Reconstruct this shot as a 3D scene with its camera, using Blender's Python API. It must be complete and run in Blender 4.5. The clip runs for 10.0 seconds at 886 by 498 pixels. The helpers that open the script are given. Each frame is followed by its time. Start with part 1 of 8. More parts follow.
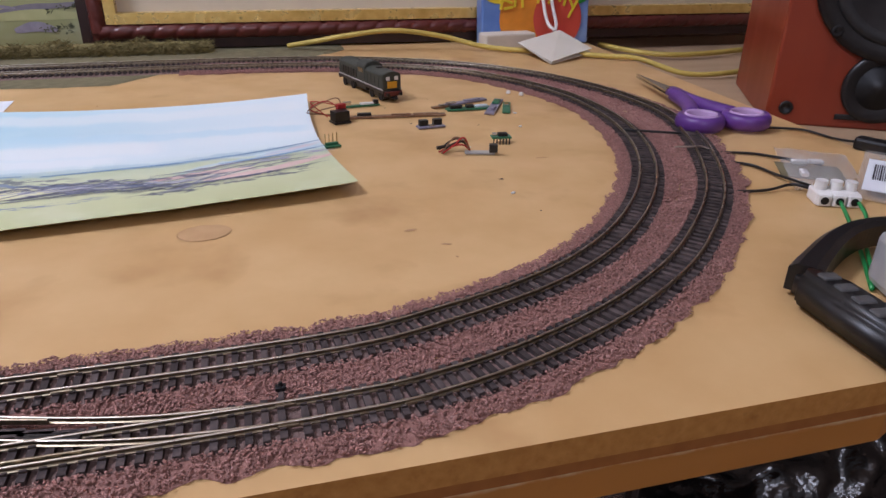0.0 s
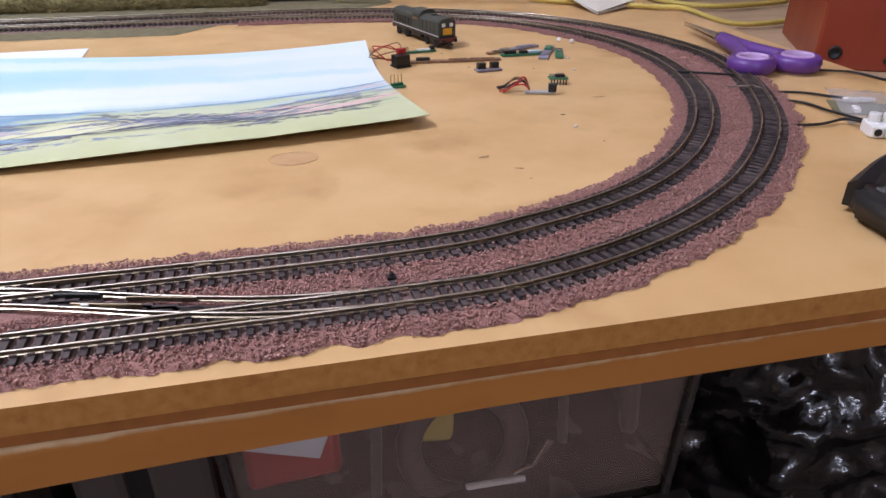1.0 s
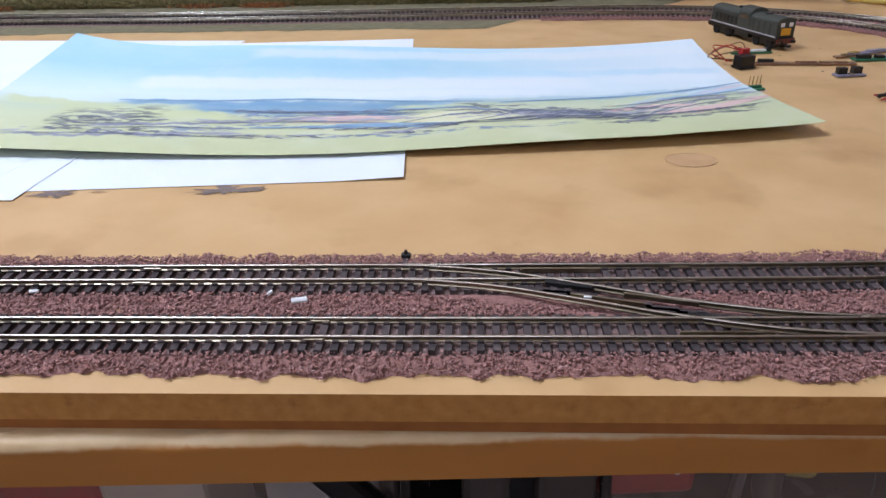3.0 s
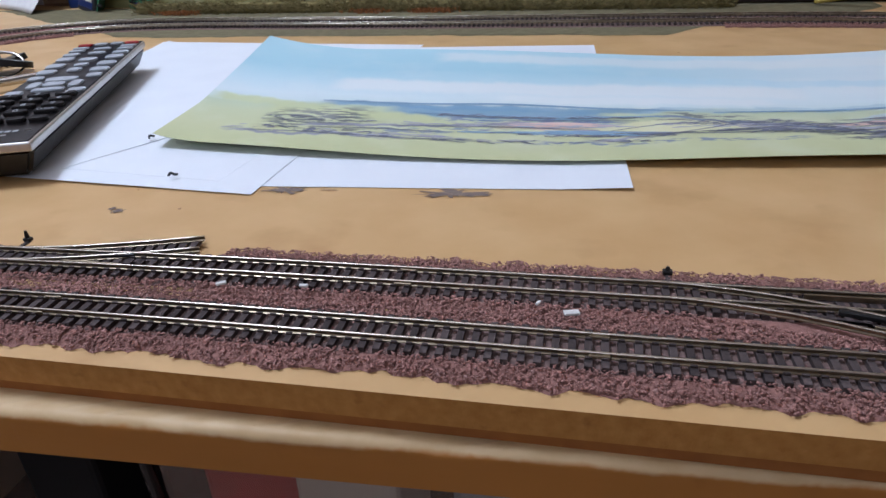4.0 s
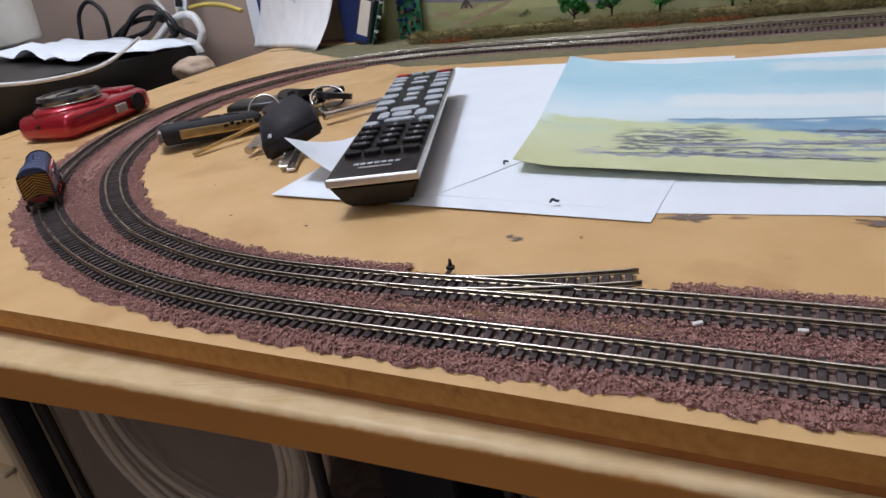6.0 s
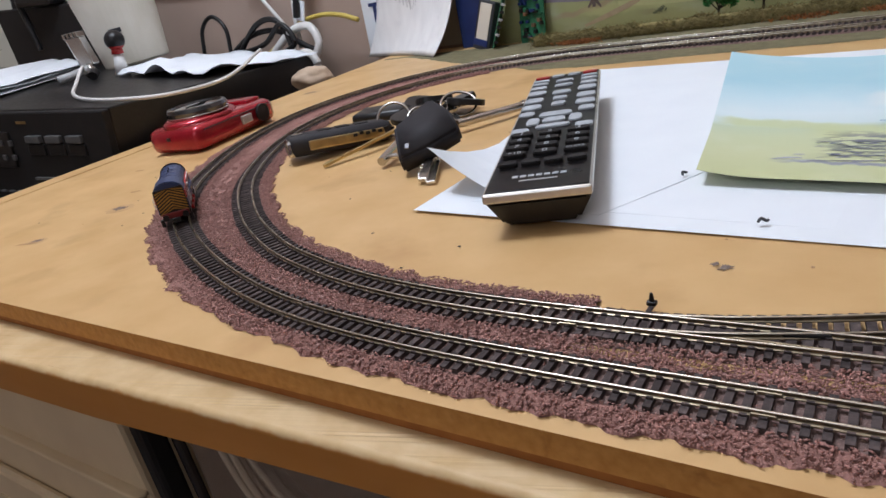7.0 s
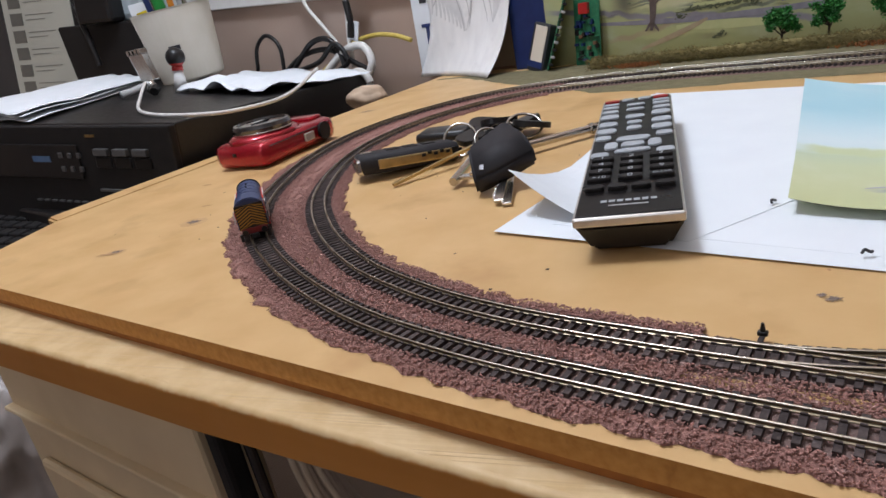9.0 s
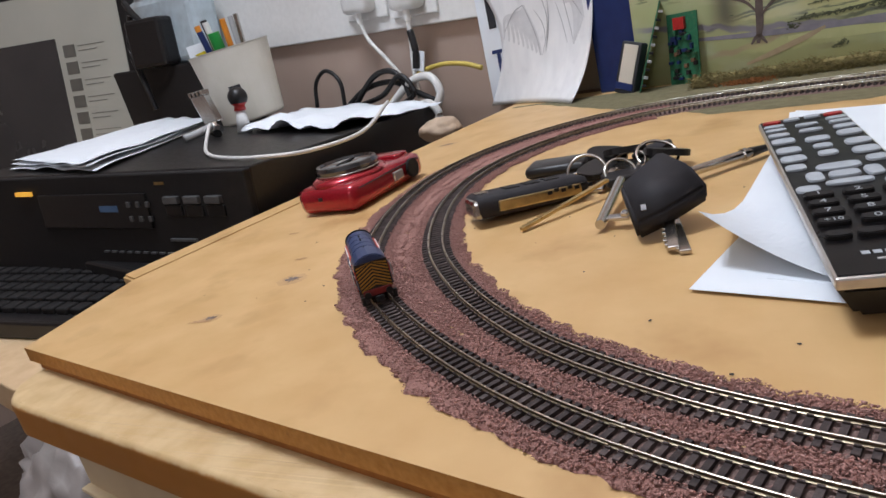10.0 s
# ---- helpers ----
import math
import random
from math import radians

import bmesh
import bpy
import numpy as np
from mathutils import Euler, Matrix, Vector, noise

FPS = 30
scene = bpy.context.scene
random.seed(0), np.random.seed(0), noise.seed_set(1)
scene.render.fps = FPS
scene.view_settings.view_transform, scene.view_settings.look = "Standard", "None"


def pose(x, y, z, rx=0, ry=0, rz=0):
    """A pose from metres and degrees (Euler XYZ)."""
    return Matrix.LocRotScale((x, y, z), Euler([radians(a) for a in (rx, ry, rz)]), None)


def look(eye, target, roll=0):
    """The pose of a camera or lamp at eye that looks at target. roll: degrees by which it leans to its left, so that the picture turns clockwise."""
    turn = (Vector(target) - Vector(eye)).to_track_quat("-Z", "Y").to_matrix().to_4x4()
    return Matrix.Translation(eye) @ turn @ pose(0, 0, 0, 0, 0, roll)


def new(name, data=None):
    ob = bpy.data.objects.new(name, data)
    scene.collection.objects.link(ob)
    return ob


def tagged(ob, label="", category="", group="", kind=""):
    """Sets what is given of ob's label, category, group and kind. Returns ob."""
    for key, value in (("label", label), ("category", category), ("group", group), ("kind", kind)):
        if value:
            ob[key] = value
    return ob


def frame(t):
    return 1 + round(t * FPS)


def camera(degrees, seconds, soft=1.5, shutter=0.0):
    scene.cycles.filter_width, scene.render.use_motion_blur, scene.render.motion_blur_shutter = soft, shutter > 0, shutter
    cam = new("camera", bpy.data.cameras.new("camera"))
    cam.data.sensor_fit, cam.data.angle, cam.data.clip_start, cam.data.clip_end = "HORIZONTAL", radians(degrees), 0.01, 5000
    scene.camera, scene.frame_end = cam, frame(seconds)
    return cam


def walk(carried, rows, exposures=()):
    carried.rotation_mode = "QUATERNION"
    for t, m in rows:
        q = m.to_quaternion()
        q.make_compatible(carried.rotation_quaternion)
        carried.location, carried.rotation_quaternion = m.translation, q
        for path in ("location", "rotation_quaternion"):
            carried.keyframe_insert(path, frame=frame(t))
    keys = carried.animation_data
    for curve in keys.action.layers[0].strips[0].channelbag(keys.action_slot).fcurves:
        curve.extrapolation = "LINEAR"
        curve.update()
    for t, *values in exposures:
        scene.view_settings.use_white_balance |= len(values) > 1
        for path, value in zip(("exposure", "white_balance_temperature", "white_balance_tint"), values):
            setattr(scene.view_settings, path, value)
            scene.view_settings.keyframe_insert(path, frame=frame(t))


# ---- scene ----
cam = camera(65.9, 10.0, soft=1.5)
PATH = [
    (0, (0.3960, -0.1318, 0.1282), (0.7409, 1.1174, -0.4997), 1.00),
    (0.5, (0.3809, -0.1433, 0.1224), (0.7085, 1.1016, -0.5242), 0.80),
    (1, (0.3658, -0.1555, 0.1195), (0.6566, 1.0757, -0.5681), 0.30),
    (1.5, (0.3470, -0.1627, 0.1181), (0.5846, 1.0692, -0.5890), 0.10),
    (2, (0.3283, -0.1620, 0.1123), (0.4946, 1.0793, -0.5990), -0.60),
    (2.5, (0.2974, -0.1454, 0.1166), (0.3938, 1.1081, -0.5854), 0.10),
    (3, (0.2642, -0.1361, 0.1166), (0.2117, 1.1282, -0.5710), -1.30),
    (3.2, (0.2513, -0.1368, 0.1159), (0.1534, 1.1268, -0.5688), -1.50),
    (4.3, (0.1980, -0.1339, 0.1166), (-0.1397, 1.1002, -0.5450), -3.10),
    (4.5, (0.1879, -0.1339, 0.1174), (-0.1937, 1.0901, -0.5371), -3.30),
    (5, (0.1764, -0.1382, 0.1217), (-0.2750, 1.0663, -0.5249), -3.80),
    (5.5, (0.1505, -0.1454, 0.1202), (-0.3859, 1.0289, -0.5177), -6.80),
    (6, (0.1210, -0.1447, 0.1217), (-0.5162, 0.9972, -0.4810), -9.20),
    (6.2, (0.1037, -0.1390, 0.1166), (-0.5803, 0.9850, -0.4687), -10.40),
    (7.3, (0.0698, -0.1238, 0.1166), (-0.7546, 0.9180, -0.4370), -11.80),
    (7.5, (0.0670, -0.1253, 0.1181), (-0.7603, 0.9173, -0.4313), -11.60),
    (8, (0.0605, -0.1303, 0.1210), (-0.7841, 0.9094, -0.4075), -11.30),
    (8.5, (0.0583, -0.1361, 0.1210), (-0.7942, 0.9014, -0.3996), -11.30),
    (9, (0.0533, -0.1397, 0.1238), (-0.8093, 0.8950, -0.3859), -11.40),
    (9.5, (0.0202, -0.1411, 0.1303), (-0.8719, 0.8820, -0.3514), -12.00),
    (10, (-0.0346, -0.1217, 0.1282), (-0.9598, 0.8906, -0.3110), -14.20),
]
walk(cam, [(t, look(eye, target, roll)) for t, eye, target, roll in PATH],
     [(0, 0.06, 5720, 23), (0.8, 0.40, 5620, 22), (1.5, 0.50, 5480, 20), (2.2, 0.46, 5300, 18), (3.2, 0.10, 5350, 16), (4.5, -0.33, 5430, 15), (6, -0.23, 5750, 14), (7.5, -0.17, 5900, 13), (8.5, -0.17, 5930, 13), (10, -0.17, 5950, 13)])

# ---- light ----
world = bpy.data.worlds.new("room_air")
scene.world = world
world.use_nodes = True
world.node_tree.nodes["Background"].inputs[0].default_value = (0.95, 0.97, 1.0, 1)
world.node_tree.nodes["Background"].inputs[1].default_value = 0.05
scene.view_settings.exposure = 0.0


def bulb(name, place, radius, watts, colour):
    """A globe lamp hanging under the ceiling."""
    data = bpy.data.lights.new(name, "POINT")
    data.energy, data.color, data.shadow_soft_size = watts, colour, radius
    ob = new(name, data)
    ob.location = place
    return ob


bulb("ceiling_light_lamp", (-0.50, 0.16, 1.26), 0.15, 43.0, (0.92, 0.96, 1.0))
bulb("room_light_lamp", (0.3, -1.9, 1.15), 0.15, 18.0, (0.94, 0.97, 1.0))


# ---- materials ----
def mat(name, a, b=None, rough=0.5, metal=0.0, scale=60.0, bump=0.0, bump_scale=None, spots=None, spot_scale=8.0, spot_at=0.62,
        rand=0.0, coat=0.0, alpha=1.0, trans=0.0, stretch=(1, 1, 1), emit=0.0, island=0.0, detail=6.0, spec=0.5):
    """A procedural surface: two tones mixed by fine noise, a larger stain noise, bump, and change from piece to piece."""
    m = bpy.data.materials.new(name)
    m.use_nodes = True
    nt = m.node_tree
    p = nt.nodes["Principled BSDF"]
    b = b or tuple(c * 0.8 for c in a)
    co = nt.nodes.new("ShaderNodeTexCoord")
    mp = nt.nodes.new("ShaderNodeMapping")
    mp.inputs["Scale"].default_value = stretch
    nt.links.new(co.outputs["Object"], mp.inputs["Vector"])
    n1 = nt.nodes.new("ShaderNodeTexNoise")
    n1.inputs["Scale"].default_value, n1.inputs["Detail"].default_value = scale, detail
    nt.links.new(mp.outputs[0], n1.inputs["Vector"])
    mix = nt.nodes.new("ShaderNodeMix")
    mix.data_type = "RGBA"
    mix.inputs[6].default_value, mix.inputs[7].default_value = (*a, 1), (*b, 1)
    rp = nt.nodes.new("ShaderNodeMapRange")
    rp.inputs[1].default_value, rp.inputs[2].default_value = 0.3, 0.7
    nt.links.new(n1.outputs["Fac"], rp.inputs[0])
    nt.links.new(rp.outputs[0], mix.inputs[0])
    col = mix.outputs[2]
    if spots:
        n2 = nt.nodes.new("ShaderNodeTexNoise")
        n2.inputs["Scale"].default_value, n2.inputs["Detail"].default_value = spot_scale, 4.0
        nt.links.new(co.outputs["Object"], n2.inputs["Vector"])
        r2 = nt.nodes.new("ShaderNodeMapRange")
        r2.inputs[1].default_value, r2.inputs[2].default_value = spot_at, spot_at + 0.22
        nt.links.new(n2.outputs["Fac"], r2.inputs[0])
        mx2 = nt.nodes.new("ShaderNodeMix")
        mx2.data_type = "RGBA"
        nt.links.new(r2.outputs[0], mx2.inputs[0])
        nt.links.new(col, mx2.inputs[6])
        mx2.inputs[7].default_value = (*spots, 1)
        col = mx2.outputs[2]
    if rand or island:
        info = nt.nodes.new("ShaderNodeObjectInfo" if rand else "ShaderNodeNewGeometry")
        mr = nt.nodes.new("ShaderNodeMapRange")
        k = rand or island
        mr.inputs[3].default_value, mr.inputs[4].default_value = 1 - k, 1 + k
        nt.links.new(info.outputs["Random" if rand else "Random Per Island"], mr.inputs[0])
        hv = nt.nodes.new("ShaderNodeHueSaturation")
        nt.links.new(mr.outputs[0], hv.inputs["Value"])
        nt.links.new(col, hv.inputs["Color"])
        col = hv.outputs[0]
    nt.links.new(col, p.inputs["Base Color"])
    rr = nt.nodes.new("ShaderNodeMapRange")
    rr.inputs[3].default_value, rr.inputs[4].default_value = max(0.02, rough - 0.08), min(1, rough + 0.1)
    nt.links.new(n1.outputs["Fac"], rr.inputs[0])
    nt.links.new(rr.outputs[0], p.inputs["Roughness"])
    p.inputs["Metallic"].default_value = metal
    p.inputs["Specular IOR Level"].default_value = spec
    p.inputs["Coat Weight"].default_value = coat
    p.inputs["Alpha"].default_value = alpha
    p.inputs["Transmission Weight"].default_value = trans
    if emit:
        nt.links.new(col, p.inputs["Emission Color"])
        p.inputs["Emission Strength"].default_value = emit
    if bump:
        n3 = nt.nodes.new("ShaderNodeTexNoise")
        n3.inputs["Scale"].default_value, n3.inputs["Detail"].default_value = bump_scale or scale * 3, 5.0
        nt.links.new(mp.outputs[0], n3.inputs["Vector"])
        bp = nt.nodes.new("ShaderNodeBump")
        bp.inputs["Strength"].default_value, bp.inputs["Distance"].default_value = 0.6, bump
        nt.links.new(n3.outputs["Fac"], bp.inputs["Height"])
        nt.links.new(bp.outputs[0], p.inputs["Normal"])
    return m


M = {}
M["board"] = mat("mdf_board_top", (0.645, 0.424, 0.190), (0.560, 0.345, 0.138), 0.45, scale=24, bump=0.00003, bump_scale=900, spots=(0.45, 0.256, 0.094), spot_scale=19, spot_at=0.56, detail=9.0)
M["board_edge"] = mat("mdf_board_edge", (0.56, 0.275, 0.060), (0.44, 0.195, 0.036), 0.65, scale=260, bump=0.0004, bump_scale=700, spots=(0.30, 0.120, 0.022), spot_scale=150, spot_at=0.60)
M["desk_top"] = mat("desk_top_wood", (0.69, 0.50, 0.295), (0.61, 0.42, 0.23), 0.55, scale=60, bump=0.00015, bump_scale=420, spots=(0.46, 0.29, 0.14), spot_scale=45, spot_at=0.62)
M["desk_edge"] = mat("desk_edge_wood", (0.52, 0.225, 0.042), (0.43, 0.175, 0.030), 0.5, scale=30, bump=0.0001, bump_scale=400, stretch=(0.2, 1, 1), spots=(0.36, 0.140, 0.028), spot_scale=40)
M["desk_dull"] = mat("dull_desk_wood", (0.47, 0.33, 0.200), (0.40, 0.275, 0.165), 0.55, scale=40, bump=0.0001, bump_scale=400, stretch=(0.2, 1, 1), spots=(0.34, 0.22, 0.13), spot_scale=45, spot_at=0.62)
M["rail"] = mat("rail_nickel", (0.38, 0.32, 0.22), (0.22, 0.175, 0.115), 0.34, metal=1.0, scale=140)
M["rail_top"] = mat("polished_rail_head", (0.72, 0.66, 0.56), (0.48, 0.42, 0.33), 0.27, metal=1.0, scale=90)
M["sleeper"] = mat("sleeper_plastic", (0.042, 0.034, 0.034), (0.105, 0.080, 0.074), 0.75, scale=300, rand=0.35, spec=0.2, bump=0.0003, bump_scale=900)
M["sleeper_rest"] = mat("sleeper_plastic_rest", (0.042, 0.034, 0.034), (0.105, 0.080, 0.074), 0.75, scale=300, island=0.35, spec=0.2)
M["ballast"] = mat("ballast_grit", (0.375, 0.192, 0.158), (0.300, 0.150, 0.124), 0.75, scale=160, island=0.20, spots=(0.58, 0.40, 0.35), spot_scale=400, spot_at=0.60)
M["ballast_bed"] = mat("ballast_bed", (0.35, 0.180, 0.146), (0.27, 0.135, 0.110), 0.9, scale=700, bump=0.0008, bump_scale=1100)
M["track_bed"] = mat("track_bed", (0.150, 0.098, 0.086), (0.215, 0.137, 0.118), 0.9, scale=600, bump=0.0008, bump_scale=1100)
M["green_paint"] = mat("olive_scatter", (0.195, 0.168, 0.088), (0.140, 0.122, 0.062), 0.9, scale=120, bump=0.0004, bump_scale=900, spots=(0.26, 0.22, 0.125), spot_scale=40)
M["paper"] = mat("white_paper", (0.815, 0.855, 0.895), (0.785, 0.825, 0.87), 0.6, scale=30, bump=0.00002, bump_scale=800)
M["black"] = mat("black_plastic", (0.009, 0.0085, 0.009), (0.015, 0.014, 0.014), 0.36, spec=0.4, scale=200, bump=0.00003, bump_scale=1500)
M["black_matt"] = mat("black_matt", (0.011, 0.010, 0.010), (0.018, 0.016, 0.016), 0.65, spec=0.25, scale=90, bump=0.00005, bump_scale=900)
M["navy"] = mat("navy_enamel", (0.022, 0.040, 0.115), (0.030, 0.052, 0.135), 0.33, scale=250, bump=0.00003, bump_scale=900)
# shaded copies of the yellow and red enamel, for the unlit rear end
M["shaded_yellow"] = mat("shaded_yellow_enamel", (0.40, 0.205, 0.022), (0.32, 0.16, 0.018), 0.45, scale=250)
M["shaded_red"] = mat("shaded_red_enamel", (0.20, 0.018, 0.016), (0.15, 0.014, 0.013), 0.45, scale=250)
M["red_enamel"] = mat("red_enamel", (0.42, 0.022, 0.018), (0.36, 0.018, 0.015), 0.36, scale=250)
M["yellow_enamel"] = mat("yellow_enamel", (0.70, 0.37, 0.012), (0.62, 0.31, 0.01), 0.4, scale=250)
M["white_enamel"] = mat("white_enamel", (0.75, 0.75, 0.74), (0.66, 0.66, 0.65), 0.4, scale=250)
M["cream"] = mat("cream_mat_board", (0.66, 0.60, 0.50), (0.61, 0.55, 0.45), 0.8, scale=20, bump=0.00005, bump_scale=600)
M["gold"] = mat("gilt", (0.88, 0.67, 0.24), (0.70, 0.48, 0.13), 0.28, metal=0.55, scale=90, bump=0.0001, bump_scale=300, spots=(0.10, 0.07, 0.03), spot_scale=120, spot_at=0.64)
M["mahogany"] = mat("mahogany", (0.14, 0.030, 0.022), (0.085, 0.018, 0.014), 0.3, scale=60, stretch=(0.25, 1, 1), bump=0.00006)
M["dark_wood"] = mat("dark_frame_wood", (0.035, 0.014, 0.012), (0.022, 0.010, 0.009), 0.4, scale=60)
M["hedge"] = mat("dry_grass", (0.25, 0.20, 0.075), (0.15, 0.125, 0.045), 0.9, scale=200, island=0.45)
M["leaf"] = mat("bright_model_foliage", (0.03, 0.20, 0.025), (0.018, 0.12, 0.018), 0.7, scale=150, island=0.4)
M["bark"] = mat("model_trunk", (0.05, 0.04, 0.028), (0.03, 0.024, 0.018), 0.8, scale=200, bump=0.0002)
M["orange_scatter"] = mat("orange_scatter", (0.40, 0.16, 0.05), (0.25, 0.10, 0.03), 0.9, scale=300, island=0.4)
M["wall"] = mat("wall_paint", (0.50, 0.385, 0.315), (0.46, 0.345, 0.275), 0.75, scale=8, bump=0.0002, bump_scale=120)
M["ceiling"] = mat("ceiling_paint", (0.80, 0.78, 0.74), (0.77, 0.75, 0.70), 0.8, scale=8, bump=0.0002, bump_scale=120)
M["floor"] = mat("floor_carpet", (0.20, 0.16, 0.13), (0.14, 0.11, 0.09), 0.95, scale=60, bump=0.001, bump_scale=400)
M["steel"] = mat("steel", (0.62, 0.60, 0.57), (0.50, 0.48, 0.45), 0.22, metal=1.0, scale=80)
M["brass"] = mat("worn_brass", (0.60, 0.45, 0.20), (0.40, 0.30, 0.14), 0.3, metal=1.0, scale=120)
M["white_plastic"] = mat("white_plastic", (0.78, 0.77, 0.74), (0.72, 0.71, 0.68), 0.35, scale=100)
M["grey_plastic"] = mat("grey_plastic", (0.42, 0.42, 0.42), (0.36, 0.36, 0.36), 0.4, scale=100)
M["key_grey"] = mat("key_grey_rubber", (0.43, 0.46, 0.49), (0.37, 0.40, 0.43), 0.5, scale=200)
M["silver"] = mat("silver_trim", (0.62, 0.60, 0.58), (0.55, 0.53, 0.5), 0.3, metal=0.8, scale=200)
M["fob"] = mat("fob_leather", (0.024, 0.022, 0.025), (0.034, 0.032, 0.035), 0.66, spec=0.25, scale=120, bump=0.00005, bump_scale=1200)
M["camera_red"] = mat("metallic_red_shell", (0.42, 0.008, 0.022), (0.34, 0.006, 0.018), 0.22, metal=0.45, scale=400, coat=0.6)
M["glass"] = mat("dark_lens_glass", (0.012, 0.012, 0.014), (0.02, 0.02, 0.024), 0.06, scale=50, coat=1.0)
M["cherry"] = mat("cherry_veneer", (0.27, 0.042, 0.014), (0.19, 0.026, 0.010), 0.35, scale=22, stretch=(1, 1, 0.12), bump=0.00003, bump_scale=300)
M["cone"] = mat("speaker_cone", (0.012, 0.012, 0.013), (0.022, 0.022, 0.023), 0.55, scale=150, bump=0.0001)
M["purple"] = mat("purple_plastic", (0.13, 0.045, 0.25), (0.105, 0.035, 0.21), 0.35, scale=100)
M["lilac"] = mat("lilac_rubber", (0.50, 0.34, 0.56), (0.44, 0.29, 0.50), 0.5, scale=150)
M["pcb_green"] = mat("pcb_green", (0.02, 0.12, 0.06), (0.03, 0.17, 0.08), 0.4, scale=300, spots=(0.25, 0.22, 0.10), spot_scale=500, spot_at=0.6)
M["pcb_copper"] = mat("copper_tracks", (0.34, 0.19, 0.10), (0.18, 0.10, 0.06), 0.45, metal=0.4, scale=260, spots=(0.5, 0.42, 0.33), spot_scale=400)
M["pcb_violet"] = mat("pcb_violet", (0.17, 0.15, 0.24), (0.26, 0.24, 0.28), 0.4, scale=260, spots=(0.45, 0.42, 0.38), spot_scale=500)
M["wire_red"] = mat("red_wire", (0.45, 0.02, 0.02), None, 0.4)
M["wire_green"] = mat("green_wire", (0.02, 0.30, 0.07), None, 0.4)
M["cable_yellow"] = mat("yellow_cable", (0.58, 0.45, 0.10), (0.50, 0.37, 0.07), 0.5, scale=60, spots=(0.16, 0.11, 0.03), spot_scale=90, spot_at=0.64)
M["cable_white"] = mat("white_cable", (0.72, 0.71, 0.68), (0.66, 0.64, 0.61), 0.4, scale=60)
M["stone"] = mat("pebble", (0.55, 0.42, 0.30), (0.40, 0.29, 0.20), 0.7, scale=50, bump=0.0006, bump_scale=120, spots=(0.24, 0.16, 0.11), spot_scale=45, spot_at=0.58)
M["loco_green"] = mat("weathered_dark_green", (0.030, 0.036, 0.026), (0.055, 0.056, 0.045), 0.6, scale=260, bump=0.00005, bump_scale=900)
M["tub"] = mat("smoky_clear_plastic", (0.60, 0.46, 0.38), (0.48, 0.37, 0.31), 0.14, scale=30, alpha=0.15, bump=0.0003, bump_scale=40)
M["underlay"] = mat("red_brown_hardboard", (0.37, 0.140, 0.026), (0.30, 0.108, 0.020), 0.7, scale=120)
M["post"] = mat("grey_brown_plastic", (0.075, 0.060, 0.053), (0.055, 0.044, 0.038), 0.35, scale=30)
M["tub_edge"] = mat("tub_rim_plastic", (0.045, 0.037, 0.034), (0.030, 0.025, 0.023), 0.25, scale=30)
M["bin_film"] = mat("black_film", (0.007, 0.006, 0.006), (0.011, 0.010, 0.010), 0.10, scale=30, bump=0.003, bump_scale=70)
M["cabinet"] = mat("cream_cabinet_paint", (0.72, 0.58, 0.37), (0.66, 0.52, 0.33), 0.5, scale=20, bump=0.0001, bump_scale=200)
M["screen"] = mat("screen_panel", (0.34, 0.33, 0.28), (0.30, 0.29, 0.245), 0.3, scale=6, emit=0.22)
M["screen_text"] = mat("screen_text", (0.15, 0.145, 0.125), (0.12, 0.115, 0.10), 0.3, scale=6)
M["dark_chrome"] = mat("dark_chrome", (0.16, 0.16, 0.17), (0.11, 0.11, 0.12), 0.14, metal=1.0, scale=90)
M["face_black"] = mat("glossy_black_face", (0.0045, 0.0042, 0.0045), (0.007, 0.0065, 0.007), 0.30, scale=90, spec=0.2)
M["filler"] = mat("board_filler", (0.56, 0.352, 0.170), (0.50, 0.305, 0.140), 0.5, scale=90)
M["screen_dark"] = mat("screen_panel_dark", (0.04, 0.038, 0.038), (0.03, 0.029, 0.029), 0.25, scale=6, emit=0.15)
M["pot"] = mat("off_white_card_cup", (0.70, 0.66, 0.57), (0.66, 0.62, 0.52), 0.6, scale=30, bump=0.00005, bump_scale=300)
M["orange"] = mat("orange_plastic", (0.75, 0.27, 0.02), None, 0.4)
M["blue"] = mat("blue_plastic", (0.012, 0.030, 0.135), (0.009, 0.022, 0.10), 0.4, scale=60)
M["green_pen"] = mat("green_plastic", (0.02, 0.30, 0.05), None, 0.4)
M["bright_yellow"] = mat("bright_yellow_plastic", (0.80, 0.62, 0.02), None, 0.4)
M["pale_blue"] = mat("pale_blue_plastic", (0.50, 0.58, 0.62), None, 0.4)
M["amber"] = mat("amber_display", (0.9, 0.45, 0.05), None, 0.4, emit=0.8)
M["blue_glow"] = mat("blue_display", (0.05, 0.09, 0.16), None, 0.4, emit=0.25)
M["stain"] = mat("dark_stain", (0.17, 0.13, 0.11), (0.24, 0.18, 0.14), 0.8, scale=300, bump=0.0002, bump_scale=700)
M["smudge"] = mat("brown_smudge", (0.44, 0.26, 0.13), (0.50, 0.31, 0.16), 0.6, scale=120)
M["dim_key"] = mat("dim_grey_key", (0.10, 0.10, 0.10), (0.07, 0.07, 0.07), 0.35, scale=90)
M["bag_blue"] = mat("gloss_blue_print", (0.06, 0.16, 0.50), (0.30, 0.42, 0.62), 0.3, scale=14, coat=0.4)
# white film with the shade beside the cabinet put into its grey
M["bag_grey"] = mat("shaded_white_film", (0.33, 0.29, 0.27), (0.25, 0.22, 0.20), 0.4, scale=30, bump=0.001, bump_scale=60)
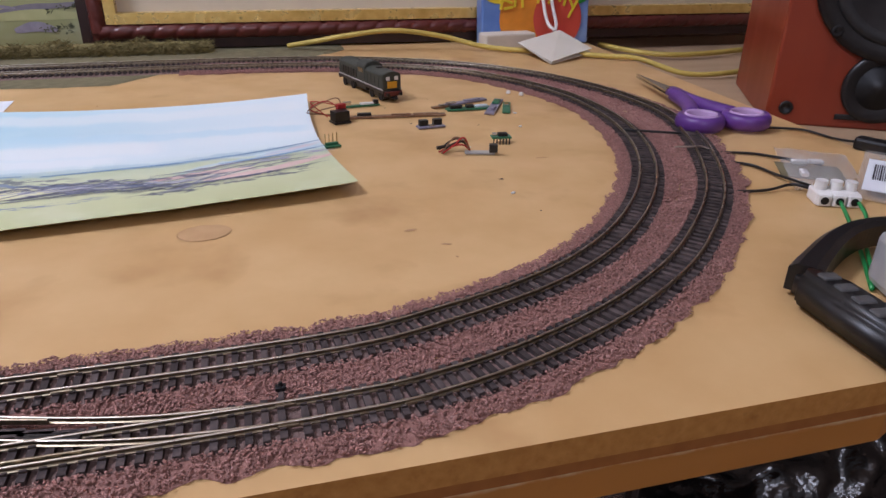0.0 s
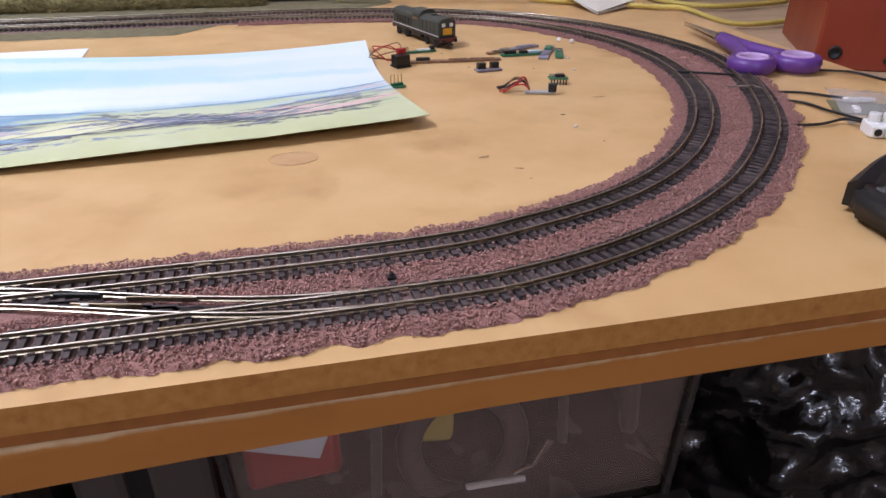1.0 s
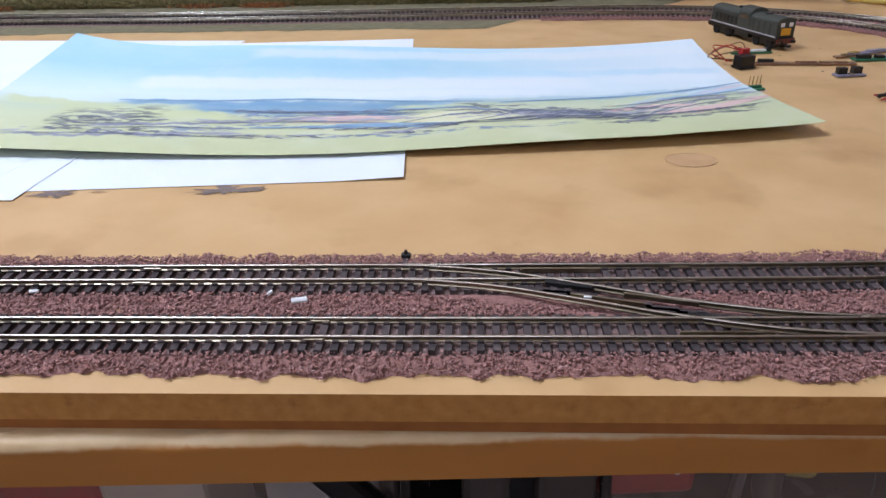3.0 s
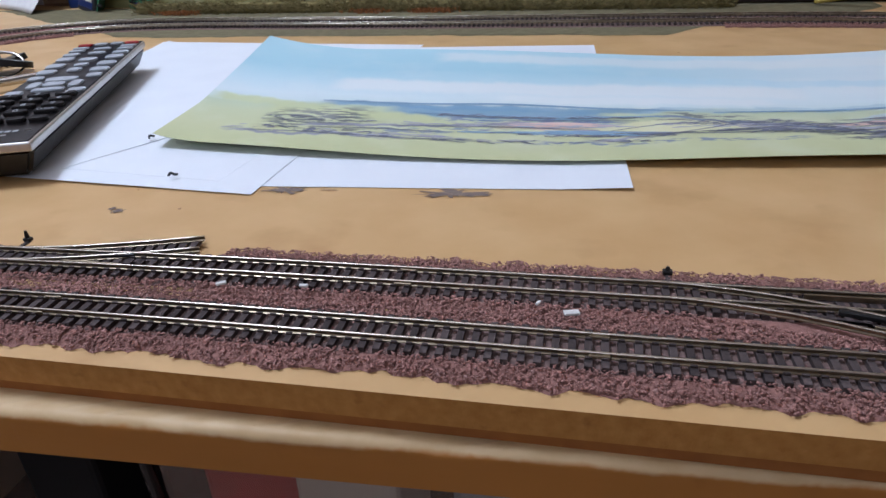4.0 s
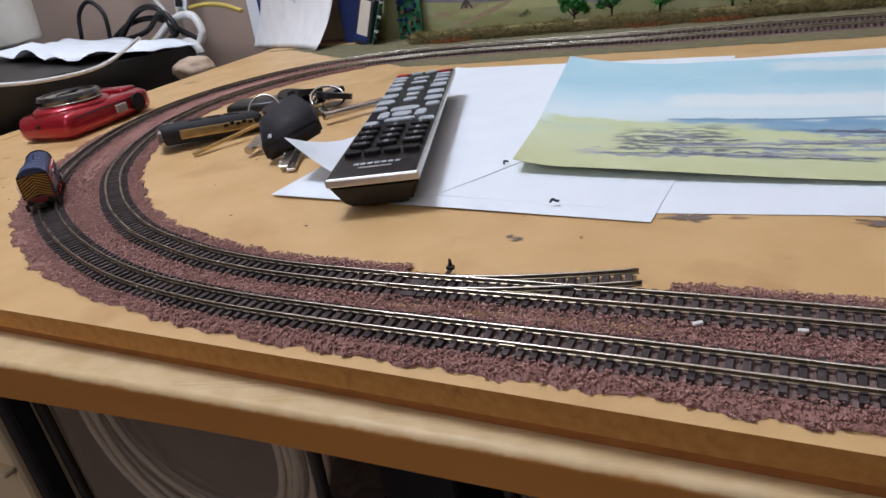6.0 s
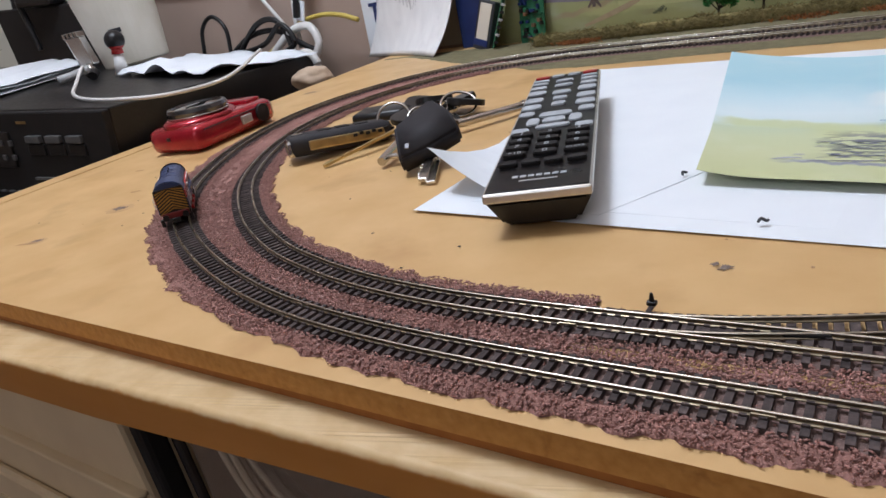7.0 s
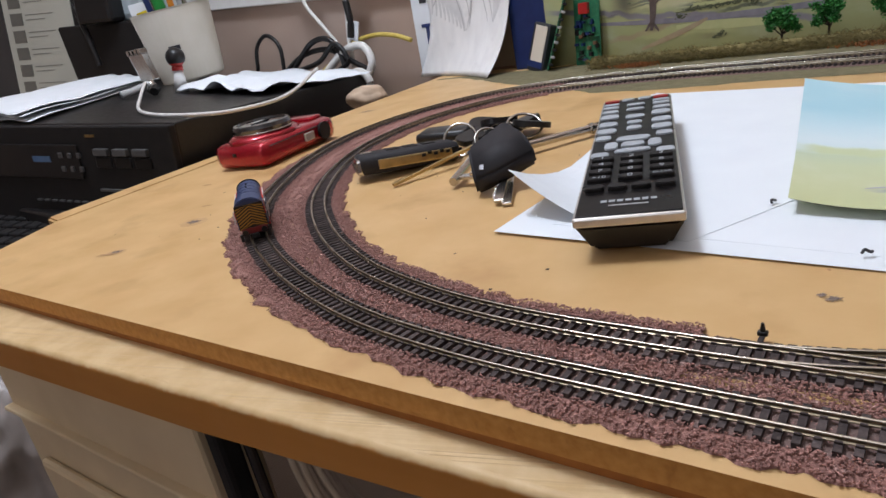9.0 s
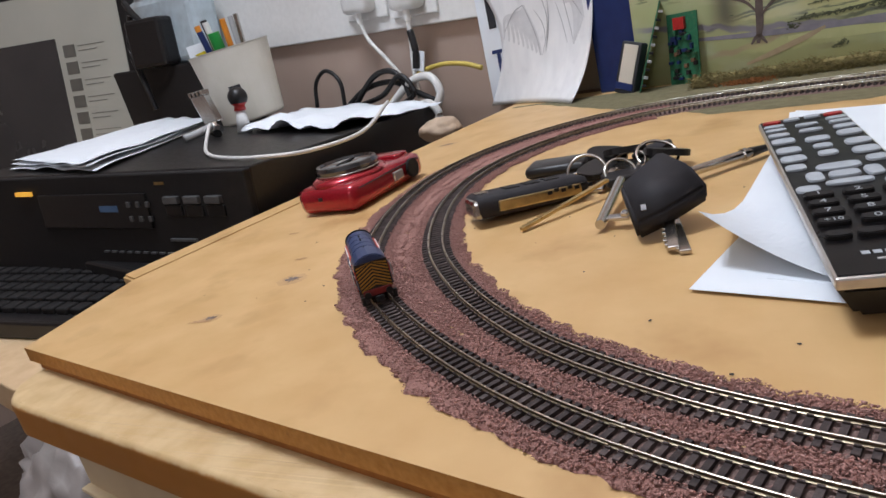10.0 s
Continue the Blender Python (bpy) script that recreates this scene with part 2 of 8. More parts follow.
M["balloon_red"] = mat("coral_red_print", (0.55, 0.055, 0.050), (0.62, 0.10, 0.045), 0.3, scale=20, coat=0.4)
M["ink"] = mat("ink", (0.03, 0.03, 0.035), None, 0.6)
M["bag_film"] = mat("clear_film", (0.75, 0.75, 0.75), None, 0.12, alpha=0.22, bump=0.001, bump_scale=60)



def worn_lip(name, top, z_edge):
    """Desk wood: pale where the lip is rubbed bare, varnished below a ragged line."""
    m = M["desk_edge"].copy()
    m.name = name
    nt = m.node_tree
    p = nt.nodes["Principled BSDF"]
    varnish = p.inputs["Base Color"].links[0].from_socket
    co = nt.nodes.new("ShaderNodeTexCoord")
    sep = nt.nodes.new("ShaderNodeSeparateXYZ")
    nt.links.new(co.outputs["Object"], sep.inputs[0])

    def noised(scale, detail):
        n = nt.nodes.new("ShaderNodeTexNoise")
        n.inputs["Scale"].default_value, n.inputs["Detail"].default_value = scale, detail
        nt.links.new(co.outputs["Object"], n.inputs["Vector"])
        return n.outputs["Fac"]

    def calc(op, a, b):
        n = nt.nodes.new("ShaderNodeMath")
        n.operation = op
        for k, v in enumerate((a, b)):
            if isinstance(v, float):
                n.inputs[k].default_value = v
            else:
                nt.links.new(v, n.inputs[k])
        return n.outputs[0]

    def blend(fac, a, b):
        n = nt.nodes.new("ShaderNodeMix")
        n.data_type = "RGBA"
        nt.links.new(fac, n.inputs[0])
        for k, v in ((6, a), (7, b)):
            if isinstance(v, tuple):
                n.inputs[k].default_value = (*v, 1)
            else:
                nt.links.new(v, n.inputs[k])
        return n.outputs[2]

    rag = calc("ADD", calc("MULTIPLY", calc("SUBTRACT", noised(42.0, 3.0), 0.5), 0.0035), calc("MULTIPLY", calc("SUBTRACT", noised(260.0, 4.0), 0.5), 0.0016))
    up = nt.nodes.new("ShaderNodeMapRange")
    up.inputs[1].default_value, up.inputs[2].default_value = z_edge - 0.0006, z_edge + 0.0006
    nt.links.new(calc("ADD", sep.outputs["Z"], rag), up.inputs[0])
    grain = nt.nodes.new("ShaderNodeMapRange")
    grain.inputs[1].default_value, grain.inputs[2].default_value = 0.35, 0.68
    nt.links.new(noised(70.0, 6.0), grain.inputs[0])
    bare = blend(grain.outputs[0], top, tuple(c * k for c, k in zip(top, (0.84, 0.78, 0.68))))
    nt.links.new(blend(up.outputs[0], varnish, bare), p.inputs["Base Color"])
    return m


M["desk_worn"] = worn_lip("worn_desk_wood", (0.67, 0.49, 0.262), -0.0158)


# ---- helpers for meshes ----
def part(name, bm, material, parent=None, label="", smooth=False):
    """Links a bmesh as one mesh object, under its thing or part."""
    me = bpy.data.meshes.new(name)
    bm.to_mesh(me)
    bm.free()
    me.materials.append(material)
    if smooth:
        me.polygons.foreach_set("use_smooth", [True] * len(me.polygons))
    ob = new(name, me)
    if parent:
        ob.parent = parent
    if label:
        tagged(ob, label)
    return ob


def thing(name, m, label, category, group="", kind=""):
    ob = new(name)
    ob.empty_display_size = 0.02
    ob.matrix_world = m
    return tagged(ob, label, category, group, kind)


def solo(name, bm, material, label, category, group="", kind="", m=None, smooth=False):
    ob = part(name, bm, material, smooth=smooth)
    if m is not None:
        ob.matrix_world = m
    return tagged(ob, label, category, group, kind)


def box(bm, c, s, rz=0.0, bevel=0.0, m=None, taper=1.0):
    """Adds a box with centre c and sizes s, its edges bevelled; taper scales the top."""
    mm = Matrix.LocRotScale(c, Euler((0, 0, radians(rz))), s)
    if m is not None:
        mm = m @ mm
    r = bmesh.ops.create_cube(bm, size=1.0)
    vs = r["verts"]
    if taper != 1.0:
        for v in vs:
            if v.co.z > 0:
                v.co.x *= taper
                v.co.y *= taper
    bmesh.ops.transform(bm, matrix=mm, verts=vs)
    if bevel:
        es = list({e for v in vs for e in v.link_edges})
        bmesh.ops.bevel(bm, geom=es, offset=bevel, segments=2, profile=0.5, affect="EDGES", clamp_overlap=True)
    return bm


def boxed(c, s, rz=0.0, bevel=0.0, m=None, taper=1.0):
    return box(bmesh.new(), c, s, rz, bevel, m, taper)


def cyl(bm, a, b, r, r2=None, seg=16, caps=True):
    """Adds a cylinder or cone from a to b."""
    a, b = Vector(a), Vector(b)
    mm = Matrix.Translation((a + b) / 2) @ (b - a).to_track_quat("Z", "Y").to_matrix().to_4x4()
    bmesh.ops.create_cone(bm, cap_ends=caps, segments=seg, radius1=r, radius2=r if r2 is None else r2, depth=(b - a).length, matrix=mm)
    return bm


def prism(poly, z0, z1, bevel=0.0):
    bm = bmesh.new()
    f = bm.faces.new([bm.verts.new((x, y, z0)) for x, y in poly])
    bm.normal_update()
    if f.normal.z > 0:
        f.normal_flip()
    ex = bmesh.ops.extrude_face_region(bm, geom=[f])
    bmesh.ops.translate(bm, vec=(0, 0, z1 - z0), verts=[v for v in ex["geom"] if isinstance(v, bmesh.types.BMVert)])
    bmesh.ops.recalc_face_normals(bm, faces=bm.faces)
    if bevel:
        bmesh.ops.bevel(bm, geom=[e for e in bm.edges if all(v.co.z > (z0 + z1) / 2 for v in e.verts)], offset=bevel, segments=2, affect="EDGES")
    return bm


def spline(pts, n=8, closed=False):
    """Catmull-Rom points through pts."""
    pts = [Vector(p) for p in pts]
    out, k = [], len(pts)
    for i in range(k if closed else k - 1):
        p0, p1 = pts[(i - 1) % k] if closed or i else pts[0] * 2 - pts[1], pts[i]
        p2 = pts[(i + 1) % k]
        p3 = pts[(i + 2) % k] if closed or i + 2 < k else pts[-1] * 2 - pts[-2]
        for j in range(n):
            t = j / n
            out.append(0.5 * (2 * p1 + (p2 - p0) * t + (2 * p0 - 5 * p1 + 4 * p2 - p3) * t * t + (3 * p1 - p0 - 3 * p2 + p3) * t ** 3))
    if not closed:
        out.append(pts[-1])
    return out


def tube(pts, r, seg=8, n=8, bm=None):
    """A cable through the points."""
    bm = bm or bmesh.new()
    path = spline(pts, n)
    rings, up = [], Vector((0, 0, 1))
    for i, p in enumerate(path):
        d = (path[min(i + 1, len(path) - 1)] - path[max(i - 1, 0)]).normalized()
        a = d.cross(up)
        a = a.normalized() if a.length > 1e-4 else Vector((1, 0, 0))
        b = a.cross(d)
        rings.append([bm.verts.new(p + r * (math.cos(2 * math.pi * k / seg) * a + math.sin(2 * math.pi * k / seg) * b)) for k in range(seg)])
    for u, v in zip(rings, rings[1:]):
        for k in range(seg):
            bm.faces.new((u[k], u[(k + 1) % seg], v[(k + 1) % seg], v[k]))
    bm.faces.new(rings[0][::-1])
    bm.faces.new(rings[-1])
    return bm


def revolve(profile, seg=32):
    """A body of revolution about z from (radius, height) pairs."""
    bm = bmesh.new()
    rings = [[bm.verts.new((r * math.cos(2 * math.pi * k / seg), r * math.sin(2 * math.pi * k / seg), z)) for k in range(seg)] for r, z in profile]
    for u, v in zip(rings, rings[1:]):
        for k in range(seg):
            bm.faces.new((u[k], u[(k + 1) % seg], v[(k + 1) % seg], v[k]))
    bm.faces.new(rings[0][::-1])
    bm.faces.new(rings[-1])
    return bm


def ring(R, r, seg=28, rs=8):
    bm = bmesh.new()
    loops = []
    for i in range(seg):
        a = 2 * math.pi * i / seg
        loops.append([bm.verts.new(((R + r * math.cos(b)) * math.cos(a), (R + r * math.cos(b)) * math.sin(a), r * math.sin(b))) for b in (2 * math.pi * j / rs for j in range(rs))])
    for i in range(seg):
        u, v = loops[i], loops[(i + 1) % seg]
        for j in range(rs):
            bm.faces.new((u[j], v[j], v[(j + 1) % rs], u[(j + 1) % rs]))
    return bm


def sheet(w, h, fz, nx=24, ny=12, thick=0.00012):
    """A sheet of paper w x h from its lower left corner, lifted by fz(u, v)."""
    bm = bmesh.new()
    uv = bm.loops.layers.uv.new("UVMap")
    top = [[bm.verts.new((w * i / nx, h * j / ny, fz(i / nx, j / ny) + thick)) for i in range(nx + 1)] for j in range(ny + 1)]
    for j in range(ny):
        for i in range(nx):
            f = bm.faces.new((top[j][i], top[j][i + 1], top[j + 1][i + 1], top[j + 1][i]))
            for lp, (a, b) in zip(f.loops, ((i, j), (i + 1, j), (i + 1, j + 1), (i, j + 1))):
                lp[uv].uv = (a / nx, b / ny)
    low = [[bm.verts.new(v.co - Vector((0, 0, thick))) for v in row] for row in top]
    for j in range(ny):
        for i in range(nx):
            bm.faces.new((low[j][i], low[j + 1][i], low[j + 1][i + 1], low[j][i + 1]))
    rim = top[0] + [row[-1] for row in top[1:]] + top[-1][-2::-1] + [row[0] for row in top[-2:0:-1]]
    rlow = low[0] + [row[-1] for row in low[1:]] + low[-1][-2::-1] + [row[0] for row in low[-2:0:-1]]
    for k in range(len(rim)):
        k2 = (k + 1) % len(rim)
        bm.faces.new((rim[k2], rim[k], rlow[k], rlow[k2]))
    return bm


def blob(poly_r, rz=0.0, n=26, z=0.0004, rough=0.35, seed=1):
    """A flat, ragged patch of paint or dirt with half axes poly_r."""
    rnd = random.Random(seed)
    bm = bmesh.new()
    c = bm.verts.new((0, 0, z))
    rim = []
    for i in range(n):
        a = 2 * math.pi * i / n
        k = 1 - rough * rnd.random()
        rim.append(bm.verts.new((poly_r[0] * k * math.cos(a), poly_r[1] * k * math.sin(a), z * 0.3)))
    for i in range(n):
        bm.faces.new((c, rim[i], rim[(i + 1) % n]))
    bmesh.ops.rotate(bm, matrix=Matrix.Rotation(radians(rz), 3, "Z"), verts=bm.verts)
    return bm


def slab(name, c, s, material, **tags):
    """A plain piece of the setting."""
    return solo(name, boxed(c, s), material, tags.get("label", ""), tags.get("category", ""), kind="structure")


def pill(x, y, w, h, z0, z1, n=24, power=3.0):
    """A flat key with rounded ends."""
    poly = []
    for i in range(n):
        a = 2 * math.pi * i / n
        c, q = math.cos(a), math.sin(a)
        poly.append((x + w / 2 * math.copysign(abs(c) ** (2 / power), c), y + h / 2 * math.copysign(abs(q) ** (2 / power), q)))
    return prism(poly, z0, z1, min(0.0004, h * 0.12))


def ribbon(bm, place, pts, width, size, lift=0.0003, n=6):
    """A painted stroke on a curved surface: place(u, v) gives the surface, size its extent, pts the stroke's line in (u, v)."""
    line = [v.to_2d() for v in spline([(u, v, 0) for u, v in pts], n)]
    rows = []
    for i, p in enumerate(line):
        a, b = line[max(i - 1, 0)], line[min(i + 1, len(line) - 1)]
        d = Vector(((b.x - a.x) * size[0], (b.y - a.y) * size[1]))
        d = d.normalized() if d.length > 1e-9 else Vector((1, 0))
        t = i / (len(line) - 1)
        w = 0.5 * width * (0.25 + 0.75 * math.sin(math.pi * min(1.0, max(0.0, 0.08 + 0.84 * t))))
        rows.append([bm.verts.new(place(p.x + k * d.y * w / size[0], p.y - k * d.x * w / size[1], lift)) for k in (-1, 1)])
    for a, b in zip(rows, rows[1:]):
        bm.faces.new((a[0], a[1], b[1], b[0]))
    return bm


def dashes(bm, place, path, count, spread, length, width, size, seed, tilt=0.3, lift=0.0003):
    """Many short brush marks scattered along a line, as for hedges and scrub."""
    r = random.Random(seed)
    line = [v.to_2d() for v in spline([(u, v, 0) for u, v in path], 12)]
    for _ in range(count):
        p = r.choice(line) + Vector((r.gauss(0, spread) / size[0], r.gauss(0, spread * 0.6) / size[1]))
        a, ln = r.uniform(-tilt, tilt), length * r.uniform(0.4, 1.4)
        d = Vector((math.cos(a) * ln / size[0], math.sin(a) * ln / size[1]))
        ribbon(bm, place, [(p.x - d.x / 2, p.y - d.y / 2), (p.x + r.uniform(-0.2, 0.2) * d.y, p.y + r.uniform(-0.1, 0.2) * d.x), (p.x + d.x / 2, p.y + d.y / 2)], width * r.uniform(0.6, 1.5), size, lift, 2)
    return bm


def lettering(text, size, m, material, parent):
    """Raised print with the built-in font, turned into a mesh."""
    cu = bpy.data.curves.new("legend", "FONT")
    cu.body, cu.size, cu.extrude, cu.align_x, cu.align_y = text, size, 0.00005, "CENTER", "CENTER"
    tmp = bpy.data.objects.new("legend", cu)
    me = bpy.data.meshes.new_from_object(tmp)
    bpy.data.objects.remove(tmp)
    bpy.data.curves.remove(cu)
    me.transform(m)
    me.materials.clear()
    me.materials.append(material)
    ob = new("legend", me)
    ob.parent = parent
    return ob


# ---- the room ----
slab("floor", (0, -0.6, -0.775), (7.0, 5.0, 0.05), M["floor"], label="dark carpeted floor of the room", category="floor")
slab("wall_north", (0, 0.775, 0.4), (7.0, 0.08, 2.4), M["wall"], label="beige painted wall behind the layout", category="wall")
slab("wall_south", (0, -2.6, 0.4), (7.0, 0.08, 2.4), M["wall"], label="beige painted room wall", category="wall")
slab("wall_west", (-2.6, -0.9, 0.4), (0.08, 3.3, 2.4), M["wall"], label="beige painted room wall", category="wall")
slab("wall_east", (2.6, -0.9, 0.4), (0.08, 3.3, 2.4), M["wall"], label="beige painted room wall", category="wall")
slab("ceiling", (0, -0.9, 1.63), (7.0, 5.0, 0.06), M["ceiling"], label="white painted ceiling", category="ceiling")

# ---- desk and layout board ----
DESK_TOP = -0.0135


def desk_front(x):
    return -0.0105 + (0.042 if x < 0 else 0.036) * x if x < 0.25 else -0.0015 + 0.0035 * min(1.0, (x - 0.25) / 0.08)


def desk_under(x):
    """Height of the desk top's lower edge: the board is thicker towards its rounded end."""
    return -0.0290 - 0.0050 * min(1.0, max(0.0, (-0.06 - x) / 0.15)) + 0.0020 * min(1.0, max(0.0, (x - 0.34) / 0.08))


desk = thing("desk", pose(0, 0, 0), "wooden desk with a worn rounded front lip under the layout board", "desk")
poly = [(-0.505, 0.04)]
for i in range(9):
    a = math.pi + i / 8 * math.pi / 2
    poly.append((-0.465 + 0.040 * math.cos(a), desk_front(-0.465) + 0.040 + 0.040 * math.sin(a)))
poly += [(-0.2, desk_front(-0.2)), (0.0, desk_front(0.0)), (0.25, desk_front(0.25)), (0.33, desk_front(0.33)), (0.45, desk_front(0.45)), (0.585, desk_front(0.585)), (0.605, 0.010), (0.612, 0.035), (0.62, 0.2), (1.35, 0.2), (1.35, 0.72), (-0.505, 0.72)]
bm = prism(poly, DESK_TOP - 0.0195, DESK_TOP)
bmesh.ops.subdivide_edges(bm, edges=[e for e in bm.edges if abs(e.verts[0].co.z - e.verts[1].co.z) < 1e-6 and e.calc_length() > 0.1 and max(v.co.y for v in e.verts) < 0.03], cuts=110)
bmesh.ops.bevel(bm, geom=[e for e in bm.edges if all(v.co.z > DESK_TOP - 0.001 for v in e.verts) and min(v.co.y for v in e.verts) < 0.19], offset=0.0032, segments=6, profile=0.5, affect="EDGES")
for v in bm.verts:
    if v.co.y < 0.03 and v.co.z > DESK_TOP - 0.006:
        # worn lip
        v.co.z -= 0.0011 * max(0.0, noise.noise((v.co.x * 30, 0, 1))) + 0.0005 * abs(noise.noise((v.co.x * 120, v.co.z * 300, 4)))
        v.co.y += 0.0007 * max(0.0, noise.noise((v.co.x * 55, 0, 7)))
    elif v.co.z < DESK_TOP - 0.015:
        v.co.z = desk_under(v.co.x)
bmesh.ops.bisect_plane(bm, geom=list(bm.verts) + list(bm.edges) + list(bm.faces), plane_co=(0.70, 0, 0), plane_no=(1, 0, 0))
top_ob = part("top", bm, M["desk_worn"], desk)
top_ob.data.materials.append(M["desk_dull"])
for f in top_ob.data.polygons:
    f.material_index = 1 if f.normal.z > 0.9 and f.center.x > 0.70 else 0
top_ob.data.polygons.foreach_set("use_smooth", [0.25 < f.normal.z < 0.97 for f in top_ob.data.polygons])
for x, y in ((-0.043, 0.105), (-0.2620, 0.020), (0.287, 0.105), (-0.40, 0.66), (1.2, 0.3), (1.2, 0.66)):
    part("leg", boxed((x, y, -0.39), (0.012 if x == -0.262 else 0.045, 0.014 if x == -0.262 else 0.05, 0.72), bevel=0.003), M["black_matt"], desk, "dark painted wooden leg")

BOARD = [(-0.516, 0.0), (0.758, 0.0), (0.764, 0.264), (0.773, 0.68), (-0.575, 0.70), (-0.561, 0.10)]
bm = prism(BOARD, -0.0092, 0.0)
board = solo("layout_board", bm, M["board_edge"], "tan fibreboard layout board with stains and pencil marks", "board", kind="structure")
board.data.materials.append(M["board"])
for f in board.data.polygons:
    f.material_index = 1 if f.normal.z > 0.5 else 0
solo("board_underlay", prism([(-0.505, 0.0016), (0.20, 0.0014), (0.36, 0.0005), (0.745, 0.0005), (0.755, 0.67), (-0.560, 0.69), (-0.548, 0.105)], DESK_TOP, -0.0097), M["underlay"], "brown hardboard underlay between board and desk", "board", kind="structure")
bm = prism([(-0.592, 0.105), (-0.5635, 0.1), (-0.572, 0.40), (-0.600, 0.40)], DESK_TOP, -0.0004, 0.002)
solo("edge_strip", bm, M["board"], "narrow fibreboard strip butted along the board", "wood strip", kind="structure")

# ---- track ----
OUTER = [(0.40, 0.0245), (0.444, 0.0288), (0.487, 0.042), (0.531, 0.065), (0.575, 0.100), (0.626, 0.160), (0.664, 0.235), (0.680, 0.297), (0.676, 0.356), (0.656, 0.418),
         (0.622, 0.469), (0.577, 0.508), (0.50, 0.543), (0.40, 0.558), (0.2, 0.557), (0.0, 0.556), (-0.2, 0.560), (-0.28, 0.553), (-0.345, 0.528), (-0.395, 0.485),
         (-0.428, 0.42), (-0.436, 0.35), (-0.420, 0.28), (-0.39, 0.215), (-0.345, 0.150), (-0.29, 0.101), (-0.225, 0.064), (-0.158, 0.038), (-0.10, 0.0265), (-0.03, 0.0225), (0.1, 0.0235), (0.25, 0.0235)]
INNER = [(0.40, 0.056), (0.454, 0.0655), (0.506, 0.086), (0.552, 0.121), (0.592, 0.171), (0.621, 0.229), (0.636, 0.295), (0.632, 0.367), (0.602, 0.436), (0.554, 0.486),
         (0.47, 0.519), (0.37, 0.529), (0.2, 0.527), (0.0, 0.526), (-0.15, 0.530), (-0.235, 0.524), (-0.302, 0.503), (-0.350, 0.460), (-0.379, 0.398), (-0.383, 0.325), (-0.359, 0.25),
         (-0.309, 0.173), (-0.25, 0.119), (-0.192, 0.083), (-0.145, 0.065), (-0.095, 0.054), (-0.03, 0.0505), (0.1, 0.0535), (0.25, 0.0545)]


def even(pts, step, closed=True):
    """Points at even steps along a smooth line through pts, each with its direction."""
    fine = [v.to_2d() for v in spline([(x, y, 0) for x, y in pts], 24, closed)]
    if closed:
        fine.append(fine[0])
    out, left, s = [], 0.0, 0.0
    for a, b in zip(fine, fine[1:]):
        d = (b - a).length
        while left <= d:
            out.append((a + (b - a) * (left / d), (b - a).normalized(), s + left))
            left += step
        left -= d
        s += d
    if closed and (out[-1][0] - out[0][0]).length < 0.6 * step:
        out.pop()
    return out


RAIL_TOP = 0.0050
sleeper_bm = boxed((0, 0, 0.0021), (0.0021, 0.0176, 0.0018))
for sy in (-1, 1):
    for k in (-1, 1):
        box(sleeper_bm, (0, sy * 0.0045 + k * 0.00095, 0.0033), (0.0018, 0.0007, 0.0008))
SLEEPER = bpy.data.meshes.new("sleeper")
sleeper_bm.to_mesh(SLEEPER)
SLEEPER.materials.append(M["sleeper"])
S_V = np.array([v.co[:] for v in SLEEPER.vertices])
S_F = [tuple(p.vertices) for p in SLEEPER.polygons]
sleeper_bm.free()


def rail(points, side, closed=True, name="rail", parent=None, gauge=0.0045, drop=0.0):
    """A rail: wide foot, thin web and a narrow head with a rounded top."""
    bm = bmesh.new()
    prof = [(-0.00075, 0.0030), (-0.00075, 0.0034), (-0.00020, 0.0037), (-0.00020, 0.0043), (-0.00042, 0.0045), (-0.00042, 0.0048), (-0.00026, RAIL_TOP - 0.00005), (0.0, RAIL_TOP),
            (0.00026, RAIL_TOP - 0.00005), (0.00042, 0.0048), (0.00042, 0.0045), (0.00020, 0.0043), (0.00020, 0.0037), (0.00075, 0.0034), (0.00075, 0.0030)]
    rows = []
    for p, d, _ in points:
        n = Vector((-d.y, d.x))
        rows.append([bm.verts.new((*(p + n * (side * gauge + o)), z - drop)) for o, z in prof])
    pairs = list(zip(rows, rows[1:])) + ([(rows[-1], rows[0])] if closed else [])
    for u, v in pairs:
        for k in range(len(prof)):
            k2 = (k + 1) % len(prof)
            f = bm.faces.new((u[k], v[k], v[k2], u[k2]))
            if 5 <= k <= 8:
                f.material_index, f.smooth = 1, True
    if not closed:
        bm.faces.new(rows[0])
        bm.faces.new(rows[-1][::-1])
    bmesh.ops.recalc_face_normals(bm, faces=bm.faces)
    ob = part(name, bm, M["rail"], parent)
    ob.data.materials.append(M["rail_top"])
    return ob


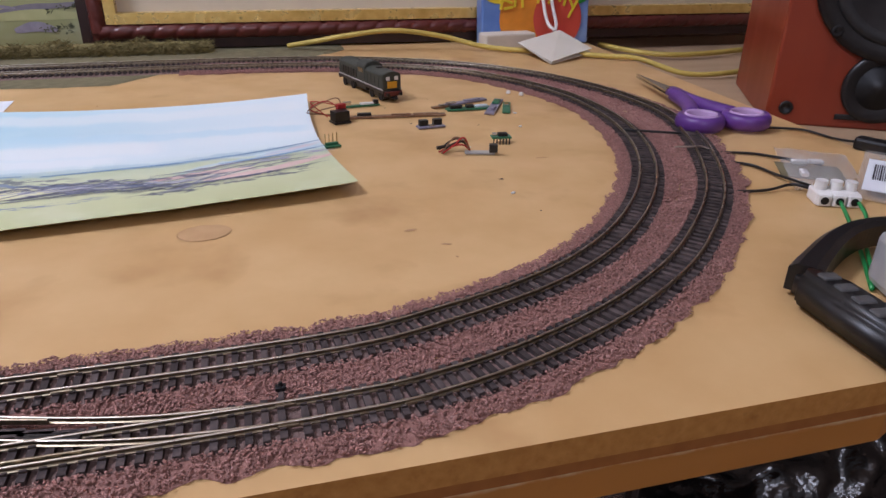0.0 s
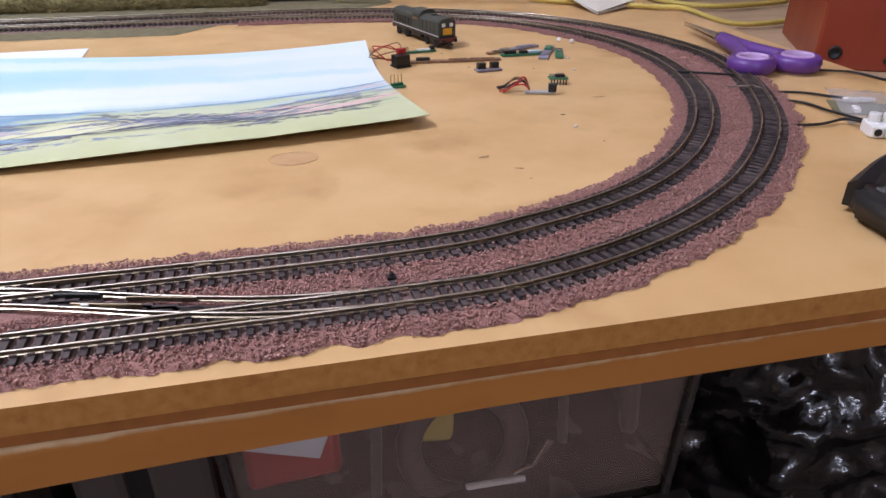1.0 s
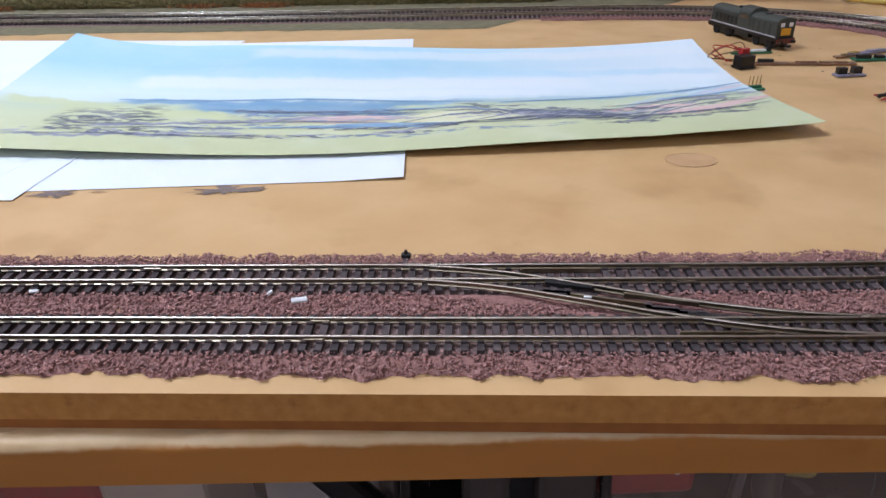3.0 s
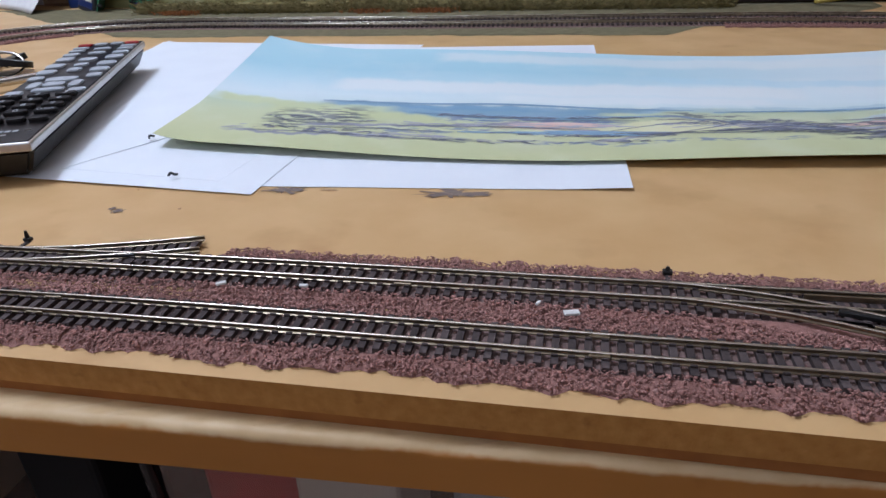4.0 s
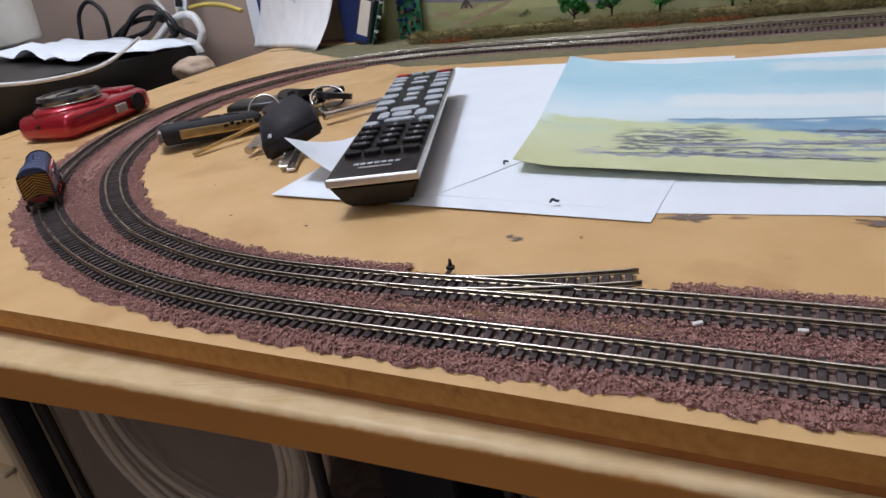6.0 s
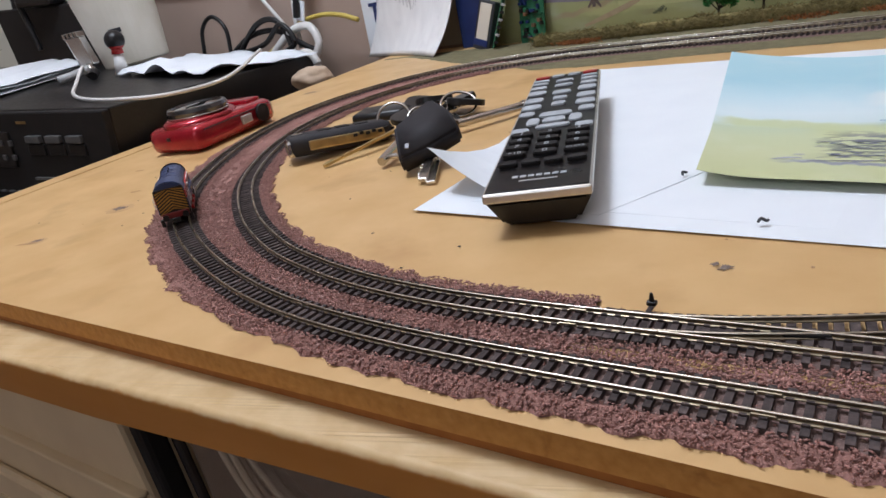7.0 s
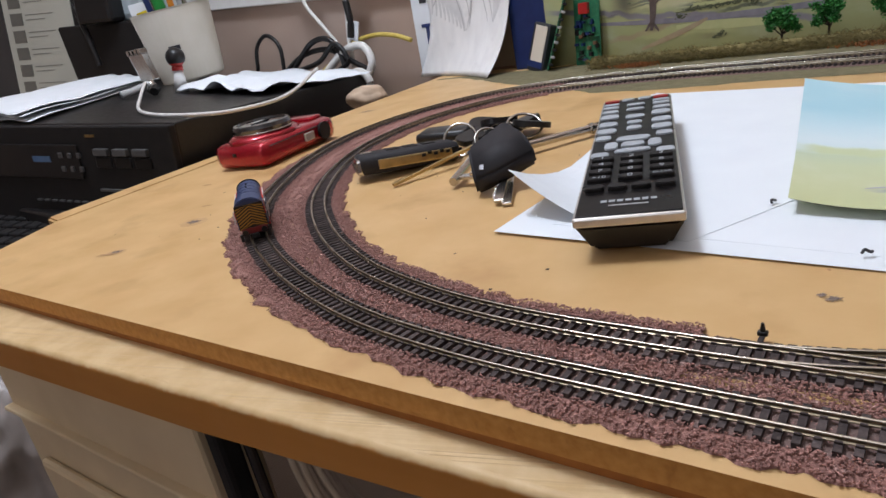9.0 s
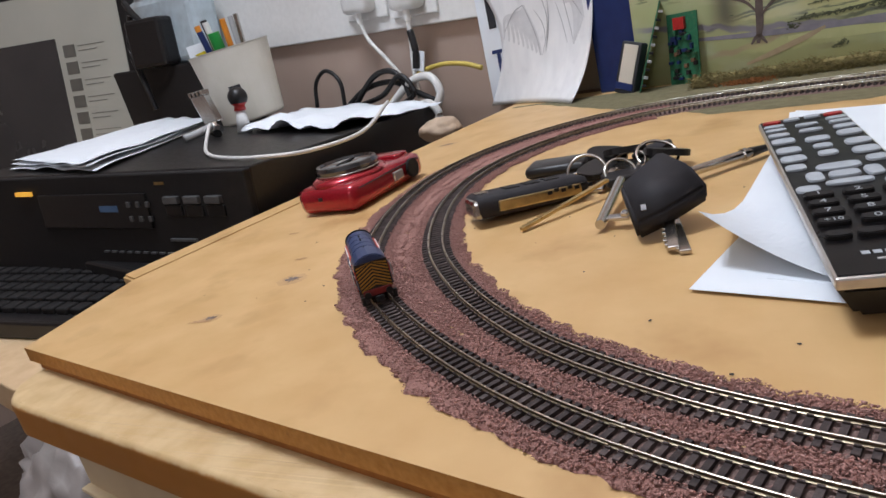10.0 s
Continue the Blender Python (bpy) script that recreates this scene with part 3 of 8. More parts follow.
tracks = []
LATE = []
for tag, pts, lab in (("outer", OUTER, "outer loop of small-gauge model railway track with nickel rails"), ("inner", INNER, "inner loop of small-gauge model railway track with nickel rails")):
    tr = thing("model_railway_track", pose(0, 0, 0), lab, "railway track", "loops of track")
    fine = even(pts, 0.006)
    for side in (-1, 1):
        rail(fine, side, parent=tr)
    rest_v, rest_f, joints = [], [], []
    for p, d, s in even(pts, 0.0045):
        a = math.atan2(d.y, d.x)
        if 0.02 < p.y < 0.105 and -0.30 < p.x < 0.53:
            LATE.append((tr, p.copy(), a))
        else:
            c, sn = math.cos(a), math.sin(a)
            w = S_V @ np.array([[c, sn, 0], [-sn, c, 0], [0, 0, 1]]) + np.array([p.x, p.y, 0])
            o = len(rest_v)
            rest_v.extend(map(tuple, w))
            rest_f.extend(tuple(o + i for i in f) for f in S_F)
    me = bpy.data.meshes.new("sleeper_run")
    me.from_pydata(rest_v, [], rest_f)
    me.materials.append(M["sleeper_rest"])
    ob = new("sleeper_run", me)
    ob.parent = tr
    tagged(ob, "dark plastic sleepers", kind="stuff")
    # rail joiners
    for k, (p, d, s) in enumerate(fine):
        if k % 29 == (5 if tag == "outer" else 12):
            for side in (-1, 1):
                q = p + Vector((-d.y, d.x)) * side * 0.0045
                part("rail_joiner", boxed((q.x, q.y, 0.0036), (0.0060, 0.0017, 0.0011), rz=math.degrees(math.atan2(d.y, d.x)), bevel=0.0003), M["rail"], tr)
    tracks.append((tr, fine))


def turnout(name, line, label):
    """A branch: its own rails, long sleepers, a check rail, a black frog and the lever."""
    tr = thing(name, pose(0, 0, 0), label, "railway points", "points")
    fine = even(line, 0.004, closed=False)
    for side in (-1, 1):
        rail(fine, side, False, "branch_rail", tr, drop=0.00012)
    return tr, fine


cross, cl = turnout("crossover_points", [(0.405, 0.0245), (0.385, 0.0247), (0.355, 0.0275), (0.325, 0.0345), (0.300, 0.0425), (0.275, 0.0500), (0.25, 0.0540), (0.232, 0.0545)], "crossover points joining the two loops with black plastic frogs")
stub, sl = turnout("siding_points", [(-0.012, 0.0508), (0.008, 0.0515), (0.030, 0.0548), (0.055, 0.0612), (0.080, 0.0690)], "unfinished siding points ending on bare board")
ROUTES = [np.array([(p.x, p.y) for p, _, _ in even(pts, 0.003)]) for pts in (OUTER, INNER)]
for tr, fine, lo, hi in ((cross, cl, 0.024, 0.0545), (stub, sl, 0.0508, 0.07)):
    for i, (p, d, s) in enumerate(fine[2:-1]):
        if tr is stub or i % 2 == 0 and all(((LN - np.array((p.x, p.y))) ** 2).sum(1).min() > 0.0062 ** 2 for LN in ROUTES):
            mid, ln = p.y, 0.0172
            part("timber", boxed((p.x, mid, 0.00205), (0.0026, ln, 0.0017), rz=math.degrees(math.atan2(d.y, d.x)) * 0.5), M["sleeper"], tr)
for x, y, rz in ((0.335, 0.0290, -13), (0.296, 0.0480, -13)):
    part("frog", boxed((x, y, 0.0036), (0.015, 0.0026, 0.0018), rz=rz, bevel=0.0004), M["black"], cross, "black plastic frog")
part("frog", boxed((0.050, 0.0560, 0.0036), (0.015, 0.0026, 0.0018), rz=12, bevel=0.0004), M["black"], stub, "black plastic frog")
for tr, x, y, ln in ((cross, 0.336, 0.0213, 0.026), (cross, 0.294, 0.0565, 0.026), (cross, 0.322, 0.0388, 0.022), (cross, 0.306, 0.0385, 0.022), (stub, 0.046, 0.0487, 0.024)):
    part("check_rail", boxed((x, y, 0.0040), (ln, 0.0007, 0.0018), rz=-14 if 0.03 < y < 0.045 else 0, bevel=0.0002), M["rail"], tr)
for tr, x, y in ((cross, 0.394, 0.0375), (stub, 0.006, 0.0650), (cross, 0.243, 0.068)):
    part("tie_bar", boxed((x, y - 0.004, 0.0022), (0.0018, 0.009, 0.0008), bevel=0.0003), M["sleeper"], tr)
    lever = part("lever", boxed((x, y, 0.0032), (0.0032, 0.0022, 0.0016), bevel=0.0004), M["black"], tr, "black switch lever")
    bm = bmesh.new()
    cyl(bm, (x, y, 0.0036), (x, y, 0.0068 if tr is stub else 0.0052), 0.0010, 0.0005, 10)
    part("knob", bm, M["black"], lever)

# ---- ballast ----
nrm = np.random.default_rng(7)


def gap_half(x, y, other):
    """Half the way to the other loop, a little more so that both beds meet."""
    return 0.62 * math.sqrt(((other - np.array((x, y))) ** 2).sum(1).min())


def outer_rim(x, y, w):
    return w + 0.0055 * min(1, max(0, (-0.14 - x) / 0.06)) * min(1, max(0, (0.30 - y) / 0.08))


LINES = {"outer": np.array([(p.x, p.y) for p, _, _ in even(OUTER, 0.004)]), "inner": np.array([(p.x, p.y) for p, _, _ in even(INNER, 0.004)])}


def sides(tag, x, y, w_in, w_out):
    """Widths of the grit to the left (inwards) and to the right (outwards) of a loop."""
    if tag == "outer":
        return max(w_in, gap_half(x, y, LINES["inner"])), outer_rim(x, y, w_out)
    return w_in, max(w_out, gap_half(x, y, LINES["outer"]))


def band_points(tag, pts, n, w_in, w_out, ranges):
    """Random spots along a loop, from w_in on its inside to w_out on its outside, thinning out in lobes at the rims."""
    fine = even(pts, 0.004)
    P = np.array([(p.x, p.y) for p, _, _ in fine])
    D = np.array([(d.x, d.y) for _, d, _ in fine])
    ok = np.array([ranges(p[0], p[1]) for p in P])
    idx = nrm.choice(np.nonzero(ok)[0], n)
    jit = nrm.uniform(-0.5, 0.5, n)[:, None] * 0.004
    N = np.c_[-D[:, 1], D[:, 0]]
    u = nrm.uniform(-1, 1, n)
    W = np.array([sides(tag, q[0], q[1], w_in, w_out) for q in P])
    w_in, w_out = W[idx, 0], W[idx, 1]
    off = np.where(u < 0, u * w_out, u * w_in)
    base = P[idx] + D[idx] * jit
    lob = np.array([noise.noise((b[0] * 95, b[1] * 95, 0.0)) + 0.5 * noise.noise((b[0] * 260, b[1] * 260, 3.0)) for b in base])
    lim_in, lim_out = w_in * (0.86 + 0.17 * lob), w_out * (0.86 + 0.17 * lob)
    keep = (off > -lim_out) & (off < lim_in)
    return (base + N[idx] * off[:, None])[keep], off[keep]


def grain_mesh(name, pts, size, z, material, label, flat=0.62):
    """Grit: small uneven octahedra, all in one mesh."""
    n = len(pts)
    octa = np.array([(1, 0, 0), (0, 1, 0), (-1, 0, 0), (0, -1, 0), (0, 0, 1), (0, 0, -1)], float)
    faces = np.array([(0, 1, 4), (1, 2, 4), (2, 3, 4), (3, 0, 4), (1, 0, 5), (2, 1, 5), (3, 2, 5), (0, 3, 5)])
    s = size * np.clip(nrm.lognormal(-0.12, 0.36, (n, 1, 1)), 0.4, 1.9)
    v = octa[None] * s * nrm.uniform(0.5, 1.35, (n, 6, 1)) * np.array([1.15, 0.85, flat])
    a = nrm.uniform(0, 6.283, n)
    c, sn = np.cos(a), np.sin(a)
    x = v[..., 0] * c[:, None] - v[..., 1] * sn[:, None]
    y = v[..., 0] * sn[:, None] + v[..., 1] * c[:, None]
    tilt = nrm.uniform(-0.6, 0.6, (n, 1))
    out = np.stack([x + pts[:, 0:1], y + pts[:, 1:2], v[..., 2] + x * tilt + z[:, None]], -1).reshape(-1, 3)
    f = (faces[None] + 6 * np.arange(n)[:, None, None]).reshape(-1, 3)
    me = bpy.data.meshes.new(name)
    me.vertices.add(len(out))
    me.vertices.foreach_set("co", out.ravel())
    me.loops.add(f.size)
    me.loops.foreach_set("vertex_index", f.ravel())
    me.polygons.add(len(f))
    me.polygons.foreach_set("loop_start", np.arange(0, f.size, 3))
    me.update(calc_edges=True)
    me.materials.append(material)
    return tagged(new(name, me), label, "ballast", kind="stuff")


def grit_here(x, y):
    return y < 0.46 or x > 0.33 or x < -0.30


spots = []
for tag, pts, wi, wo, n in (("outer", OUTER, 0.0175, 0.0200, 130000), ("inner", INNER, 0.0205, 0.0175, 130000)):
    # loops run anticlockwise: the left normal points inwards
    p, off = band_points(tag, pts, n, wi, wo, grit_here)
    spots.append(p)
allp = np.concatenate(spots)
# clear the loops' own beds so that the sleepers show, and bare board round the siding
keep = np.ones(len(allp), bool)
near = np.full(len(allp), 9.0)
for pts in (OUTER, INNER):
    P = np.array([(p.x, p.y) for p, _, _ in even(pts, 0.003)])
    for k in range(0, len(allp), 4000):
        q = allp[k:k + 4000]
        near[k:k + 4000] = np.minimum(near[k:k + 4000], np.sqrt(((q[:, None] - P[None]) ** 2).sum(-1)).min(1))
z = np.where(near < 0.0090, 0.0010, np.clip(0.0025 - (near - 0.0090) * 0.15, 0.0009, 0.0025)) + nrm.uniform(-0.0001, 0.0003, len(allp))
bare = (allp[:, 1] > 0.0605) & (allp[:, 1] < 0.09) & (allp[:, 0] > -0.012) & (allp[:, 0] < 0.088)
keep &= ~bare & ((near > 0.0086) | (nrm.uniform(0, 1, len(allp)) < 0.30))
for line in (cl, sl):
    P = np.array([(p.x, p.y) for p, _, _ in line])
    for k in range(0, len(allp), 4000):
        q = allp[k:k + 4000]
        d = np.sqrt(((q[:, None] - P[None]) ** 2).sum(-1)).min(1)
        z[k:k + 4000] = np.where(d < 0.0092, np.minimum(z[k:k + 4000], 0.0011), z[k:k + 4000])
grain_mesh("track_ballast", allp[keep], 0.00056, z[keep], M["ballast"], "fine reddish-brown grit ballast along the track", flat=0.50)


def bed_strip(name, pts, half, z, material, ranges, label, category="ballast"):
    bm = bmesh.new()
    prev = None
    for p, d, s in even(pts, 0.004) + even(pts, 0.004)[:1]:
        n = Vector((-d.y, d.x))
        cur = None
        if ranges(p.x, p.y):
            cur = [bm.verts.new((*(p + n * o), zz)) for o, zz in ((-half, 0.0002), (-half * 0.9, z), (half * 0.9, z), (half, 0.0002))]
            if prev:
                for k in range(3):
                    bm.faces.new((prev[k], cur[k], cur[k + 1], prev[k + 1]))
        prev = cur
    return solo(name, bm, material, label, category, kind="stuff")


def lobed(name, tag, pts, w_in, w_out, label):
    """The glued grit beside a track, with lobed rims and thinning to nothing."""
    bm = bmesh.new()
    prev = None
    line = even(pts, 0.0015)
    for p, d, s in line + line[:1]:
        n = Vector((-d.y, d.x))
        cur = None
        if grit_here(p.x, p.y) and not (w_in > 0.019 and -0.012 < p.x < 0.088 and p.y < 0.1):
            lob = noise.noise((p.x * 95, p.y * 95, 0.0)) + 0.5 * noise.noise((p.x * 260, p.y * 260, 3.0))
            wi, wo = sides(tag, p.x, p.y, w_in, w_out)
            li, lo = wi * (0.84 + 0.17 * lob), wo * (0.84 + 0.17 * lob)
            cur = [bm.verts.new((*(p + n * o), zz)) for o, zz in ((-lo, 0.0001), (-lo + 0.003, 0.0012), (-0.0098, 0.0018), (-0.0090, 0.0007), (0.0090, 0.0007), (0.0098, 0.0018), (li - 0.003, 0.0012), (li, 0.0001))]
            if prev:
                for k in range(7):
                    bm.faces.new((prev[k], cur[k], cur[k + 1], prev[k + 1]))
        prev = cur
    return solo(name, bm, M["ballast_bed"], label, "ballast", kind="stuff")


bed_strip("track_bed", OUTER, 0.0098, 0.0014, M["track_bed"], lambda x, y: True, "dark grit bed glued under the outer track")
lobed("ballast_bed", "outer", OUTER, 0.0175, 0.0200, "purple-brown grit glued beside the outer track")
bed_strip("track_bed", INNER, 0.0098, 0.0014, M["track_bed"], lambda x, y: True, "dark grit bed glued under the inner track")
lobed("ballast_bed", "inner", INNER, 0.0205, 0.0175, "purple-brown grit glued beside the inner track")

# olive ground cover at the rear
bm = bmesh.new()
front, back = [], []
for i in range(121):
    x = -0.56 + 1.05 * i / 120
    y = 0.482 + 0.006 * noise.noise((x * 9, 0, 5)) + 0.005 * noise.noise((x * 60, 0, 1)) + (0.10 * max(0, -x - 0.24) / 0.16 if x < -0.24 else 0) + (0.055 * min(1, max(0, (x - 0.28) / 0.05))) + 0.075 * max(0, x - 0.40) / 0.09
    y = min(y, 0.655)
    front.append(bm.verts.new((x, y, 0.0003)))
    back.append(bm.verts.new((x, 0.664, 0.0003)))
for i in range(120):
    bm.faces.new((front[i], front[i + 1], back[i + 1], back[i]))
ob = solo("green_ground_cover", bm, M["green_paint"], "olive painted scatter ground at the back of the board", "ground cover", kind="stuff")


# ---- paper on the board ----
def painting(name, bands, strokes, u_scale, fade):
    """Watercolour landscape: washes by height with wavy borders, then brush strokes along the sheet, some broken up."""
    m = bpy.data.materials.new(name)
    m.use_nodes = True
    nt = m.node_tree
    p = nt.nodes["Principled BSDF"]
    p.inputs["Roughness"].default_value = 0.65
    uvn = nt.nodes.new("ShaderNodeUVMap")
    uvn.uv_map = "UVMap"
    sep = nt.nodes.new("ShaderNodeSeparateXYZ")
    nt.links.new(uvn.outputs[0], sep.inputs[0])

    def noised(scale, sx, sy, detail=3.0):
        mp = nt.nodes.new("ShaderNodeMapping")
        mp.inputs["Scale"].default_value = (sx, sy, 1)
        nt.links.new(uvn.outputs[0], mp.inputs[0])
        n = nt.nodes.new("ShaderNodeTexNoise")
        n.inputs["Scale"].default_value, n.inputs["Detail"].default_value = scale, detail
        nt.links.new(mp.outputs[0], n.inputs["Vector"])
        return n.outputs["Fac"]

    def calc(op, a, b):
        n = nt.nodes.new("ShaderNodeMath")
        n.operation = op
        for k, v in enumerate((a, b)):
            if isinstance(v, float):
                n.inputs[k].default_value = v
            else:
                nt.links.new(v, n.inputs[k])
        return n.outputs[0]

    def blend(fac, a, b):
        n = nt.nodes.new("ShaderNodeMix")
        n.data_type = "RGBA"
        nt.links.new(fac, n.inputs[0])
        for k, v in ((6, a), (7, b)):
            if isinstance(v, tuple):
                n.inputs[k].default_value = (*v, 1)
            else:
                nt.links.new(v, n.inputs[k])
        return n.outputs[2]

    wav = calc("MULTIPLY", calc("SUBTRACT", noised(2.2, u_scale, 0.8), 0.5), 0.10)
    h = calc("ADD", sep.outputs["Y"], wav)
    ramp = nt.nodes.new("ShaderNodeValToRGB")
    els = ramp.color_ramp.elements
    els[0].position, els[0].color = bands[0][0], (*bands[0][1], 1)
    els[1].position, els[1].color = bands[-1][0], (*bands[-1][1], 1)
    for pos, c in bands[1:-1]:
        e = els.new(pos)
        e.color = (*c, 1)
    nt.links.new(h, ramp.inputs[0])
    col = ramp.outputs[0]

    def rise(value, lo, hi, top=1.0):
        r = nt.nodes.new("ShaderNodeMapRange")
        r.interpolation_type = "SMOOTHSTEP"
        r.inputs[1].default_value, r.inputs[2].default_value, r.inputs[4].default_value = lo, hi, top
        nt.links.new(value, r.inputs[0])
        return r.outputs[0]

    # washes fade to bare paper towards the right-hand end of the sky
    if fade:
        col = blend(calc("MULTIPLY", rise(sep.outputs["X"], 0.45, 1.0, fade), rise(sep.outputs["Y"], 0.40, 0.55)), col, (0.80, 0.84, 0.85))
    wob = calc("MULTIPLY", calc("SUBTRACT", noised(3.0, u_scale * 2.2, 0.3), 0.5), 0.09)
    fine_wob = calc("MULTIPLY", calc("SUBTRACT", noised(9.0, u_scale * 3.0, 0.8), 0.5), 0.045)
    hh = calc("ADD", calc("ADD", sep.outputs["Y"], wob), fine_wob)
    broken = {}
    for u0, u1, va, vb, th, c, k, dash in strokes:
        slope = (vb - va) / (u1 - u0)
        line = calc("ADD", calc("MULTIPLY", sep.outputs["X"], slope), va - slope * u0)
        off = calc("ABSOLUTE", calc("SUBTRACT", hh, line), 0.0)
        m_ = calc("MULTIPLY", rise(off, th, th * 0.35, k), calc("MULTIPLY", rise(sep.outputs["X"], u0 - 0.01, u0 + 0.03), rise(sep.outputs["X"], u1 + 0.01, u1 - 0.03)))
        if dash:
            if dash not in broken:
                broken[dash] = rise(noised(6.0, u_scale * dash, dash * 2.6, 5.0), 0.46, 0.53)
            m_ = calc("MULTIPLY", m_, broken[dash])
        col = blend(m_, col, c)
    # uneven pigment
    col = blend(rise(noised(5.0, u_scale * 1.5, 1.2, 4.0), 0.45, 0.75, 0.16), col, (0.82, 0.85, 0.84))
    nt.links.new(col, p.inputs["Base Color"])
    return m


INK, VIOLET, PINK, FIELD, HILL = (0.085, 0.095, 0.14), (0.26, 0.27, 0.36), (0.66, 0.47, 0.42), (0.70, 0.69, 0.48), (0.17, 0.33, 0.50)
CLOUD = (0.74, 0.80, 0.81)
DEEP = (0.15, 0.21, 0.36)
M["watercolour"] = painting("watercolour_landscape",
    [(0.0, (0.54, 0.57, 0.31)), (0.14, (0.57, 0.60, 0.35)), (0.26, (0.56, 0.61, 0.38)), (0.335, (0.52, 0.60, 0.42)), (0.365, (0.62, 0.73, 0.74)), (0.44, (0.66, 0.77, 0.80)), (0.56, (0.56, 0.73, 0.79)), (0.72, (0.40, 0.64, 0.73)), (1.0, (0.46, 0.69, 0.77))],
    [(0.16, 0.80, 0.545, 0.530, 0.085, CLOUD, 0.9, 0), (0.40, 0.75, 0.44, 0.43, 0.05, CLOUD, 0.8, 0), (0.30, 1.0, 0.90, 0.86, 0.08, CLOUD, 0.6, 0), (0.60, 1.0, 0.68, 0.58, 0.05, (0.46, 0.69, 0.79), 0.5, 0),
     (0.0, 0.20, 0.375, 0.31, 0.042, (0.55, 0.61, 0.35), 0.95, 0), (0.17, 0.62, 0.355, 0.345, 0.030, HILL, 0.8, 0), (0.26, 0.54, 0.315, 0.295, 0.065, HILL, 0.85, 0), (0.56, 1.0, 0.335, 0.390, 0.030, (0.38, 0.54, 0.62), 0.6, 0),
     (0.10, 0.36, 0.290, 0.245, 0.040, (0.57, 0.61, 0.33), 0.9, 0), (0.40, 0.53, 0.215, 0.220, 0.034, PINK, 0.85, 0), (0.50, 0.63, 0.205, 0.250, 0.042, (0.70, 0.69, 0.42), 0.9, 0), (0.42, 0.62, 0.165, 0.175, 0.013, (0.17, 0.30, 0.50), 0.8, 0),
     (0.11, 0.25, 0.215, 0.240, 0.110, INK, 0.8, 3.4), (0.07, 0.28, 0.105, 0.105, 0.013, VIOLET, 0.85, 0), (0.16, 0.46, 0.165, 0.240, 0.013, VIOLET, 0.85, 0), (0.24, 0.42, 0.150, 0.190, 0.022, DEEP, 0.75, 4.2), (0.33, 0.56, 0.265, 0.255, 0.026, DEEP, 0.9, 4.2), (0.26, 0.50, 0.125, 0.105, 0.014, VIOLET, 0.7, 5.0),
     (0.58, 0.84, 0.240, 0.160, 0.055, INK, 0.9, 3.4), (0.50, 0.72, 0.110, 0.270, 0.014, VIOLET, 0.9, 0), (0.56, 0.78, 0.140, 0.240, 0.011, INK, 0.85, 0), (0.58, 0.80, 0.300, 0.180, 0.013, DEEP, 0.85, 0), (0.44, 0.74, 0.095, 0.125, 0.013, DEEP, 0.8, 5.0), (0.60, 0.70, 0.300, 0.290, 0.024, INK, 0.8, 4.2),
     (0.81, 0.92, 0.215, 0.205, 0.034, (0.76, 0.70, 0.58), 0.85, 0), (0.87, 1.0, 0.160, 0.270, 0.024, PINK, 0.8, 0), (0.90, 1.0, 0.300, 0.420, 0.022, (0.72, 0.55, 0.55), 0.65, 0), (0.80, 1.0, 0.270, 0.380, 0.016, (0.42, 0.56, 0.68), 0.65, 0),
     (0.76, 0.97, 0.120, 0.160, 0.016, INK, 0.9, 5.0), (0.79, 0.93, 0.130, 0.300, 0.012, VIOLET, 0.85, 0), (0.84, 0.97, 0.160, 0.280, 0.010, INK, 0.75, 5.0), (0.74, 0.90, 0.175, 0.190, 0.030, INK, 0.7, 4.2)], 1.6, 0.7)
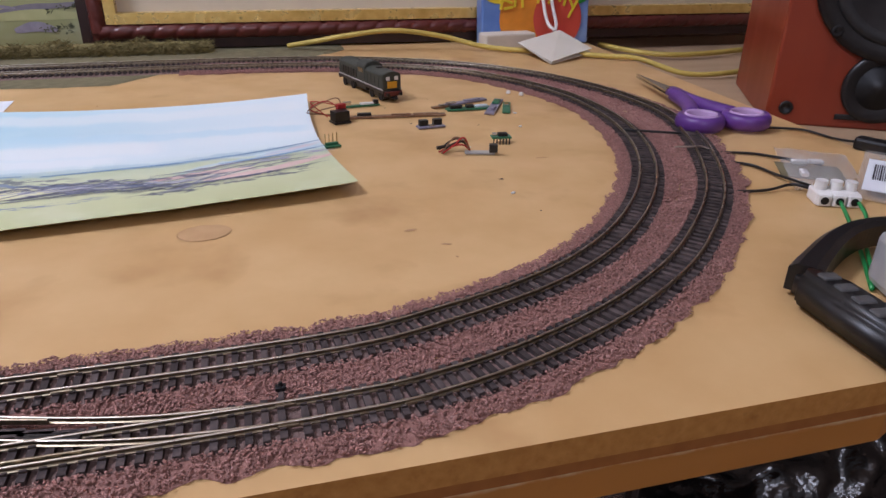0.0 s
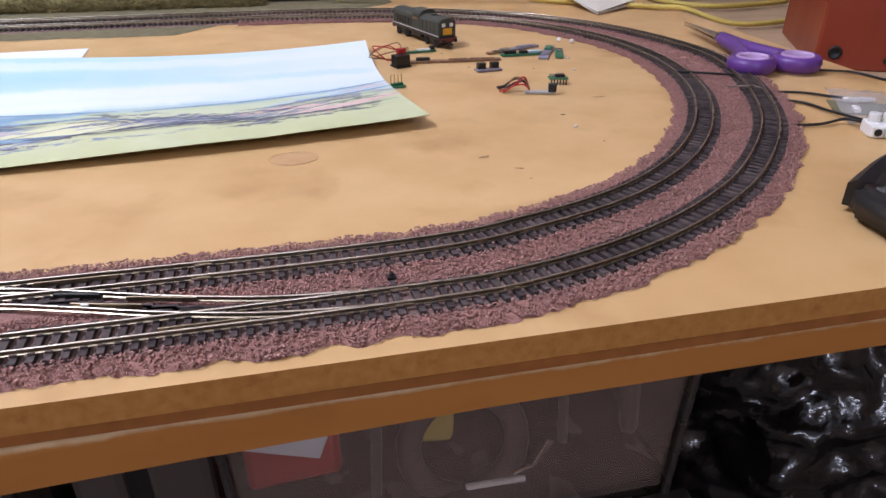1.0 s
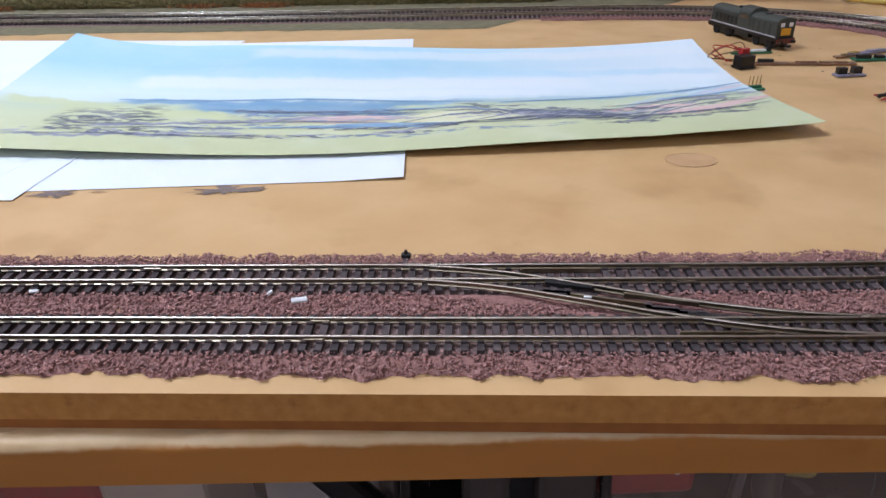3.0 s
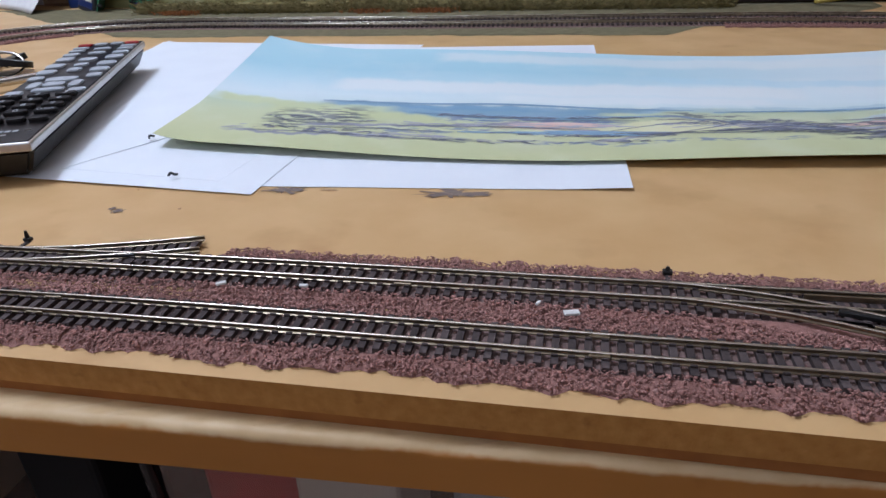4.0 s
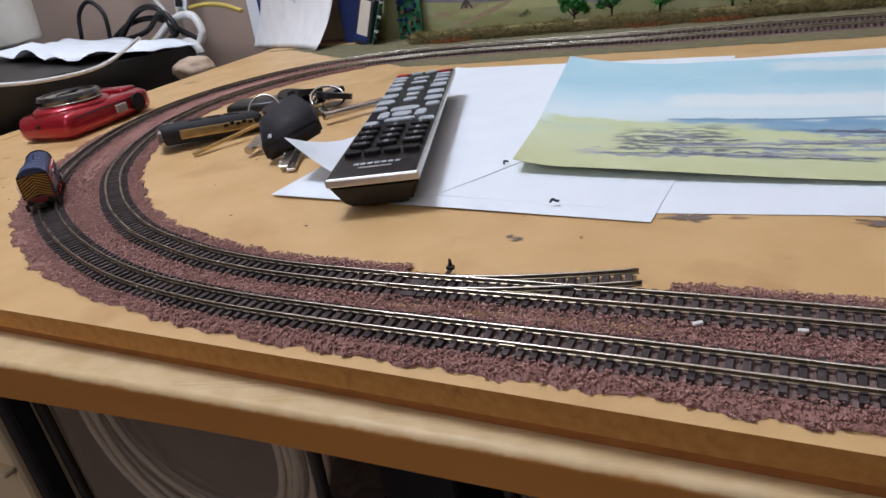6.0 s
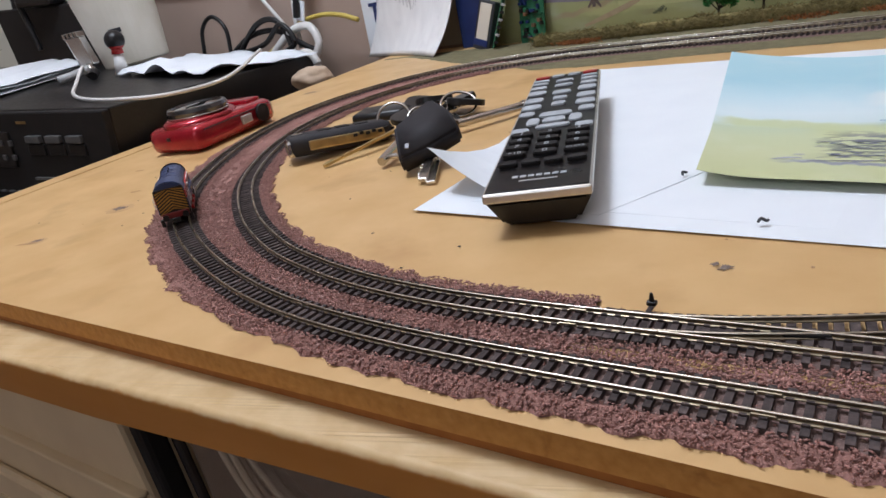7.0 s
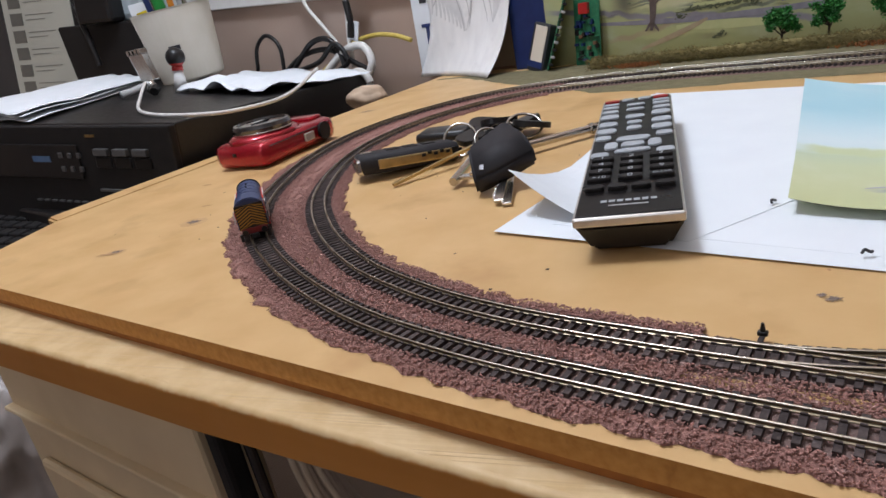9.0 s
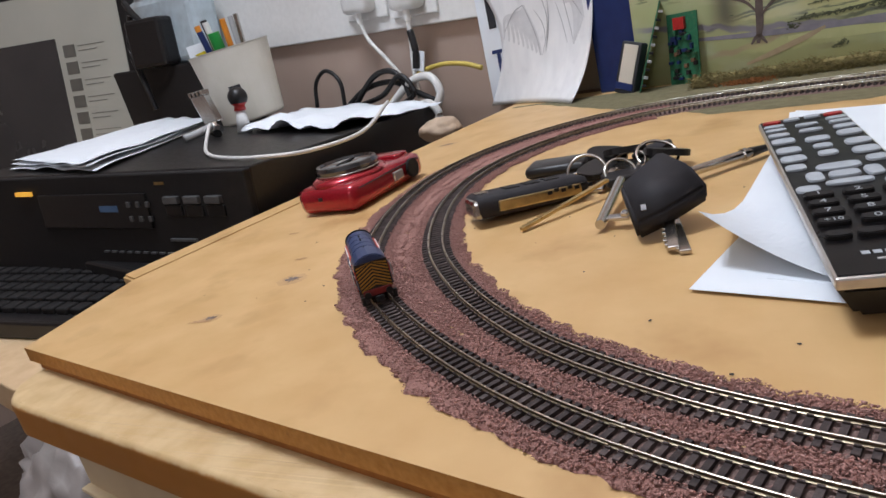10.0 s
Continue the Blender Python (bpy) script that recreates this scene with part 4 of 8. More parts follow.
M["backdrop"] = painting("painted_backdrop",
    [(0.0, (0.24, 0.24, 0.10)), (0.10, (0.33, 0.34, 0.15)), (0.24, (0.40, 0.41, 0.20)), (0.36, (0.42, 0.45, 0.22)), (0.46, (0.46, 0.48, 0.27)), (0.55, (0.42, 0.46, 0.33)), (0.68, (0.42, 0.48, 0.50)), (0.80, (0.62, 0.68, 0.70)), (1.0, (0.60, 0.70, 0.76))],
    [(0.0, 0.50, 0.50, 0.47, 0.030, (0.16, 0.20, 0.13), 0.8, 4.0), (0.0, 1.0, 0.40, 0.36, 0.020, (0.12, 0.15, 0.08), 0.8, 5.0), (0.0, 1.0, 0.60, 0.60, 0.030, (0.20, 0.26, 0.22), 0.8, 5.0), (0.12, 0.34, 0.245, 0.235, 0.030, (0.52, 0.50, 0.24), 0.8, 0), (0.10, 0.42, 0.330, 0.290, 0.016, (0.50, 0.50, 0.28), 0.7, 0),
     (0.0, 0.16, 0.270, 0.208, 0.020, (0.22, 0.20, 0.23), 0.95, 0), (0.13, 0.42, 0.216, 0.088, 0.020, (0.22, 0.20, 0.23), 0.95, 0), (0.10, 0.23, 0.090, 0.164, 0.018, (0.34, 0.25, 0.15), 0.75, 0), (0.15, 0.30, 0.120, 0.090, 0.030, (0.46, 0.45, 0.20), 0.6, 0),
     (0.140, 0.235, 0.262, 0.295, 0.008, (0.07, 0.08, 0.05), 0.9, 0), (0.140, 0.235, 0.248, 0.280, 0.006, (0.09, 0.10, 0.06), 0.85, 0), (0.262, 0.360, 0.172, 0.190, 0.013, (0.08, 0.09, 0.05), 0.9, 0), (0.340, 0.420, 0.168, 0.125, 0.010, (0.08, 0.09, 0.05), 0.9, 0), (0.225, 0.340, 0.225, 0.235, 0.010, (0.12, 0.14, 0.08), 0.8, 5.0),
     (0.215, 0.262, 0.212, 0.208, 0.026, (0.07, 0.08, 0.05), 0.95, 4.0), (0.155, 0.180, 0.230, 0.228, 0.014, (0.06, 0.07, 0.04), 0.95, 0), (0.240, 0.280, 0.060, 0.056, 0.016, (0.22, 0.19, 0.09), 0.8, 0), (0.355, 0.430, 0.205, 0.180, 0.026, (0.42, 0.30, 0.32), 0.85, 3.0),
     (0.112, 0.158, 0.300, 0.300, 0.120, (0.06, 0.045, 0.04), 0.95, 0), (0.05, 0.22, 0.420, 0.430, 0.080, (0.05, 0.055, 0.035), 0.9, 5.0), (0.09, 0.125, 0.225, 0.222, 0.030, (0.09, 0.08, 0.07), 0.85, 4.0), (0.55, 1.0, 0.26, 0.30, 0.020, (0.30, 0.31, 0.34), 0.8, 0), (0.70, 1.0, 0.34, 0.33, 0.030, (0.09, 0.11, 0.06), 0.85, 4.0)], 1.4, 0.0)


def over_corners(c, lift, bow=None):
    """A surface over four corners (lower left, lower right, upper right, upper left), lifted by lift(u, v), its rims shifted by bow(u, v)."""
    def place(u, w, up=0.0):
        a = [(1 - u) * (1 - w), u * (1 - w), u * w, (1 - u) * w]
        dx, dy = bow(u, w) if bow else (0.0, 0.0)
        return Vector((sum(k * q[0] for k, q in zip(a, c)) + dx, sum(k * q[1] for k, q in zip(a, c)) + dy, lift(u, w) + up))
    return place


def quad_sheet(name, place, material, label, group="", nx=28, ny=14):
    """A sheet of paper laid over a surface."""
    bm = sheet(1.0, 1.0, lambda u, v: 0.0, nx, ny)
    for v in bm.verts:
        v.co = place(v.co.x, v.co.y, v.co.z)
    return solo(name, bm, material, label, "paper", group)


quad_sheet("paper_sheet", over_corners([(0.026, 0.128), (0.236, 0.142), (0.220, 0.440), (0.010, 0.428)], lambda u, v: 0.0003 + 0.0012 * max(0, u - 0.85) / 0.15 * (1 - v)), M["paper"], "white sheet of paper lying flat under the painting", "loose sheets")
quad_sheet("paper_sheet", over_corners([(-0.139, 0.134), (0.072, 0.121), (0.088, 0.420), (-0.122, 0.434)], lambda u, v: 0.0006 + 0.001 * (1 - u) * (1 - v)), M["paper"], "white sheet of paper lying at the front of the pile", "loose sheets")
quad_sheet("paper_sheet", over_corners([(-0.112, 0.148), (0.050, 0.134), (0.080, 0.440), (-0.172, 0.456)], lambda u, v: 0.00075 + 0.0008 * (1 - u) * (1 - v)), M["paper"], "white sheet of paper on top of the pile", "loose sheets")
quad_sheet("paper_sheet", over_corners([(-0.140, 0.158), (-0.040, 0.137), (0.068, 0.330), (-0.168, 0.458)], lambda u, v: 0.0014 + 0.026 * max(0, 1 - u * 1.5 - v * 3.2) ** 1.7), M["paper"], "white sheet of paper with one corner curled up", "loose sheets")


def painting_lift(u, v):
    return (0.0024 + 0.0035 * (1 - v) ** 2 * (0.5 + 0.5 * math.sin(9 * u + 1)) + 0.013 * max(0, 1 - u * 5) ** 2 * max(0, v - 0.3) / 0.7 + 0.003 * max(0, 1 - u * 14) ** 2 * (1 - v)
            + 0.004 * max(0, u - 0.8) * 5 * (1 - v) + 0.003 * math.sin(5 * u) * v + 0.0075 * (max(0, u - 0.62) / 0.38) ** 2 * max(0, v - 0.45) / 0.55)


def painting_bow(u, v):
    # the near edge sags towards the front, the far end is cut in a curve
    return -0.007 * math.sin(math.pi * v) * max(0, u - 0.7) / 0.3, -0.0165 * max(0.0, math.sin(math.pi * u)) ** 0.75 * (1 - v) + 0.003 * math.sin(7 * u + 1) * v


PAINT = over_corners([(-0.008, 0.176), (0.441, 0.195), (0.432, 0.390), (-0.041, 0.403)], painting_lift, painting_bow)
sheet_ob = quad_sheet("landscape_painting", PAINT, M["watercolour"], "long watercolour landscape painted on curling paper", nx=80, ny=28)
PS = (0.45, 0.21)
M["ink_line"] = mat("ink_wash", (0.13, 0.14, 0.19), (0.24, 0.26, 0.32), 0.7, scale=200)
M["violet_wash"] = mat("violet_wash", (0.36, 0.37, 0.45), (0.46, 0.47, 0.52), 0.7, scale=200)
M["blue_wash"] = mat("blue_wash", (0.20, 0.34, 0.49), (0.30, 0.44, 0.57), 0.7, scale=120)
M["pink_wash"] = mat("pink_wash", (0.66, 0.46, 0.41), (0.70, 0.54, 0.48), 0.7, scale=120)
M["straw_wash"] = mat("straw_wash", (0.72, 0.71, 0.47), (0.68, 0.68, 0.42), 0.7, scale=120)
for nm, mt, wd, lines in (
        ("field", "straw_wash", 0.013, [[(0.53, 0.20), (0.60, 0.235), (0.67, 0.235)], [(0.55, 0.185), (0.62, 0.21), (0.69, 0.22)]]),
        ("field", "pink_wash", 0.007, [[(0.42, 0.225), (0.48, 0.232), (0.54, 0.225)], [(0.84, 0.17), (0.92, 0.205), (1.0, 0.27)], [(0.78, 0.215), (0.84, 0.235), (0.90, 0.232)]]),
        ("stream", "blue_wash", 0.003, [[(0.36, 0.165), (0.45, 0.172), (0.52, 0.165), (0.57, 0.150)], [(0.46, 0.185), (0.52, 0.178), (0.60, 0.172)], [(0.86, 0.30), (0.93, 0.325), (1.0, 0.37)]]),
        ("ridge_line", "blue_wash", 0.0032, [[(0.17, 0.375), (0.30, 0.372), (0.42, 0.388), (0.55, 0.360), (0.64, 0.345)], [(0.30, 0.300), (0.40, 0.292), (0.50, 0.290), (0.60, 0.297)], [(0.66, 0.33), (0.78, 0.345), (0.90, 0.375), (1.0, 0.44)]])):
    for ln in lines:
        part(nm, ribbon(bmesh.new(), PAINT, ln, wd, PS, 0.00030 if mt != "blue_wash" else 0.00034), M[mt], sheet_ob)
for ln in ([(0.535, 0.185), (0.57, 0.215), (0.62, 0.245), (0.70, 0.240), (0.76, 0.215)], [(0.54, 0.180), (0.60, 0.170), (0.66, 0.165), (0.74, 0.185)], [(0.60, 0.165), (0.645, 0.205), (0.68, 0.240), (0.74, 0.262)], [(0.68, 0.160), (0.71, 0.195), (0.75, 0.225), (0.82, 0.235)],
           [(0.28, 0.190), (0.36, 0.205), (0.44, 0.206), (0.52, 0.190)], [(0.10, 0.105), (0.20, 0.115), (0.30, 0.108), (0.38, 0.118)], [(0.18, 0.150), (0.26, 0.165), (0.34, 0.162)], [(0.84, 0.165), (0.88, 0.215), (0.93, 0.250), (0.98, 0.255)], [(0.80, 0.20), (0.86, 0.245), (0.90, 0.270), (0.97, 0.275)],
           [(0.78, 0.255), (0.84, 0.270), (0.89, 0.300), (0.96, 0.310)], [(0.76, 0.150), (0.84, 0.160), (0.92, 0.182), (0.99, 0.215)], [(0.42, 0.255), (0.50, 0.262), (0.57, 0.262)]):
    part("ink_outline", ribbon(bmesh.new(), PAINT, ln, 0.0011, PS, 0.00038), M["ink_line"], sheet_ob)
bm = bmesh.new()
for k, (path, cnt, spr) in enumerate((([(0.62, 0.245), (0.70, 0.235), (0.78, 0.195)], 90, 0.0035), ([(0.66, 0.185), (0.74, 0.180), (0.82, 0.165)], 80, 0.0030), ([(0.34, 0.285), (0.45, 0.280), (0.57, 0.285)], 90, 0.0018), ([(0.80, 0.155), (0.88, 0.165), (0.96, 0.190)], 60, 0.0016),
                                      ([(0.13, 0.20), (0.18, 0.215), (0.23, 0.205)], 46, 0.0085), ([(0.12, 0.15), (0.18, 0.13), (0.26, 0.135)], 40, 0.0035), ([(0.40, 0.160), (0.50, 0.150), (0.60, 0.158)], 50, 0.0020), ([(0.72, 0.255), (0.80, 0.225), (0.86, 0.22)], 40, 0.0025), ([(0.28, 0.115), (0.40, 0.105), (0.56, 0.112)], 40, 0.0018))):
    dashes(bm, PAINT, path, cnt, spr, 0.0058, 0.0008, PS, 60 + k, 0.35, 0.00042)
tagged(part("scrub", bm, M["ink_line"], sheet_ob), "dark inked scrub and hedges", kind="stuff")
bm = bmesh.new()
for k, (path, cnt) in enumerate((([(0.60, 0.225), (0.72, 0.215), (0.84, 0.185)], 50), ([(0.30, 0.205), (0.42, 0.215), (0.54, 0.205)], 40), ([(0.84, 0.26), (0.92, 0.29), (1.0, 0.33)], 26), ([(0.10, 0.12), (0.22, 0.125), (0.34, 0.13)], 30))):
    dashes(bm, PAINT, path, cnt, 0.0035, 0.010, 0.0013, PS, 90 + k, 0.2, 0.00036)
tagged(part("violet_brushwork", bm, M["violet_wash"], sheet_ob), "violet brush marks between the fields", kind="stuff")

# stains and crumbs on the board
for k, (x, y, a, b, rz, mt) in enumerate([(0.085, 0.128, 0.013, 0.0055, 5, "stain"), (0.160, 0.131, 0.020, 0.006, 3, "stain"), (0.105, 0.130, 0.005, 0.0015, 0, "smudge"), (0.021, 0.099, 0.0035, 0.0035, 0, "stain"), (0.017, 0.101, 0.002, 0.002, 0, "stain"),
                                          (-0.387, 0.119, 0.0080, 0.0055, 20, "stain"), (-0.396, 0.063, 0.0055, 0.0032, 30, "stain"), (-0.400, 0.058, 0.010, 0.0025, 25, "smudge"), (-0.529, 0.470, 0.009, 0.005, 30, "stain"), (-0.479, 0.197, 0.006, 0.003, 15, "smudge"), (-0.415, 0.150, 0.007, 0.0025, 30, "smudge"),
                                          (0.457, 0.145, 0.004, 0.0015, 10, "smudge"), (0.469, 0.127, 0.003, 0.0012, -20, "smudge"), (0.556, 0.230, 0.005, 0.0010, 0, "smudge"), (-0.105, 0.076, 0.0012, 0.001, 0, "ink"), (-0.09, 0.100, 0.001, 0.001, 0, "ink"), (0.52, 0.20, 0.002, 0.001, 0, "ink")]):
    if mt == "stain" and x < -0.3:
        solo("board_patch", blob((a * 1.45, b * 1.8), rz, 36, 0.0002, 0.18, k + 50), M["filler"], "pale worn patch round a knot in the board", "mark", kind="stuff", m=pose(x, y, 0.0001))
    solo("board_stain", blob((a, b), rz, seed=k + 3, rough=0.75 if mt == "stain" else 0.6, n=46, z=0.0003), M[mt], "dark dried stain on the board" if mt != "smudge" else "faint brown smudge on the board", "stain", kind="stuff", m=pose(x, y, 0.0003))
knot = solo("board_patch", blob((0.0122, 0.0090), 8, 40, 0.0002, 0.10, 5), M["filler"], "faint oval filler patch in the board", "mark", kind="stuff", m=pose(0.367, 0.163, 0.0002))
bm = ring(0.0116, 0.00010, 40, 4)
bmesh.ops.scale(bm, vec=(1, 0.74, 1), verts=bm.verts)
part("patch_rim", bm, M["smudge"], knot)
for x, y, rz in ((0.0270, 0.1340, 30), (-0.0160, 0.1860, 80)):
    solo("black_scrap", tube([(-0.002, 0, 0.0030), (-0.0006, 0.0008, 0.0040), (0.0008, -0.0005, 0.0034), (0.002, 0.0006, 0.0030)], 0.0006, 6, 4), M["ink"], "curled scrap of black plastic on the paper", "scrap", "black scraps", m=pose(x, y, 0, 0, 0, rz))
rnd = random.Random(4)
for i in range(46):
    x, y = rnd.uniform(-0.45, 0.6), rnd.uniform(0.07, 0.45)
    solo("crumb", blob((rnd.uniform(0.0005, 0.0012), rnd.uniform(0.0004, 0.0009)), rnd.uniform(0, 180), 7, 0.0005, 0.3, i), M["ink" if i % 3 else "smudge"], "tiny crumb of dirt", "crumb", "crumbs", m=pose(x, y, 0.0003))
for x, y, rz, s in ((0.213, 0.037, 20, 1.0), (0.203, 0.041, 70, 0.5), (0.128, 0.042, 10, 0.6), (0.10, 0.040, 40, 0.7), (0.30, 0.0385, 0, 0.5)):
    solo("white_chip", boxed((0, 0, 0.0009), (0.0048 * s, 0.0021 * s, 0.0009), bevel=0.0003), M["white_plastic"], "small white plastic chip lying in the ballast", "scrap", "white chips", m=pose(x, y, 0.0042, 6, 4, rz))


# ---- locomotives ----
def wheel(parent, x, y, r, width=0.0022):
    bm = bmesh.new()
    cyl(bm, (x, y - width / 2, r + RAIL_TOP), (x, y + width / 2, r + RAIL_TOP), r, seg=20)
    cyl(bm, (x, y - width * 0.8 * math.copysign(1, y), r + RAIL_TOP), (x, y - width * 0.5 * math.copysign(1, y), r + RAIL_TOP), r + 0.0006, seg=20)
    return part("wheel", bm, M["black"], parent)


def arched(w, z0, z_side, z_top, x0, x1, steps=10):
    """A body with upright sides and an arched roof, along x."""
    bm = bmesh.new()
    prof = [(-w / 2, z0), (-w / 2, z_side)]
    for i in range(1, steps):
        a = math.pi * (1 - i / steps)
        prof.append((w / 2 * math.cos(a), z_side + (z_top - z_side) * math.sin(a)))
    prof += [(w / 2, z_side), (w / 2, z0)]
    rows = [[bm.verts.new((x, y, z)) for y, z in prof] for x in (x0, x1)]
    n = len(prof)
    for k in range(n):
        bm.faces.new((rows[0][k], rows[1][k], rows[1][(k + 1) % n], rows[0][(k + 1) % n]))
    bm.faces.new(rows[0])
    bm.faces.new(rows[1][::-1])
    bmesh.ops.recalc_face_normals(bm, faces=bm.faces)
    bmesh.ops.bevel(bm, geom=[e for e in bm.edges if abs(e.verts[0].co.x - e.verts[1].co.x) < 1e-6], offset=0.0005, segments=2, affect="EDGES")
    return bm


def stripe_panel(x, w, z0, z1, parent, face):
    """Yellow and black chevrons on an end of the locomotive, the yellow darkened for shade."""
    part("warning_panel", boxed((x, 0, (z0 + z1) / 2), (0.0004, w, z1 - z0)), M["black"], parent)
    n = 9
    for i in range(n):
        for s in (-1, 1):
            z = z0 + (z1 - z0) * (i - 0.6) / (n - 0.6)
            bm = bmesh.new()
            a = [(0.0, z + 0.0036), (0.0, z + 0.0045), (s * w * 0.48, z + 0.0001), (s * w * 0.48, z - 0.0008)]
            a = [(y, min(max(q, z0), z1)) for y, q in a]
            fr = [bm.verts.new((x + face * 0.00045, y, q)) for y, q in a]
            try:
                bm.faces.new(fr if s * face < 0 else fr[::-1])
            except ValueError:
                pass
            part("chevron", bm, M["shaded_yellow"], parent)


def shunter(m):
    """Small diesel shunter: long bonnet with a yellow nose, cab behind, outside frames with red rods."""
    lo = thing("shunting_locomotive", m, "blue and red model shunter with yellow front, on the track", "model locomotive")
    z0 = RAIL_TOP
    part("underframe", boxed((0, 0, z0 + 0.0056), (0.0560, 0.0150, 0.0030), bevel=0.0004), M["black"], lo)
    for s in (-1, 1):
        fr = part("side_frame", boxed((-0.001, s * 0.0072, z0 + 0.0034), (0.0400, 0.0010, 0.0042), bevel=0.0004), M["black"], lo)
        part("coupling_rod", boxed((0, s * 0.0086, z0 + 0.0022), (0.0260, 0.0009, 0.0014), bevel=0.0003), M["red_enamel"], lo, "red coupling rod")
        for x in (-0.012, 0.0, 0.012):
            wheel(lo, x, s * 0.0046, 0.0039)
            bm = bmesh.new()
            cyl(bm, (x, s * 0.0078, z0 + 0.0030), (x, s * 0.0094, z0 + 0.0030), 0.0014, seg=12)
            part("crank", bm, M["red_enamel"], lo)
        part("footplate", boxed((0, s * 0.0084, z0 + 0.0072), (0.0570, 0.0018, 0.0007)), M["black"], lo)
        # body side, three colours
        part("lower_bonnet_panel", boxed((0.0065, s * 0.0078, z0 + 0.0103), (0.0395, 0.0016, 0.0056), bevel=0.0003), M["navy"], lo)
        for x in (0.0170, 0.0070, -0.004):
            part("battery_box", boxed((x, s * 0.0089, z0 + 0.0100), (0.0084, 0.0014, 0.0042), bevel=0.0004), M["navy"], lo)
        part("red_band", boxed((0.0055, s * 0.0079, z0 + 0.0154), (0.0414, 0.0016, 0.0042), bevel=0.0003), M["red_enamel"], lo, "red band")
        part("white_line", boxed((0.0110, s * 0.0088, z0 + 0.0177), (0.0200, 0.0006, 0.0005)), M["white_enamel"], lo)
        for x in (0.0215, 0.0195, 0.0105, 0.0088):
            part("louvre_mark", boxed((x, s * 0.00885, z0 + 0.0148), (0.0003, 0.0003, 0.0014)), M["white_enamel"], lo)
        for dz in (-0.0004, 0.0004):
            part("emblem", boxed((0.0005, s * 0.00885, z0 + 0.0150 + dz), (0.0040, 0.0003, 0.0003)), M["white_enamel"], lo, "white emblem on the red band")
        part("grab_rail", boxed((-0.0062, s * 0.0092, z0 + 0.0161), (0.0066, 0.0005, 0.0005)), M["white_enamel"], lo)
        part("vent", boxed((-0.0062, s * 0.0087, z0 + 0.0156), (0.0064, 0.0004, 0.0018)), M["black"], lo)
        # cab side
        part("cab_side", boxed((-0.0222, s * 0.0083, z0 + 0.0103), (0.0150, 0.0012, 0.0060), bevel=0.0003), M["navy"], lo)
        part("cab_band", boxed((-0.0222, s * 0.0084, z0 + 0.0157), (0.0150, 0.0012, 0.0048), bevel=0.0003), M["red_enamel"], lo)
        for x in (-0.0175, -0.0235):
            part("cab_window", boxed((x, s * 0.0090, z0 + 0.0163), (0.0028, 0.0005, 0.0030), bevel=0.0002), M["glass"], lo)
        part("number_bar", boxed((-0.0175, s * 0.0091, z0 + 0.0122), (0.0042, 0.0003, 0.0008)), M["white_enamel"], lo)
        part("name_bar", boxed((0.0052, s * 0.0098, z0 + 0.0105), (0.0050, 0.0003, 0.0009)), M["brass"], lo)
        for x in (-0.0200, -0.0262):
            bm = tube([(x, s * 0.0101, z0 + 0.0100), (x, s * 0.0103, z0 + 0.0130), (x, s * 0.0101, z0 + 0.0165)], 0.00028, 6, 3)
            part("handrail", bm, M["white_enamel"], lo)
        for x in (0.0270, 0.0232):
            bm = tube([(x, s * 0.0092, z0 + 0.0008), (x, s * 0.0094, z0 + 0.0050), (x, s * 0.0088, z0 + 0.0075)], 0.00030, 6, 3)
            part("step_rail", bm, M["white_enamel"], lo)
            part("step", boxed((x, s * 0.0086, z0 + 0.0016), (0.0035, 0.0018, 0.0004)), M["black"], lo)
    part("bonnet", arched(0.0150, z0 + 0.0070, z0 + 0.0180, z0 + 0.0238, -0.0150, 0.0268), M["navy"], lo, "dark blue bonnet with a rounded top", smooth=False)
    part("cab", arched(0.0168, z0 + 0.0070, z0 + 0.0186, z0 + 0.0248, -0.0298, -0.0148), M["navy"], lo, "dark blue cab")
    part("cab_roof", arched(0.0176, z0 + 0.0183, z0 + 0.0188, z0 + 0.0253, -0.0302, -0.0144), M["navy"], lo)
    for x in (0.018, 0.009, 0.0005, -0.007):
        part("roof_seam", arched(0.01515, z0 + 0.0178, z0 + 0.0181, z0 + 0.02396, x, x + 0.0005), M["navy"], lo)
    for x in (0.012, 0.004, -0.012):
        bm = bmesh.new()
        cyl(bm, (x, 0, z0 + 0.0232), (x, 0, z0 + 0.0250), 0.0004, seg=8)
        part("lifting_eye", bm, M["black"], lo)
    part("filler_hatch", boxed((0.0205, 0.0038, z0 + 0.0226), (0.0040, 0.0022, 0.0008), bevel=0.0002), M["black"], lo)
    # nose
    part("nose_surround", arched(0.0158, z0 + 0.0070, z0 + 0.0182, z0 + 0.0244, 0.0262, 0.0282), M["black"], lo, "black radiator surround with pale blue and yellow marks")
    part("radiator", boxed((0.0288, 0, z0 + 0.0145), (0.0014, 0.0098, 0.0118), bevel=0.0006), M["yellow_enamel"], lo, "yellow radiator grille")
    part("radiator_split", boxed((0.0296, 0, z0 + 0.0145), (0.0004, 0.0003, 0.0110)), M["black"], lo)
